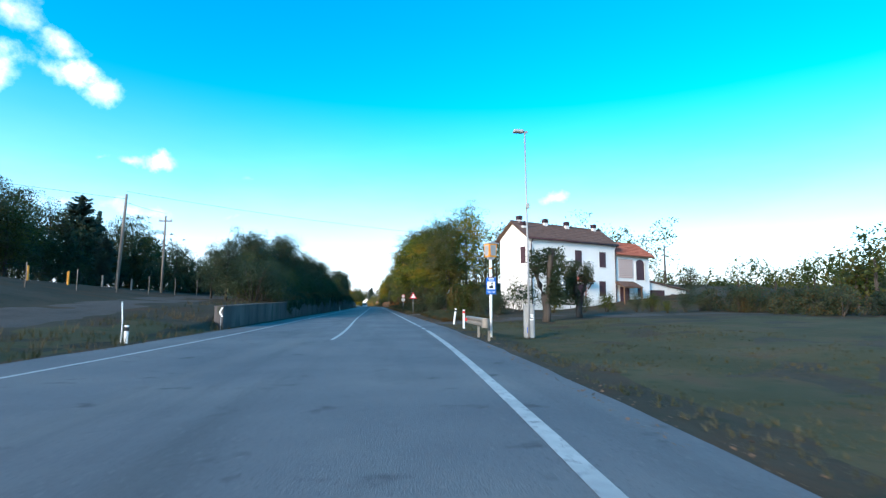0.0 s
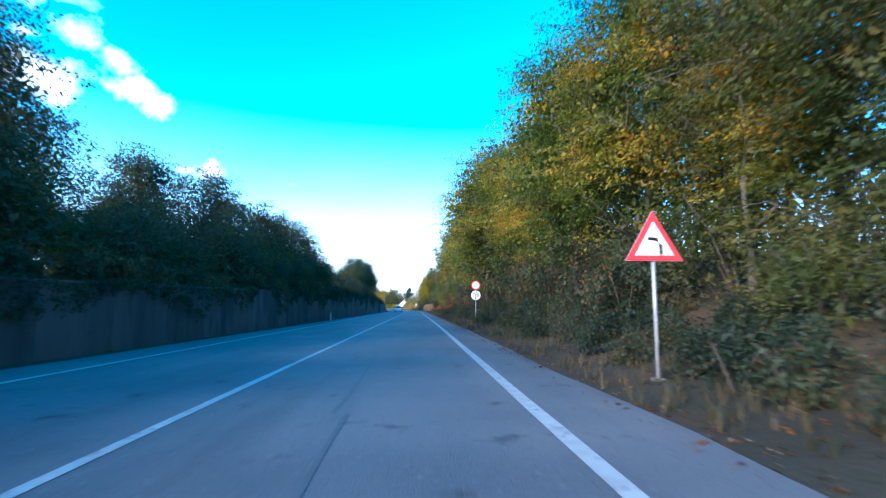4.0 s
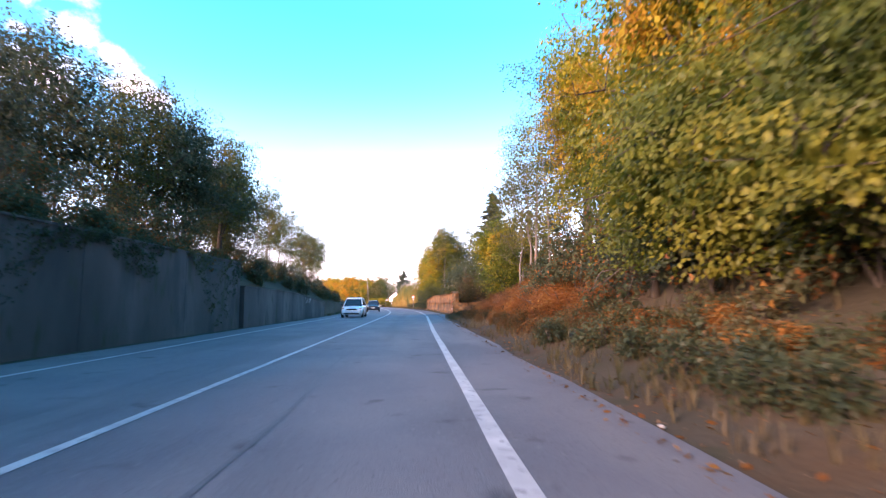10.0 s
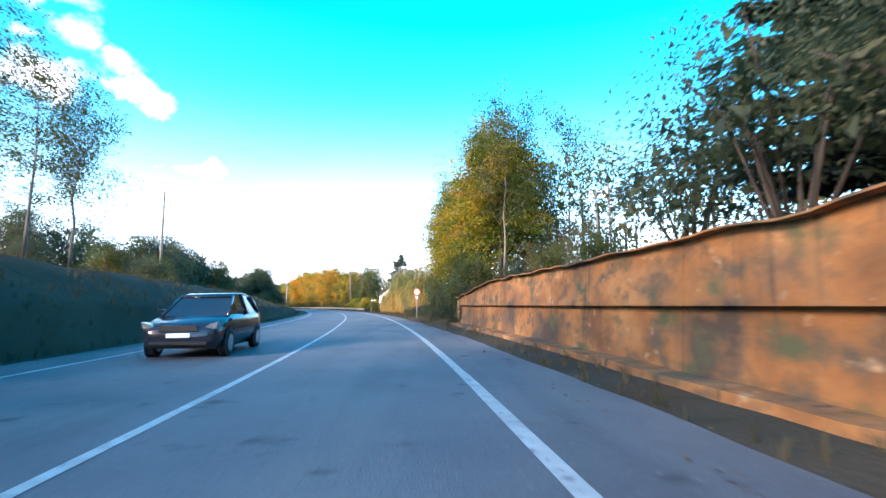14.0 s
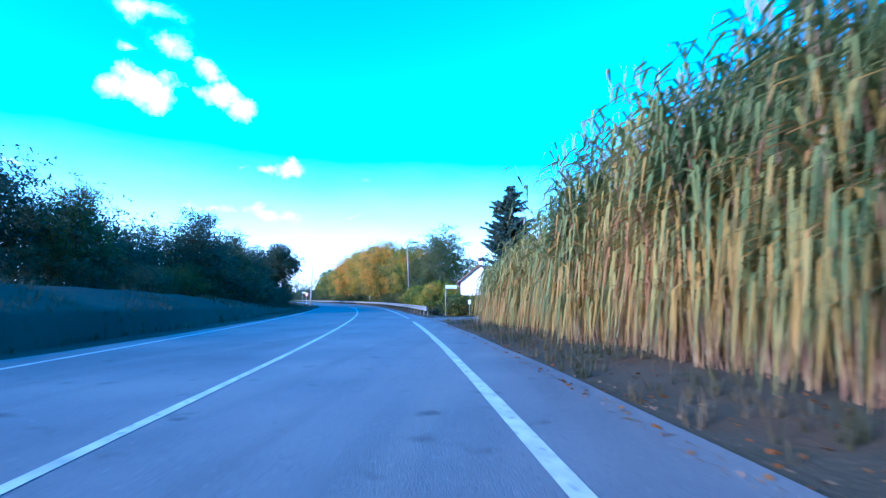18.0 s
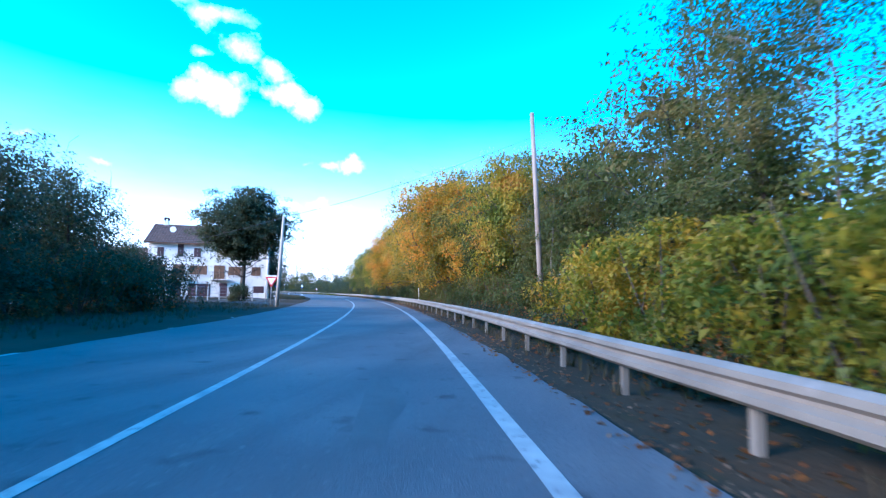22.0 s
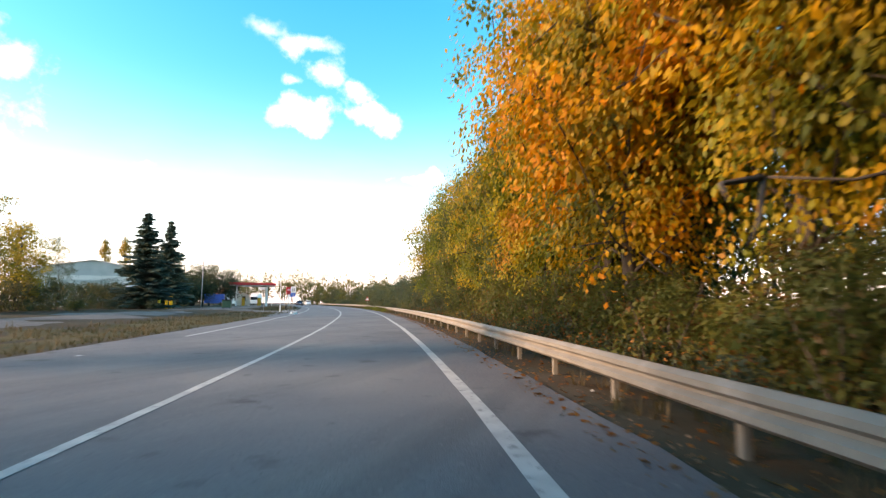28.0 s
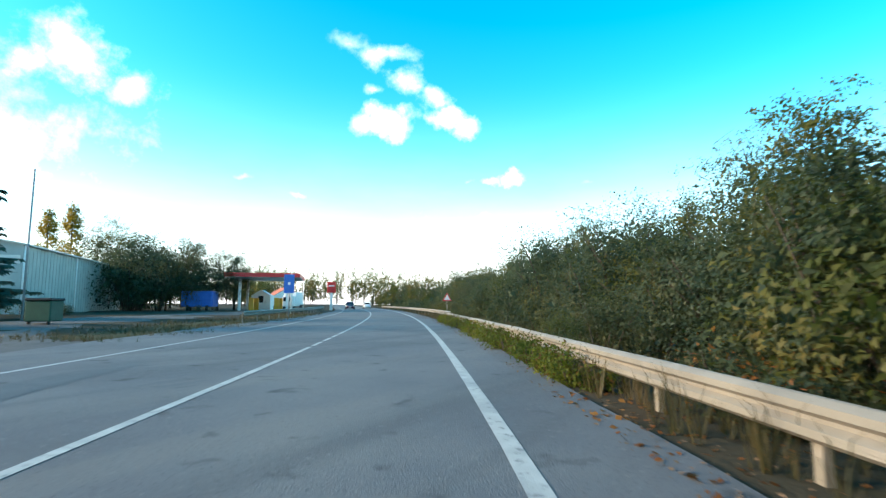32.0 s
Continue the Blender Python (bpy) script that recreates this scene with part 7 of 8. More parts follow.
for s, d, h, k in ((36, 46, 3.0, "bush_dark"), (40, 50, 4, "dark"), (46, 52, 5, "dark"), (52, 56, 5, "greenwood"), (34, 52, 3, "bush_rust"), (30, 54, 4.5, "dark"), (26, 50, 3.5, "bush_dark"), (22, 48, 4, "dark"), (18, 46, 3.4, "greenwood"), (14, 44, 3.6, "dark"), (28, 60, 5, "airy"), (40, 62, 6, "dark"), (10, 40, 3.5, "bush_dark"),
                   (58, 40, 4, "dark"), (64, 34, 6, "airy"), (70, 28, 6, "greenwood"), (60, 18, 8.6, "airy"), (61, 20, 8, "bare"), (66, 24, 7, "dark"), (74, 30, 8, "dark")):
    plant(k, s, d, h, group="trees behind the farmhouse")
e = empty("stone", stand(35.0, 9.4, size=0.4), "small reddish rounded stone by the drive", "stone", "stones by the drive")
bm = bmesh.new()
bmesh.ops.create_icosphere(bm, subdivisions=2, radius=0.28)
for vtx in bm.verts:
    vtx.co = Vector((vtx.co.x * 1.3, vtx.co.y, vtx.co.z * 0.6)) * (1 + 0.15 * noise.noise(vtx.co * 4))
part("boulder", bm, BRICK, e)
copy_thing(e, stand(36.0, 10.4, size=0.6))

thicket("orchard_thicket", "brown-green bushes and orchard scrub beyond the field", [(40, 48, 33, 42, 16, 1.8, 2.6), (30, 42, 31, 42, 22, 1.5, 2.3), (16, 32, 32, 45, 34, 1.2, 2.1)], 48, DARKLEAF, leaf=0.12, each=1300, mix=BROWNLEAF)

# ---- giant reeds ----
def reeds():
    rng = np.random.default_rng(9)
    v, f, ids = [], [], []

    def strip(points, widths, side, mat):
        b = len(v)
        for p, w in zip(points, widths):
            v.extend([p - side * w, p + side * w])
        for i in range(len(points) - 1):
            k = b + 2 * i
            f.extend([(k, k + 1, k + 3), (k, k + 3, k + 2)])
            ids.extend([mat, mat])
    for i in range(2100):
        s = 254.5 + 26.5 * rng.random()
        edge = 7.45 + 0.7 * noise.noise(Vector((s * 0.3, 2, 0))) + (0.6 if s < 258 else 0)
        d = edge + min(4.2, 1.2 + 0.62 * (s - 254.5)) * rng.random() ** 1.7
        h = (4.95 - 0.055 * abs(s - 264)) * (0.72 + 0.4 * rng.random()) * min(1, 0.55 + (s - 253.5) / 7) * (1.0 if s < 267 else max(0.6, 1.0 - 0.035 * (s - 267)))
        g0 = at(s, d, ground_height(s, d) - 0.05)
        lx, ly = rng.normal() * 0.10, rng.normal() * 0.10
        top = g0 + Vector((lx * h, ly * h, h))
        bend = Vector((rng.normal() * 0.12, rng.normal() * 0.12, 0))
        pts = [g0.lerp(top, u) + bend * (u * u) for u in (0, 0.35, 0.7, 1.0)]
        a = rng.random() * 6.28
        for q in (0, 1.57):
            strip(pts, [0.014, 0.013, 0.010, 0.004], Vector((math.cos(a + q), math.sin(a + q), 0)), 1)
        n = 22
        for k in range(n):
            u = 0.20 + 0.78 * (k + rng.random()) / n
            dry = u < 0.72 and rng.random() < 0.72 - 0.6 * u
            j = min(int(u * 3), 2)
            p = g0.lerp(top, u) + bend * (u * u)
            az = a + k * 2.6 + rng.normal() * 0.3
            out = Vector((math.cos(az), math.sin(az), 0))
            ln = (0.65 + 0.4 * rng.random()) * (1.0 if u < 0.85 else 0.75)
            sd = Vector((-out.y, out.x, 0.2)).normalized()
            strip([p, p + out * ln * 0.35 + Vector((0, 0, ln * 0.30)), p + out * ln * 0.75 + Vector((0, 0, ln * 0.15)), p + out * ln * 0.95 - Vector((0, 0, ln * ((0.2 if u > 0.6 else 0.7) + 0.4 * rng.random())))], [0.018, 0.03, 0.021, 0.002], sd, 3 if dry else 0)
        if rng.random() < 0.16 and h > 3.6:
            for k in range(16):
                az = rng.random() * 6.28
                o = Vector((math.cos(az) * 0.12, math.sin(az) * 0.12, 0.12 + 0.1 * rng.random()))
                p = top + bend + Vector((lx, ly, 0.03 * k))
                strip([p, p + o * 0.6, p + o * 1.25], [0.006, 0.016, 0.003], Vector((-math.sin(az), math.cos(az), 0)), 2)
    ob = mesh_arrays("reed_bed", np.array([tuple(x) for x in v]), np.array(f), [CANE, CANESTEM, PLUME, DRYCANE], ids=ids)
    tagged(ob, "tall bed of giant cane with yellowing leaves and pale plumes", "reeds", kind="stuff")


reeds()

# ---- lane corner by the second house ----
e = pole_sign(291.1, 6.75, "white street name sign on a thin post beside the lane", 2.15, 0.022, name="name_sign")
p = block("name_plate", (0.0, -0.04, 1.92), (0.78, -0.015, 2.14), WHITEPAINT, e)
for z, w in ((2.08, 0.5), (2.02, 0.62), (1.97, 0.4)):
    block("text_bar", (0.08, -0.046, z - 0.012), (0.08 + w, -0.04, z + 0.012), GREYPAINT, p)
thicket("corner_hedge", "golden yellow-green hedge at the corner of the lane", [(290.8, 294.0, 7.3, 9.4, 22, 1.05, 1.4), (293.0, 297.0, 7.4, 10.0, 16, 1.2, 1.6)], 12, OLIVE, leaf=0.13, each=900, mix=GOLDLEAF)
thicket("corner_weeds", "dark green weeds at the end of the corner hedge", [(290.4, 294.0, 9.2, 12.0, 18, 0.6, 1.0)], 13, DARKLEAF, leaf=0.1, each=700, mix=BROWNLEAF)
e = pole_sign(290.35, 8.3, "small pale notice nailed among hedge leaves", 1.1, 0.012)
block("notice", (-0.09, -0.04, 0.86), (0.09, -0.02, 1.14), WHITEPAINT, e)
triangle_sign(297.5, 15.6, 1.5, "give way triangle seen edge-on beside the lane", size=0.6, picto=False, turn=-78, point_up=False)
for s, d, h, k in ((297.5, 11.0, 2.2, "bush_rust"), (299.5, 13.0, 2.6, "bush_rust"), (286, 14, 2.4, "bush_dark"), (284, 18, 4.5, "dark"), (282, 22, 5, "dark"), (296, 19, 3.0, "bush_dark"), (300, 22, 4.5, "dark"), (293, 30, 5, "dark"), (305, 26, 6, "dark"), (285, 10.5, 1.6, "bush_green"), (297, 26, 4, "bush_dark"), (286, 28, 6, "walnut"), (290, 44, 6, "dark"), (296, 48, 6, "dark"), (282, 46, 6, "dark")):
    plant(k, s, d, h, group="trees by the lane")


def small_house():
    m = stand(305.0, 14.7, -0.3, turn=-38)
    h = empty("small_house", m, "white rendered house with a red-brown tiled roof behind the hedge", "house")
    W, D, E, R = 4.4, 8.0, 3.3, 4.9
    bm = bmesh.new()
    prism(bm, [(-W, -0.5), (0, -0.5), (0, E), (-W / 2, R), (-W, E)], 0, D)
    part("wall", bm, WHITEWALL, h)
    roof = new("roof")
    roof.parent = h
    for x0, x1 in ((-W - 0.4, -W / 2), (0.4, -W / 2)):
        v, f = [], []
        zl = E - 0.4 * (R - E) / (W / 2)
        cols, rows = 26, 8
        for r in range(rows):
            for c in range(cols):
                y0, y1 = -0.35 + (D + 0.7) * c / cols, -0.35 + (D + 0.7) * (c + 0.97) / cols
                for u, lift in ((r / rows, 0.09 + 0.012 * random.random()), ((r + 1.1) / rows, 0.04)):
                    x, z = x0 + (x1 - x0) * u, zl + (R - zl) * u + lift
                    v.extend([(x, y0, z), (x, (y0 + y1) / 2, z + 0.04), (x, y1, z)])
                b = len(v) - 6
                f.extend([(b, b + 1, b + 4, b + 3), (b + 1, b + 2, b + 5, b + 4)])
        finish("roof_slope", v, f, ROOF, roof)
        bm = bmesh.new()
        prism(bm, [(x0, zl - 0.06), (x0, zl + 0.06), (x1, R + 0.08), (x1, R - 0.04)], -0.35, D + 0.35)
        part("roof_board", bm, WOOD, roof)
    chimney(h, -W / 2 - 0.1, 0.6, R - 0.1, 0.9, 0.5)
    chimney(h, -W / 2 + 0.6, 3.8, R - 0.4, 0.9, 0.45)
    window(h, 2.4, 1.0, 0.9, 1.2, 0.0, face=1, axis="y")
    window(h, 5.4, 1.0, 0.9, 1.2, 0.0, face=1, axis="y")
    bm = bmesh.new()
    drum(bm, 0.14, -0.03, 0.01, -W / 2 + 0.5, 3.1, 16)
    part("vent", bm, GREYPAINT, h)


small_house()


def manor():
    m = stand(377.5, -24.0, 0.2, turn=3, size=1.07)
    h = empty("manor_farmhouse", m, "large three-storey cream farmhouse with brown shutters and balconies", "house")
    L, D, E, R = 13.2, 7.5, 6.4, 8.6
    gable_block(h, 0, L, 0, D, -0.5, E, R, CREAMWALL)
    roof = new("roof")
    roof.parent = h
    for y0, y1 in ((-0.5, D / 2), (D + 0.5, D / 2)):
        tiled_slope("roof_slope", roof, -0.4, L + 0.4, y0, E - 0.25, y1, R + 0.1, ROOF)
        bm = bmesh.new()
        prism(bm, [(y0, E - 0.36), (y0, E - 0.26), (y1, R + 0.09), (y1, R - 0.02)], -0.4, L + 0.4, axis="x")
        part("roof_board", bm, WOOD, roof)
    chimney(h, 0.9, D / 2, R, 1.0, 0.5)
    bm = bmesh.new()
    drum(bm, 0.35, 1.2, 1.25, 2.2, E + 1.5, 20)
    part("satellite_dish", bm, WHITEPAINT, h)
    for x, w in ((1.3, 0.7), (3.4, 0.65), (5.2, 0.75), (9.4, 0.7), (11.6, 0.7)):
        window(h, x, 4.6, w, 1.05 if w > 0.66 else 1.5, 0, slats=0)
    for x, w in ((1.2, 1.3), (5.4, 1.9), (9.4, 1.4), (11.8, 1.0)):
        window(h, x, 2.55, w, 1.05, 0, mat=WOOD, slats=0)
    for x in (3.3, 7.7):
        window(h, x, 2.1, 1.2, 1.6, 0, mat=WOOD, sill=False, slats=0)
        b = new("balcony")
        b.parent = h
        block("slab", (x - 1.0, -0.8, 1.95), (x + 1.0, 0, 2.07), CREAMWALL, b)
        bm = bmesh.new()
        for i in range(12):
            xx = x - 0.97 + 1.94 * i / 11
            box(bm, (xx - 0.012, -0.78, 2.07), (xx + 0.012, -0.756, 2.85))
        box(bm, (x - 1.0, -0.79, 2.85), (x + 1.0, -0.745, 2.9))
        part("railing", bm, BLACKPAINT, b)
    for x, w, hh in ((1.2, 1.4, 1.6), (3.2, 0.9, 1.7), (8.2, 0.9, 1.6), (5.6, 2.4, 1.5), (10.4, 1.2, 0.8), (12.2, 1.2, 0.8)):
        block("ground_opening", (x - w / 2, -0.03, 0.0 if hh > 1 else 0.5), (x + w / 2, 0.03, hh if hh > 1 else 1.3), SHUTTER, h, "dark timber door or window")
    tube("downpipe", [(L - 0.1, -0.1, E - 0.3), (L - 0.1, -0.1, 0)], 0.06, WHITEPAINT, h)
    gable_block(h, -5.5, 0, 0.4, D - 0.5, -0.5, 4.0, 5.6, CREAMWALL)
    tiled_slope("wing_slope", h, -5.8, 0, 0.0, 3.85, D / 2, 5.7, ROOF)
    window(h, -2.2, 2.3, 1.2, 1.1, 0.4, mat=WOOD, slats=0)
    # low dark barn before it
    m2 = stand(359.5, -25.5, 0.1, turn=8)
    b = empty("barn", m2, "long low dark open barn with a shallow tiled roof", "barn")
    bm = bmesh.new()
    box(bm, (-6, 3.6, -0.3), (5.2, 3.8, 3.3))
    box(bm, (-6, 0, -0.3), (-5.8, 3.8, 3.2))
    part("back_wall", bm, WOOD, b)
    for x in (-5.8, -2.2, 1.5, 5.0):
        block("post", (x - 0.14, -0.1, -0.3), (x + 0.14, 0.18, 3.0), WOOD, b)
    tiled_slope("roof_slope", b, -6.6, 5.8, -0.9, 2.85, 3.0, 4.1, ROOF)
    bm = bmesh.new()
    prism(bm, [(-0.9, 2.72), (-0.9, 2.84), (3.0, 4.08), (4.4, 3.4), (4.4, 3.3), (3.0, 3.96)], -6.6, 5.8, axis="x")
    part("roof_board", bm, WOOD, b)


manor()
plant("linden", 394.5, -12.6, 11.2, 0.62, group="shade trees by the farmhouse")
plant("linden", 367.6, -11.3, 13.2, 1.25, group="shade trees by the farmhouse")
plant("dark", 381, -9.8, 8.2, 1.0, group="shade trees by the farmhouse")
plant("dark", 384, -11.0, 7.0, 1.0, group="shade trees by the farmhouse")
# yard fence and gate
fe = empty("yard_fence", Matrix(), "old iron gate and wire fence before the farmhouse yard", "fence")
for i in range(13):
    s, d = 357.5 + i * 0.25, -20.5 + i * 0.95
    p = block("post", (-0.05, -0.05, -0.2), (0.05, 0.05, 1.35), GREYPAINT, fe)
    p.matrix_local = stand(s, d)
for hh in (0.3, 0.6, 0.9, 1.2):
    tube("fence_wire", [at(357.5 + i * 0.25, -20.5 + i * 0.95, 0.15 + hh) for i in range(13)], 0.012, POLEGREY, fe, sides=4)
hedge(355.6, 358.5, -9.5, 1.4, 1.5, DARKLEAF, "dark clipped hedge block at the yard gate", 31)
triangle_sign(348.6, -5.6, 2.3, "give way sign with its point down at the yard", picto=False, point_up=False)
e = pole_sign(350.4, -6.3, "white direction plate on a thin post at the yard", 2.35, 0.022, name="name_sign")
p = block("name_plate", (0.0, -0.04, 2.1), (0.8, -0.015, 2.33), WHITEPAINT, e)
block("text_bar", (0.12, -0.046, 2.19), (0.66, -0.04, 2.23), GREYPAINT, p)
triangle_sign(311.4, -11.0, 2.6, "grey back of a triangular sign among bushes", picto=False, turn=180)
delineator(350.8, -5.4, lean=-20, h=0.8)

# faded white strokes on the low wall
rnd = random.Random(8)
for i in range(9):
    s = 184.2 + 0.26 * i + rnd.uniform(-0.05, 0.05)
    z, tall = 1.25 + rnd.uniform(-0.12, 0.2), rnd.uniform(0.16, 0.36)
    v, f = [], []
    for u, w in ((0, 0.012), (0.35, 0.03), (0.7, 0.045), (1, 0.02)):
        for y in (-w, w):
            for dd in (-5.596, -5.588):
                v.append(at(s + 0.55 * tall * u + y, dd, z + tall * u))
    for k in range(3):
        b = 4 * k
        f += [(b, b + 4, b + 6, b + 2), (b + 1, b + 3, b + 7, b + 5), (b, b + 1, b + 5, b + 4), (b + 2, b + 6, b + 7, b + 3)]
    f += [(0, 2, 3, 1), (12, 13, 15, 14)]
    tagged(finish("paint_stroke", v, f, PAINT), "faded slanting white paint stroke on the low wall", "scribble", "scribbles on the wall")
# ---- cars ----
def loft(sections, name, mat, parent, label="", smooth=True):
    """A closed skin through cross sections, each a list of points."""
    v, f = [], []
    w = len(sections[0])
    for sec in sections:
        v += sec
    for i in range(len(sections) - 1):
        for j in range(w):
            f.append((i * w + j, i * w + (j + 1) % w, (i + 1) * w + (j + 1) % w, (i + 1) * w + j))
    f += [tuple(reversed(range(w))), tuple((len(sections) - 1) * w + j for j in range(w))]
    return finish(name, v, f, mat, parent, label, smooth)


def car(s, d, turn, paint, label, tall=1.0, length=1.0, rear_view=False, z=0.0):
    """A parked hatchback; its nose points to local -y."""
    e = empty("car", stand(s, d, z, turn), label, "car", "cars on the road")
    k = length

    def sec(y, w, z0, z1):
        return [(-w * 0.92, y * k, z0), (-w, y * k, z0 + (z1 - z0) * 0.35), (-w * 0.985, y * k, z0 + (z1 - z0) * 0.75), (-w * 0.90, y * k, z1), (0, y * k, z1 + 0.025),
                (w * 0.90, y * k, z1), (w * 0.985, y * k, z0 + (z1 - z0) * 0.75), (w, y * k, z0 + (z1 - z0) * 0.35), (w * 0.92, y * k, z0)]
    body = loft([sec(*q) for q in ((-2.02, 0.62, 0.34, 0.60), (-1.95, 0.76, 0.25, 0.70), (-1.75, 0.83, 0.21, 0.78), (-1.35, 0.86, 0.20, 0.86), (-0.85, 0.865, 0.20, 0.94), (0.3, 0.87, 0.20, 0.97), (1.3, 0.87, 0.20, 1.0), (1.75, 0.85, 0.22, 1.0), (1.95, 0.80, 0.28, 0.94), (2.02, 0.70, 0.36, 0.82))], "body", paint, e)

    def top(y, w0, z0, w1, z1):
        return [(-w0, y * k, z0), (-w1, y * k, z1 * tall), (w1, y * k, z1 * tall), (w0, y * k, z0)]
    cabin = [top(*q) for q in ((-1.05, 0.74, 0.90, 0.72, 0.92 / tall), (-0.25, 0.79, 0.92, 0.60, 1.40), (0.55, 0.80, 0.95, 0.62, 1.47), (1.35, 0.79, 0.97, 0.58, 1.40), (1.86, 0.72, 0.95, 0.62, 1.0 / tall))]
    loft(cabin, "glazing", GLASS, e, "dark reflecting car glass", smooth=False)
    roof = [[(-w, y * k, zz * tall - 0.02), (-w * 0.96, y * k, zz * tall + 0.022), (w * 0.96, y * k, zz * tall + 0.022), (w, y * k, zz * tall - 0.02)] for y, w, zz in ((-0.32, 0.61, 1.385), (0.1, 0.625, 1.45), (0.55, 0.63, 1.475), (1.0, 0.62, 1.45), (1.42, 0.60, 1.395))]
    loft(roof, "roof_panel", paint, e)
    for sx in (-1, 1):
        tube("front_pillar", [(sx * 0.755, -1.05 * k, 0.93), (sx * 0.61, -0.25 * k, 1.40 * tall)], 0.035, paint, e, sides=6)
        tube("middle_pillar", [(sx * 0.805, 0.35 * k, 0.95), (sx * 0.635, 0.4 * k, 1.45 * tall)], 0.032, BLACKPAINT, e, sides=6)
        tube("rear_pillar", [(sx * 0.75, 1.75 * k, 0.98), (sx * 0.60, 1.35 * k, 1.40 * tall)], 0.06, paint, e, sides=6)
        bm = bmesh.new()
        box(bm, (min(sx * 0.86, sx * 1.0), -0.72 * k, 0.95), (max(sx * 0.86, sx * 1.0), -0.60 * k, 1.08), 0.02)
        part("mirror", bm, BLACKPAINT if paint is CARWHITE else paint, e)
        bm = bmesh.new()
        prism(bm, [(sx * 0.45, 0.60), (sx * 0.78, 0.66), (sx * 0.80, 0.80), (sx * 0.62, 0.76)], -1.97 * k, -1.72 * k)
        part("headlight", bm, CHROME, e, "clear headlight")
        bm = bmesh.new()
        prism(bm, [(sx * 0.58, 0.66), (sx * 0.80, 0.66), (sx * 0.80, 0.96), (sx * 0.62, 0.96)], 1.80 * k, 2.005 * k)
        part("tail_light", bm, TAILRED, e, "red tail light")
        for y in (-1.28, 1.28):
            wl_ = new("wheel")
            wl_.parent = e
            wl_.matrix_local = Matrix.Translation((sx * 0.79, y * k, 0.305)) @ Matrix.Rotation(radians(90), 4, "Z")
            bm = bmesh.new()
            drum(bm, 0.305, -0.10, 0.10, n=24)
            bmesh.ops.bevel(bm, geom=[ed for ed in bm.edges if abs(ed.verts[0].co.y - ed.verts[1].co.y) < 1e-5], offset=0.025, segments=1, affect="EDGES")
            part("tyre", bm, RUBBER, wl_)
            bm = bmesh.new()
            drum(bm, 0.20, -0.108, 0.108, n=20)
            part("rim", bm, CHROME, wl_)
            v, f = [], []
            tube_data([Vector((0.0, 0.0, 0.0)), Vector((0.0, 0.0, 0.01))], [0.36, 0.36], 20, v, f)
            arch = finish("wheel_arch", [(q[0], q[1], q[2]) for q in v], f, BLACKPAINT, e)
            arch.matrix_local = Matrix.Translation((sx * 0.862, y * k, 0.31)) @ Matrix.Rotation(radians(90 * sx), 4, "Y")
    bm = bmesh.new()
    prism(bm, [(-0.42, 0.60), (0.42, 0.60), (0.36, 0.72), (-0.36, 0.72)], -2.045 * k, -1.9 * k)
    part("grille", bm, BLACKPAINT, e)
    for y0, y1 in ((-2.03, -1.9), (1.9, 2.03)):
        block("bumper_insert", (-0.62, y0 * k, 0.28), (0.62, y1 * k, 0.40), BLACKPAINT, e, bevel=0.03)
    for y in (-2.055, 2.03):
        block("plate", (-0.25, (y - 0.01) * k, 0.46), (0.25, (y + 0.015) * k, 0.56), WHITEPAINT, e)
    return e


car(187.1, -2.15, 0, CARWHITE, "white compact people carrier standing in the oncoming lane", tall=1.08, length=1.0)
car(214.8, -1.95, 0, CARDARK, "dark blue hatchback standing in the oncoming lane")
car(541, -2.3, 0, CARPLUM, "plum coloured hatchback standing in the oncoming lane")
car(560, 2.3, 180, CARWHITE, "white hatchback ahead on the road, seen from behind")
car(362.5, -19.0, 200, CARWHITE, "small pale car parked in the farmhouse yard", z=0.2)

# ---- crossroads and filling station ahead ----
spruce(459, -24.2, 12.4, 1.5, variant=2)
spruce(471, -24.4, 13.2, 1.4, variant=1)
for s, d, h, k in ((440, -29, 8.5, "gold"), (446, -32, 9, "airy"), (432, -28, 10, "gold"), (452, -31, 8, "airy"), (425, -30, 11, "gold"), (462, -29, 4, "bush_dark"), (455, -22, 1.2, "bush_dark"), (448, -24, 1.3, "bush_dark"), (440, -24, 1.2, "bush_green"), (466, -22.5, 1.2, "bush_dark"), (414, -30, 7, "dark"), (405, -34, 8, "dark"), (396, -28, 6, "greenwood"), (388, -30, 7, "dark"),
                   (512, -31, 5.5, "bush_dark"), (515, -28, 4.5, "greenwood"), (520, -33, 6.5, "dark"), (526, -36, 7.0, "dark"), (532, -34, 6.0, "dark"), (538, -38, 7, "dark"), (545, -36, 6, "dark"), (552, -40, 7, "dark"), (560, -38, 7, "greenwood"), (509, -27, 3.5, "bush_dark"), (512, -24, 5.6, "dark"), (514, -21, 5.0, "dark"), (519, -26, 6.0, "dark"), (520, -20, 5.2, "dark"), (508, -30, 4.6, "bush_dark"), (516, -38, 6.6, "dark"), (516, -36, 7.5, "airy"), (536, -30, 3.0, "bush_dark"), (524, -24, 1.6, "bush_dark"), (505, -21, 1.0, "bush_dark"), (476, -23, 1.1, "bush_dark"), (482, -24, 1.2, "bush_dark")):
    plant(k, s, d, h * (1.75 if s > 500 and h > 3 else 1.0), group="trees by the crossroads")
spruce(530, -39, 8.0, 1.1)
spruce(545, -45, 9.0, 1.1, variant=1)
for s, d, h in ((519.4, -42.5, 15.2), (522.6, -47.1, 15.0)):
    poplar(s, d, h)


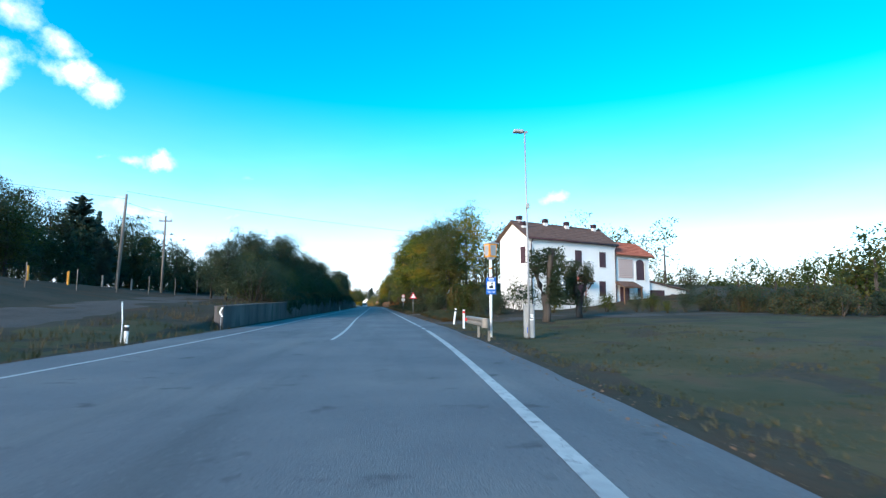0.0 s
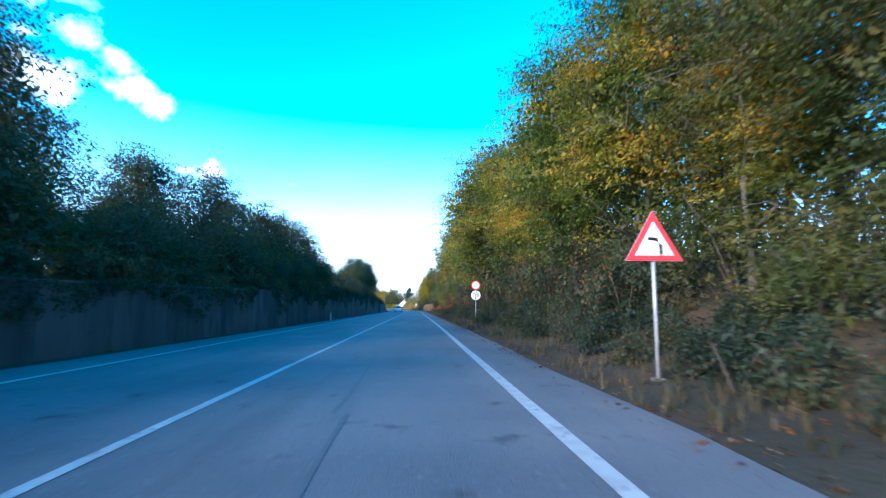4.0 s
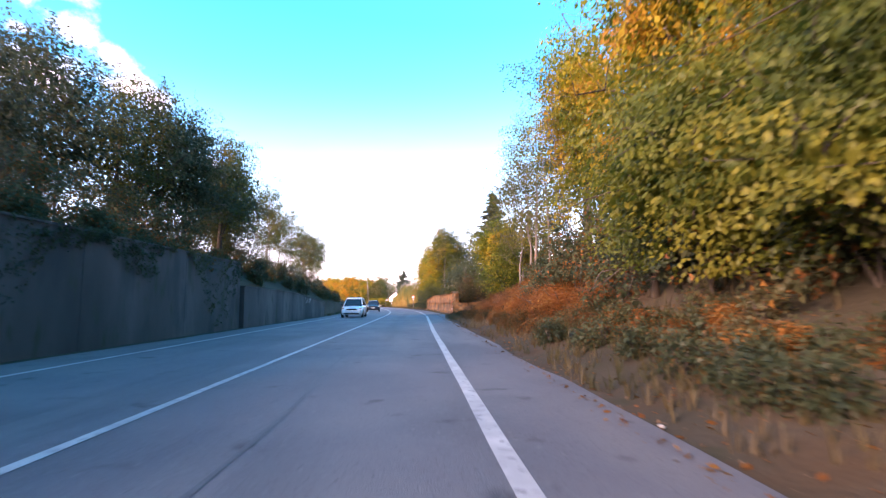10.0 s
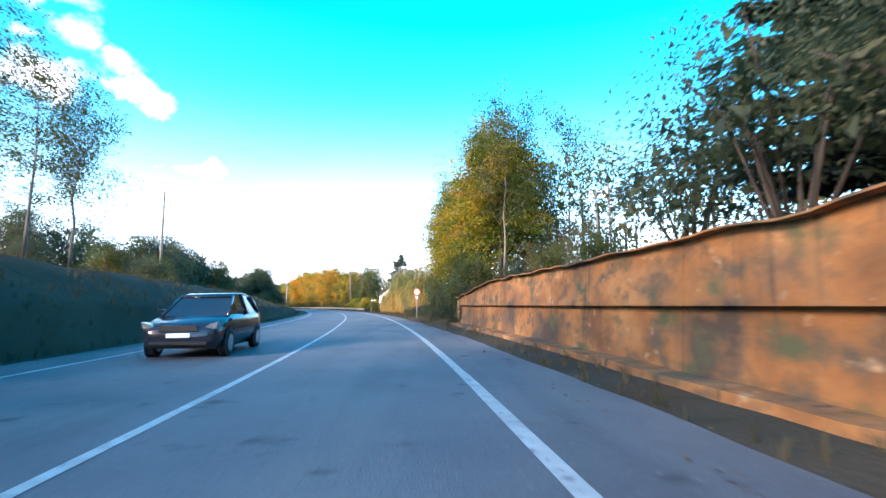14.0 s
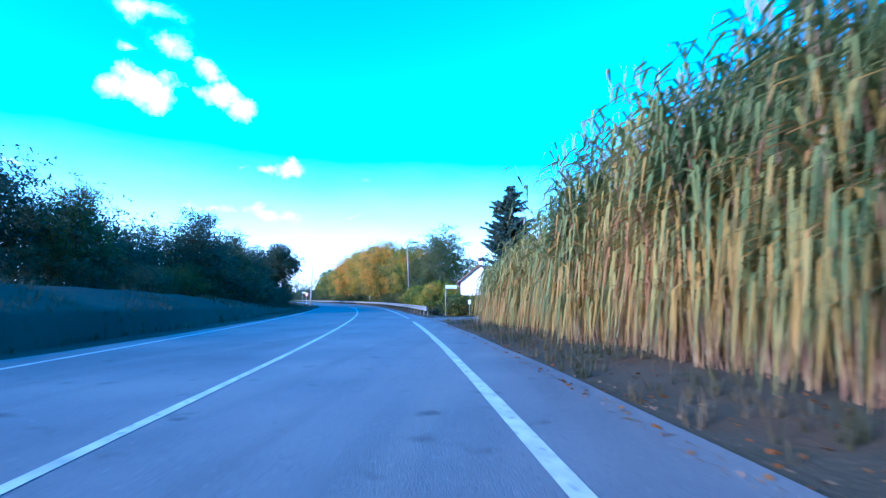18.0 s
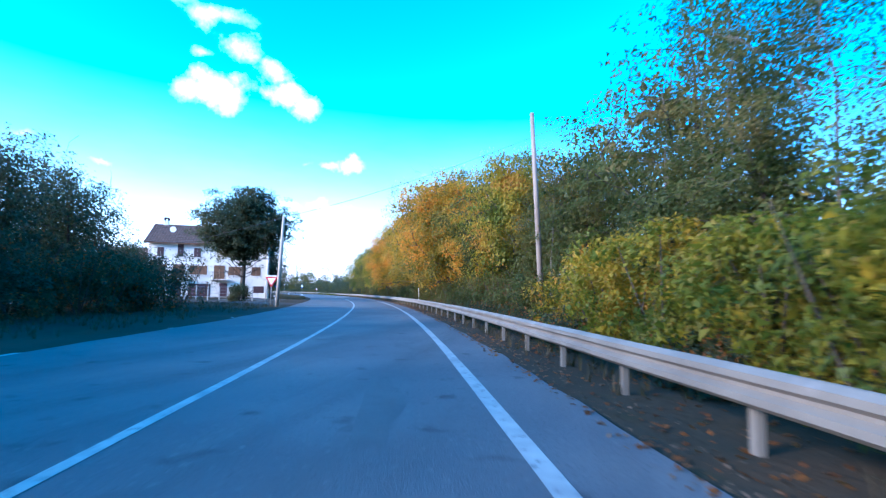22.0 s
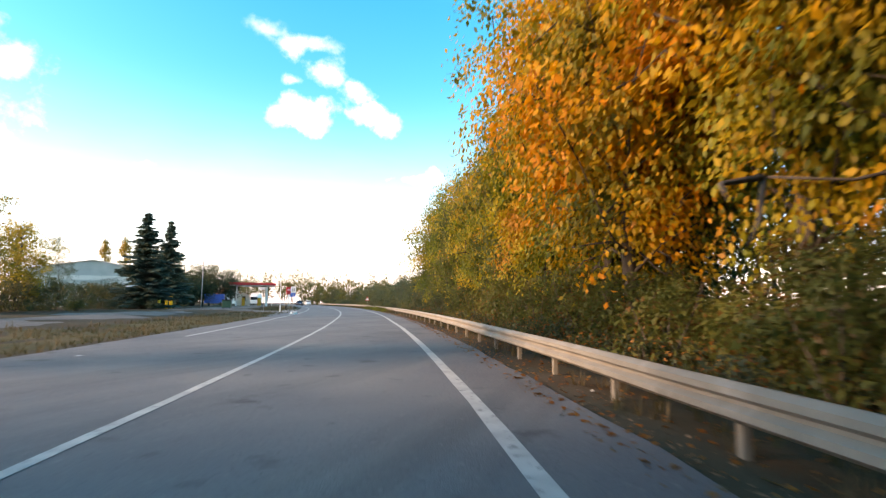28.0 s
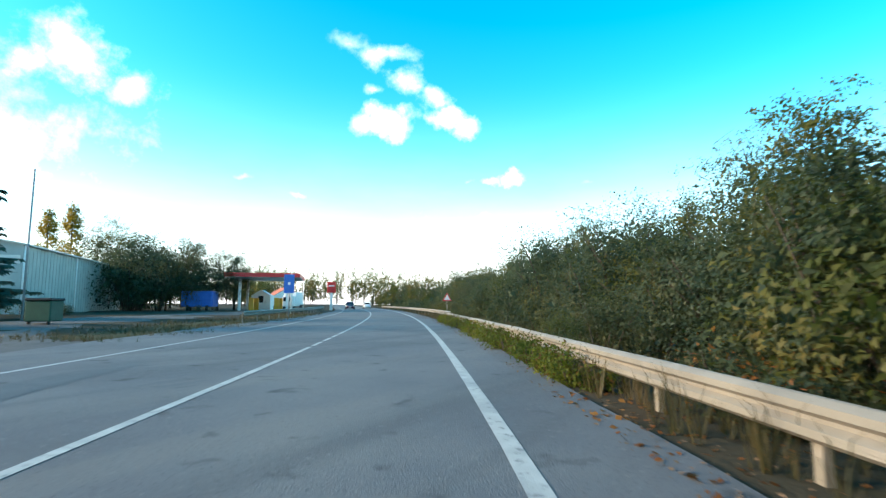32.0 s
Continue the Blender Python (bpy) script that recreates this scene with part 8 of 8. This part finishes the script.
def yellow_post(s, d):
    e = empty("yellow_gatepost", stand(s, d), "squat yellow gatepost beside the service road", "gatepost", "yellow gateposts")
    block("shaft", (-0.16, -0.16, -0.2), (0.16, 0.16, 1.55), YELLOWPAINT, e, bevel=0.02)
    block("cap", (-0.19, -0.19, 1.55), (0.19, 0.19, 1.63), YELLOWPAINT, e, bevel=0.02)


thicket("yard_hedge", "dark bushes along the yard by the warehouse", [(426, 444, -30, -27, 22, 2.2, 3.2), (444, 482, -33, -28.5, 36, 2.4, 3.6)], 52, DARKLEAF, leaf=0.14, each=1000, mix=OLIVE)
for s, d in ((463.5, -23.6), (464.6, -22.9), (465.2, -22.5)):
    yellow_post(s, d)
e = pole_sign(435.7, -4.3, "white marker plate over a small blue plate on post", 2.62, 0.03, name="marker_sign")
p = block("white_plate", (-0.22, -0.05, 2.02), (0.22, -0.03, 2.58), WHITEPAINT, e)
for x in (-0.07, 0.07):
    block("dark_bar", (x - 0.025, -0.056, 2.14), (x + 0.025, -0.05, 2.46), BLACKPAINT, p)
block("blue_plate", (-0.17, -0.05, 1.86), (0.17, -0.03, 2.0), BLUEPAINT, e)
e = pole_sign(443.2, -7.9, "white direction plate on a tall post on the grass", 2.68, 0.025, name="name_sign")
p = block("name_plate", (-0.55, -0.04, 2.44), (0.25, -0.015, 2.66), WHITEPAINT, e)
block("text_bar", (-0.42, -0.046, 2.53), (0.12, -0.04, 2.57), GREYPAINT, p)
e = empty("kerb_stone", stand(436.0, -4.25), "white painted stone on the grass tip", "stone")
block("stone", (-0.3, -0.25, -0.1), (0.3, 0.25, 0.28), WHITEPAINT, e, bevel=0.06)
e = pole_sign(440.6, -5.4, "small dark sign seen edge-on at the junction", 0.8, 0.03)
block("plate", (-0.06, -0.05, 0.35), (0.06, -0.03, 0.8), BLACKPAINT, e)
e = pole_sign(481.6, -6.6, "large blue direction board on a grey post", 3.4, 0.06, name="direction_board")
p = block("board", (-0.42, -0.06, 2.05), (0.42, -0.03, 3.6), BLUEPAINT, e)
block("white_mark", (-0.1, -0.066, 2.75), (0.1, -0.06, 2.95), WHITEPAINT, p)
e = empty("waste_container", stand(465, -15.2), "dark green wheeled waste container on the verge", "container")
block("bin", (-0.6, -0.5, 0.15), (0.6, 0.5, 1.15), BINGREEN, e, bevel=0.05)
block("lid", (-0.63, -0.55, 1.15), (0.63, 0.55, 1.3), BLACKPAINT, e, bevel=0.05)
for x in (-0.45, 0.45):
    tube("wheel", [(x, -0.4, 0.08), (x + 0.06, -0.4, 0.08)], 0.1, RUBBER, e)


def warehouse():
    h = empty("warehouse", stand(486, -29.8, 0.1, turn=12, size=(1.0, 1.0, 1.04)), "long grey sheet-metal warehouse with a shallow roof", "warehouse")
    bm = bmesh.new()
    prism(bm, [(0, -0.3), (0, 5.9), (-9, 7.4), (-18, 5.9), (-18, -0.3)], 0, 32)
    part("wall", bm, METALSHEET, h)
    bm = bmesh.new()
    for i in range(40):
        box(bm, (0.0, 0.4 + 0.79 * i, 0.0), (0.035, 0.72 + 0.79 * i, 5.85))
    part("cladding", bm, METALSHEET, h)
    bm = bmesh.new()
    prism(bm, [(0.35, 5.82), (-9, 7.42), (-18.35, 5.82), (-18.35, 5.94), (-9, 7.56), (0.35, 5.94)], -0.3, 32.3)
    part("roof", bm, CREAMWALL, h, "pale shallow roof edge")
    for y in (0.05, 13, 26):
        tube("downpipe", [(0.09, y, 5.8), (0.09, y, 0)], 0.07, WHITEPAINT, h)
    block("gable_door", (-6.5, -0.06, -0.2), (-2.2, 0.02, 4.2), CREAMWALL, h, "pale roller door")
    block("gable_band", (-18, -0.05, 4.3), (-0.2, 0.02, 5.0), CREAMWALL, h)


warehouse()


def station():
    h = empty("filling_station", stand(514, -15.0, 0.1, turn=2), "filling station with a red-edged canopy over white columns", "filling station")
    block("canopy", (-5.2, 0, 4.75), (5.0, 12, 5.35), WHITEPAINT, h, bevel=0.03)
    block("red_band", (-5.25, -0.05, 4.80), (5.05, 12.05, 5.40), REDPAINT, h, bevel=0.02)
    for x in (-3.5, 3.2):
        for y in (2.5, 9.5):
            block("column", (x - 0.18, y - 0.18, -0.2), (x + 0.18, y + 0.18, 4.75), WHITEPAINT, h)
    for x, y in ((-2.0, 3.5), (1.6, 3.5), (-2.0, 8.5), (1.6, 8.5)):
        block("pump", (x - 0.35, y - 0.25, 0), (x + 0.35, y + 0.25, 1.9), ORANGEPAINT, h, bevel=0.04)
    bm = bmesh.new()
    prism(bm, [(-3.4, -0.1), (-0.4, -0.1), (-0.4, 2.4), (-1.9, 3.3), (-3.4, 2.4)], 12.5, 17)
    part("kiosk", bm, WHITEWALL, h)
    block("kiosk_window", (-2.3, 12.44, 1.2), (-1.5, 12.52, 2.3), GLASS, h)
    b = empty("blue_container", stand(511, -22.5, 0.1), "blue tarpaulin covered trailer beside the station", "trailer")
    block("tarpaulin", (-2.4, 0, 0.6), (1.6, 3.0, 2.7), BLUEPAINT, b, bevel=0.1)
    for x in (-1.6, 0.8):
        tube("wheel", [(x, -0.02, 0.4), (x + 0.25, -0.02, 0.4)], 0.4, RUBBER, b)
    p = empty("price_pylon", stand(532, -5.9, 0.1), "red and white price pylon at the roadside", "pylon")
    block("column", (-0.22, -0.12, -0.2), (0.22, 0.12, 4.0), WHITEPAINT, p)
    block("red_head", (-0.75, -0.2, 3.0), (0.75, 0.2, 4.9), REDPAINT, p, bevel=0.03)
    block("white_bar", (-0.5, -0.21, 4.1), (0.5, -0.2, 4.3), WHITEPAINT, p)
    t = empty("white_truck", stand(552, -13.5, 0.0, 170), "white box truck parked beyond the station", "truck")
    block("box_body", (-1.2, -2.0, 0.9), (1.2, 4.0, 3.5), WHITEPAINT, t, bevel=0.05)
    block("cab", (-1.1, 4.05, 0.5), (1.1, 5.7, 2.7), WHITEPAINT, t, bevel=0.15)
    block("windscreen", (-0.95, 5.66, 1.6), (0.95, 5.74, 2.45), GLASS, t)
    for y in (-1.0, 4.9):
        for x in (-1.1, 0.85):
            tube("wheel", [(x, y, 0.45), (x + 0.25, y, 0.45)], 0.45, RUBBER, t)
    k = empty("far_house", stand(640, -22, 0.1, turn=20), "small far house with a red roof beyond the station", "house")
    bm = bmesh.new()
    prism(bm, [(-5, -0.3), (5, -0.3), (5, 4.0), (0, 7.0), (-5, 4.0)], 0, 9)
    part("wall", bm, WHITEWALL, k)
    for x0, x1 in ((-5.5, 0), (5.5, 0)):
        bm = bmesh.new()
        prism(bm, [(x0, 3.75), (x0, 3.95), (x1, 7.2), (x1, 7.0)], -0.5, 9.5)
        part("roof", bm, REDROOF, k)
    for x in (-2.2, 2.2):
        window(k, x, 1.2, 1.0, 1.4, 0)


station()
for s, d in ((528, -10.5), (498, -9.0)):
    e = empty("lamp_post", stand(s, d), "slim white lamp post by the station", "street lamp", "station lamp posts")
    tube("pole", [(0, 0, -0.2), (0, 0, 5.2)], [0.06, 0.04], WHITEPAINT, e)
    block("lamp_head", (-0.35, -0.08, 5.15), (0.1, 0.08, 5.25), GREYPAINT, e, bevel=0.02)
triangle_sign(486, 7.2, 2.2, "far triangular warning sign beyond the barrier", picto=False)

# ---- distant woods ----
def far_wood(name, label, lots, seed, mat=FARWOOD, leaf=1.1, each=90):
    """Far trees as clumps of leaves: lots of (s0, s1, d0, d1, number, low height, high height, ground)."""
    rng = np.random.default_rng(seed)
    tips, tv, tf = [], [], []
    for s0, s1, d0, d1, n, h0, h1, g in lots:
        for i in range(n):
            s, d = s0 + (s1 - s0) * rng.random(), d0 + (d1 - d0) * rng.random()
            h = h0 + (h1 - h0) * rng.random()
            base = at(s, d, g)
            tube_data([base, base + Vector((0, 0, h * 0.6))], [0.2, 0.1], 4, tv, tf)
            for k in range(36):
                a, u = rng.random() * 6.28, rng.random()
                r = 0.32 * h * math.sqrt(rng.random()) * (1 - 0.5 * u)
                tips.append(base + Vector((math.cos(a) * r, math.sin(a) * r, h * (0.2 + 0.78 * u))))
    ob = leaf_cloud(name, tips, 0.7, int(len(tips) / 36 * each * 2.2), leaf * 0.72, mat, None, rng, 0.6, flat=True, fill=int(len(tips) / 36 * each * 0.4), fill_size=leaf * 1.2)
    tagged(ob, label, "woods", kind="stuff")
    tagged(finish("far_trunks", tv, tf, BARK), "thin trunks of the distant wood", "woods", kind="stuff")


far_wood("far_wood", "distant autumn wood closing the end of the road", [
    (700, 720, -180, -10, 60, 12, 16, 2), (690, 730, 8, 160, 55, 11, 15, 1), (640, 700, 14, 60, 24, 8, 11, 0), (600, 690, -60, -30, 16, 8, 12, 0.3), (760, 800, -160, 160, 110, 16, 22, 5), (716, 736, -70, 70, 60, 12, 15, 1), (650, 690, -50, -26, 14, 9, 12, 0.3),
    (430, 520, -120, -70, 30, 8, 11, 0.5), (330, 420, -110, -55, 26, 8, 11, 0.5)], 5)
far_wood("right_wood", "mixed wood behind the crash barrier", [
    (318, 424, 20, 60, 80, 9, 13, -1.2), (300, 330, 34, 70, 14, 7, 9, -1.0), (430, 640, 18, 60, 70, 4.0, 5.6, -0.8)], 6, leaf=0.7, each=130)
far_wood("bank_wood", "wood on the slope above the road", [(75, 182, 22, 50, 70, 9, 12, 4.8), (232, 250, 18, 40, 16, 10, 13, 2.4), (196, 232, 34, 60, 14, 7, 9, 3.6)], 7, leaf=0.6, each=130)
far_wood("left_wood", "dark trees behind the wall and the fields", [(46, 125, -60, -26, 34, 6, 8, 3.4), (150, 190, -30, -18, 10, 5, 7, 4.1), (246, 340, -60, -30, 40, 7, 9, 1.8), (10, 60, -90, -42, 40, 9, 12, 4.2)], 8, mat=DARKLEAF, leaf=0.6, each=130)
far_wood("field_trees", "low trees beyond the field by the farmhouse", [(40, 150, 45, 110, 150, 5, 8, 0.7), (-40, 20, 60, 120, 50, 5, 8, 0.5)], 9, mat=OLIVE, leaf=0.6, each=150)

# ---- verge grass and litter ----
grass("field_grass", [(-5, 31, 5.5, 16, 22)], 24, LAWNBLADE, "short dull grass of the roadside field", blade=0.1)
grass("junction_grass", [(376, 444, -10.5, -5.3, 10), (455, 500, -10.5, -5.3, 10)], 25, LAWNBLADE, "short dull grass at the junction", blade=0.14)
grass("verge_grass", [ (60, 195, 5.4, 7.4, 11), (230, 256, 5.5, 7.6, 9), (256, 283, 5.4, 7.3, 10), (291, 345, 5.3, 7.0, 6), (345, 440, 5.3, 6.8, 7), (440, 520, 5.4, 8.2, 9), (197, 230, 5.5, 6.6, 4)], 21, GRASSBLADE, "dry tufted grass along the asphalt edge")
grass("bank_grass", [(-5, 26, -9, -5.3, 7), (193, 300, -9.5, -5.4, 6), (300, 350, -12, -5.2, 5), (376, 444, -11, -5.2, 3), (454, 500, -11.5, -5.2, 3), (26, 108, -9, -6.4, 3), (108, 166, -7.4, -6.2, 14)], 22, GRASSBLADE, "rough grass on the bank and field edge")
grass("tall_weeds", [(438, 482, 5.15, 5.95, 9), (448, 475, 6.3, 7.6, 5), (100, 182, 6.6, 9.5, 3), (296, 440, 6.4, 8.0, 2.0)], 23, GRASSBLADE, "tall weeds round the crash barrier and bank", blade=0.6)


def scatter(name, spans, count, size, mat, label, category, seed, lift=0.012):
    """Small flat pieces lying on the verge and the asphalt edge."""
    rng = np.random.default_rng(seed)
    pts = []
    for s0, s1, d0, d1, share in spans:
        for i in range(int(count * share)):
            s, d = s0 + (s1 - s0) * rng.random(), d0 + (d1 - d0) * rng.random() ** 1.5
            pts.append(at(s, d, max(ground_height(s, d), 0.0 if abs(d) < 5.1 else -1) + lift))
    p = np.array([tuple(q) for q in pts])
    n = len(p)
    a = rng.random(n) * 6.28
    ln = (size * (0.5 + rng.random(n)))[:, None]
    along = np.stack([np.cos(a), np.sin(a), 0.25 * rng.normal(size=n)], 1)
    side = np.stack([-np.sin(a), np.cos(a), 0.25 * rng.normal(size=n)], 1)
    v = np.stack([p - along * ln * 0.5, p + side * ln * 0.35, p + along * ln * 0.5, p - side * ln * 0.35 + (0, 0, 0.004)], 1).reshape(-1, 3)
    k = np.arange(n) * 4
    f = np.concatenate([np.stack([k, k + 1, k + 2], 1), np.stack([k, k + 2, k + 3], 1)], 1).reshape(-1, 3)
    tagged(mesh_arrays(name, v, f, mat), label, category, kind="stuff")


scatter("fallen_leaf_litter", [(296, 445, 4.6, 7.2, 0.5), (60, 195, 5.0, 7.6, 0.3), (30, 60, 5.2, 9.0, 0.1), (230, 290, 4.9, 7.4, 0.1)], 15000, 0.075, RUSTLEAF, "rusty fallen leaves along the edge of the road", "leaf litter", 61)
scatter("edge_gravel", [(-5, 300, 4.85, 5.7, 0.4), (296, 500, 4.5, 5.5, 0.3), (-5, 300, -5.5, -4.75, 0.3)], 16000, 0.045, SOIL, "loose grit along the crumbling asphalt edge", "gravel", 62)
rng_l = random.Random(8)
for i in range(26):
    s, d = rng_l.uniform(60, 440), rng_l.uniform(5.3, 6.6)
    e = empty("litter", stand(s, d, turn=rng_l.uniform(0, 360)), "crumpled scrap of pale litter on the verge", "litter", "litter on the verge")
    bm = bmesh.new()
    bmesh.ops.create_icosphere(bm, subdivisions=1, radius=0.032)
    for vtx in bm.verts:
        vtx.co = Vector((vtx.co.x * 1.5, vtx.co.y, vtx.co.z * 0.5 + 0.03)) * rng_l.uniform(0.7, 1.2)
    part("scrap", bm, GREYPAINT, e)
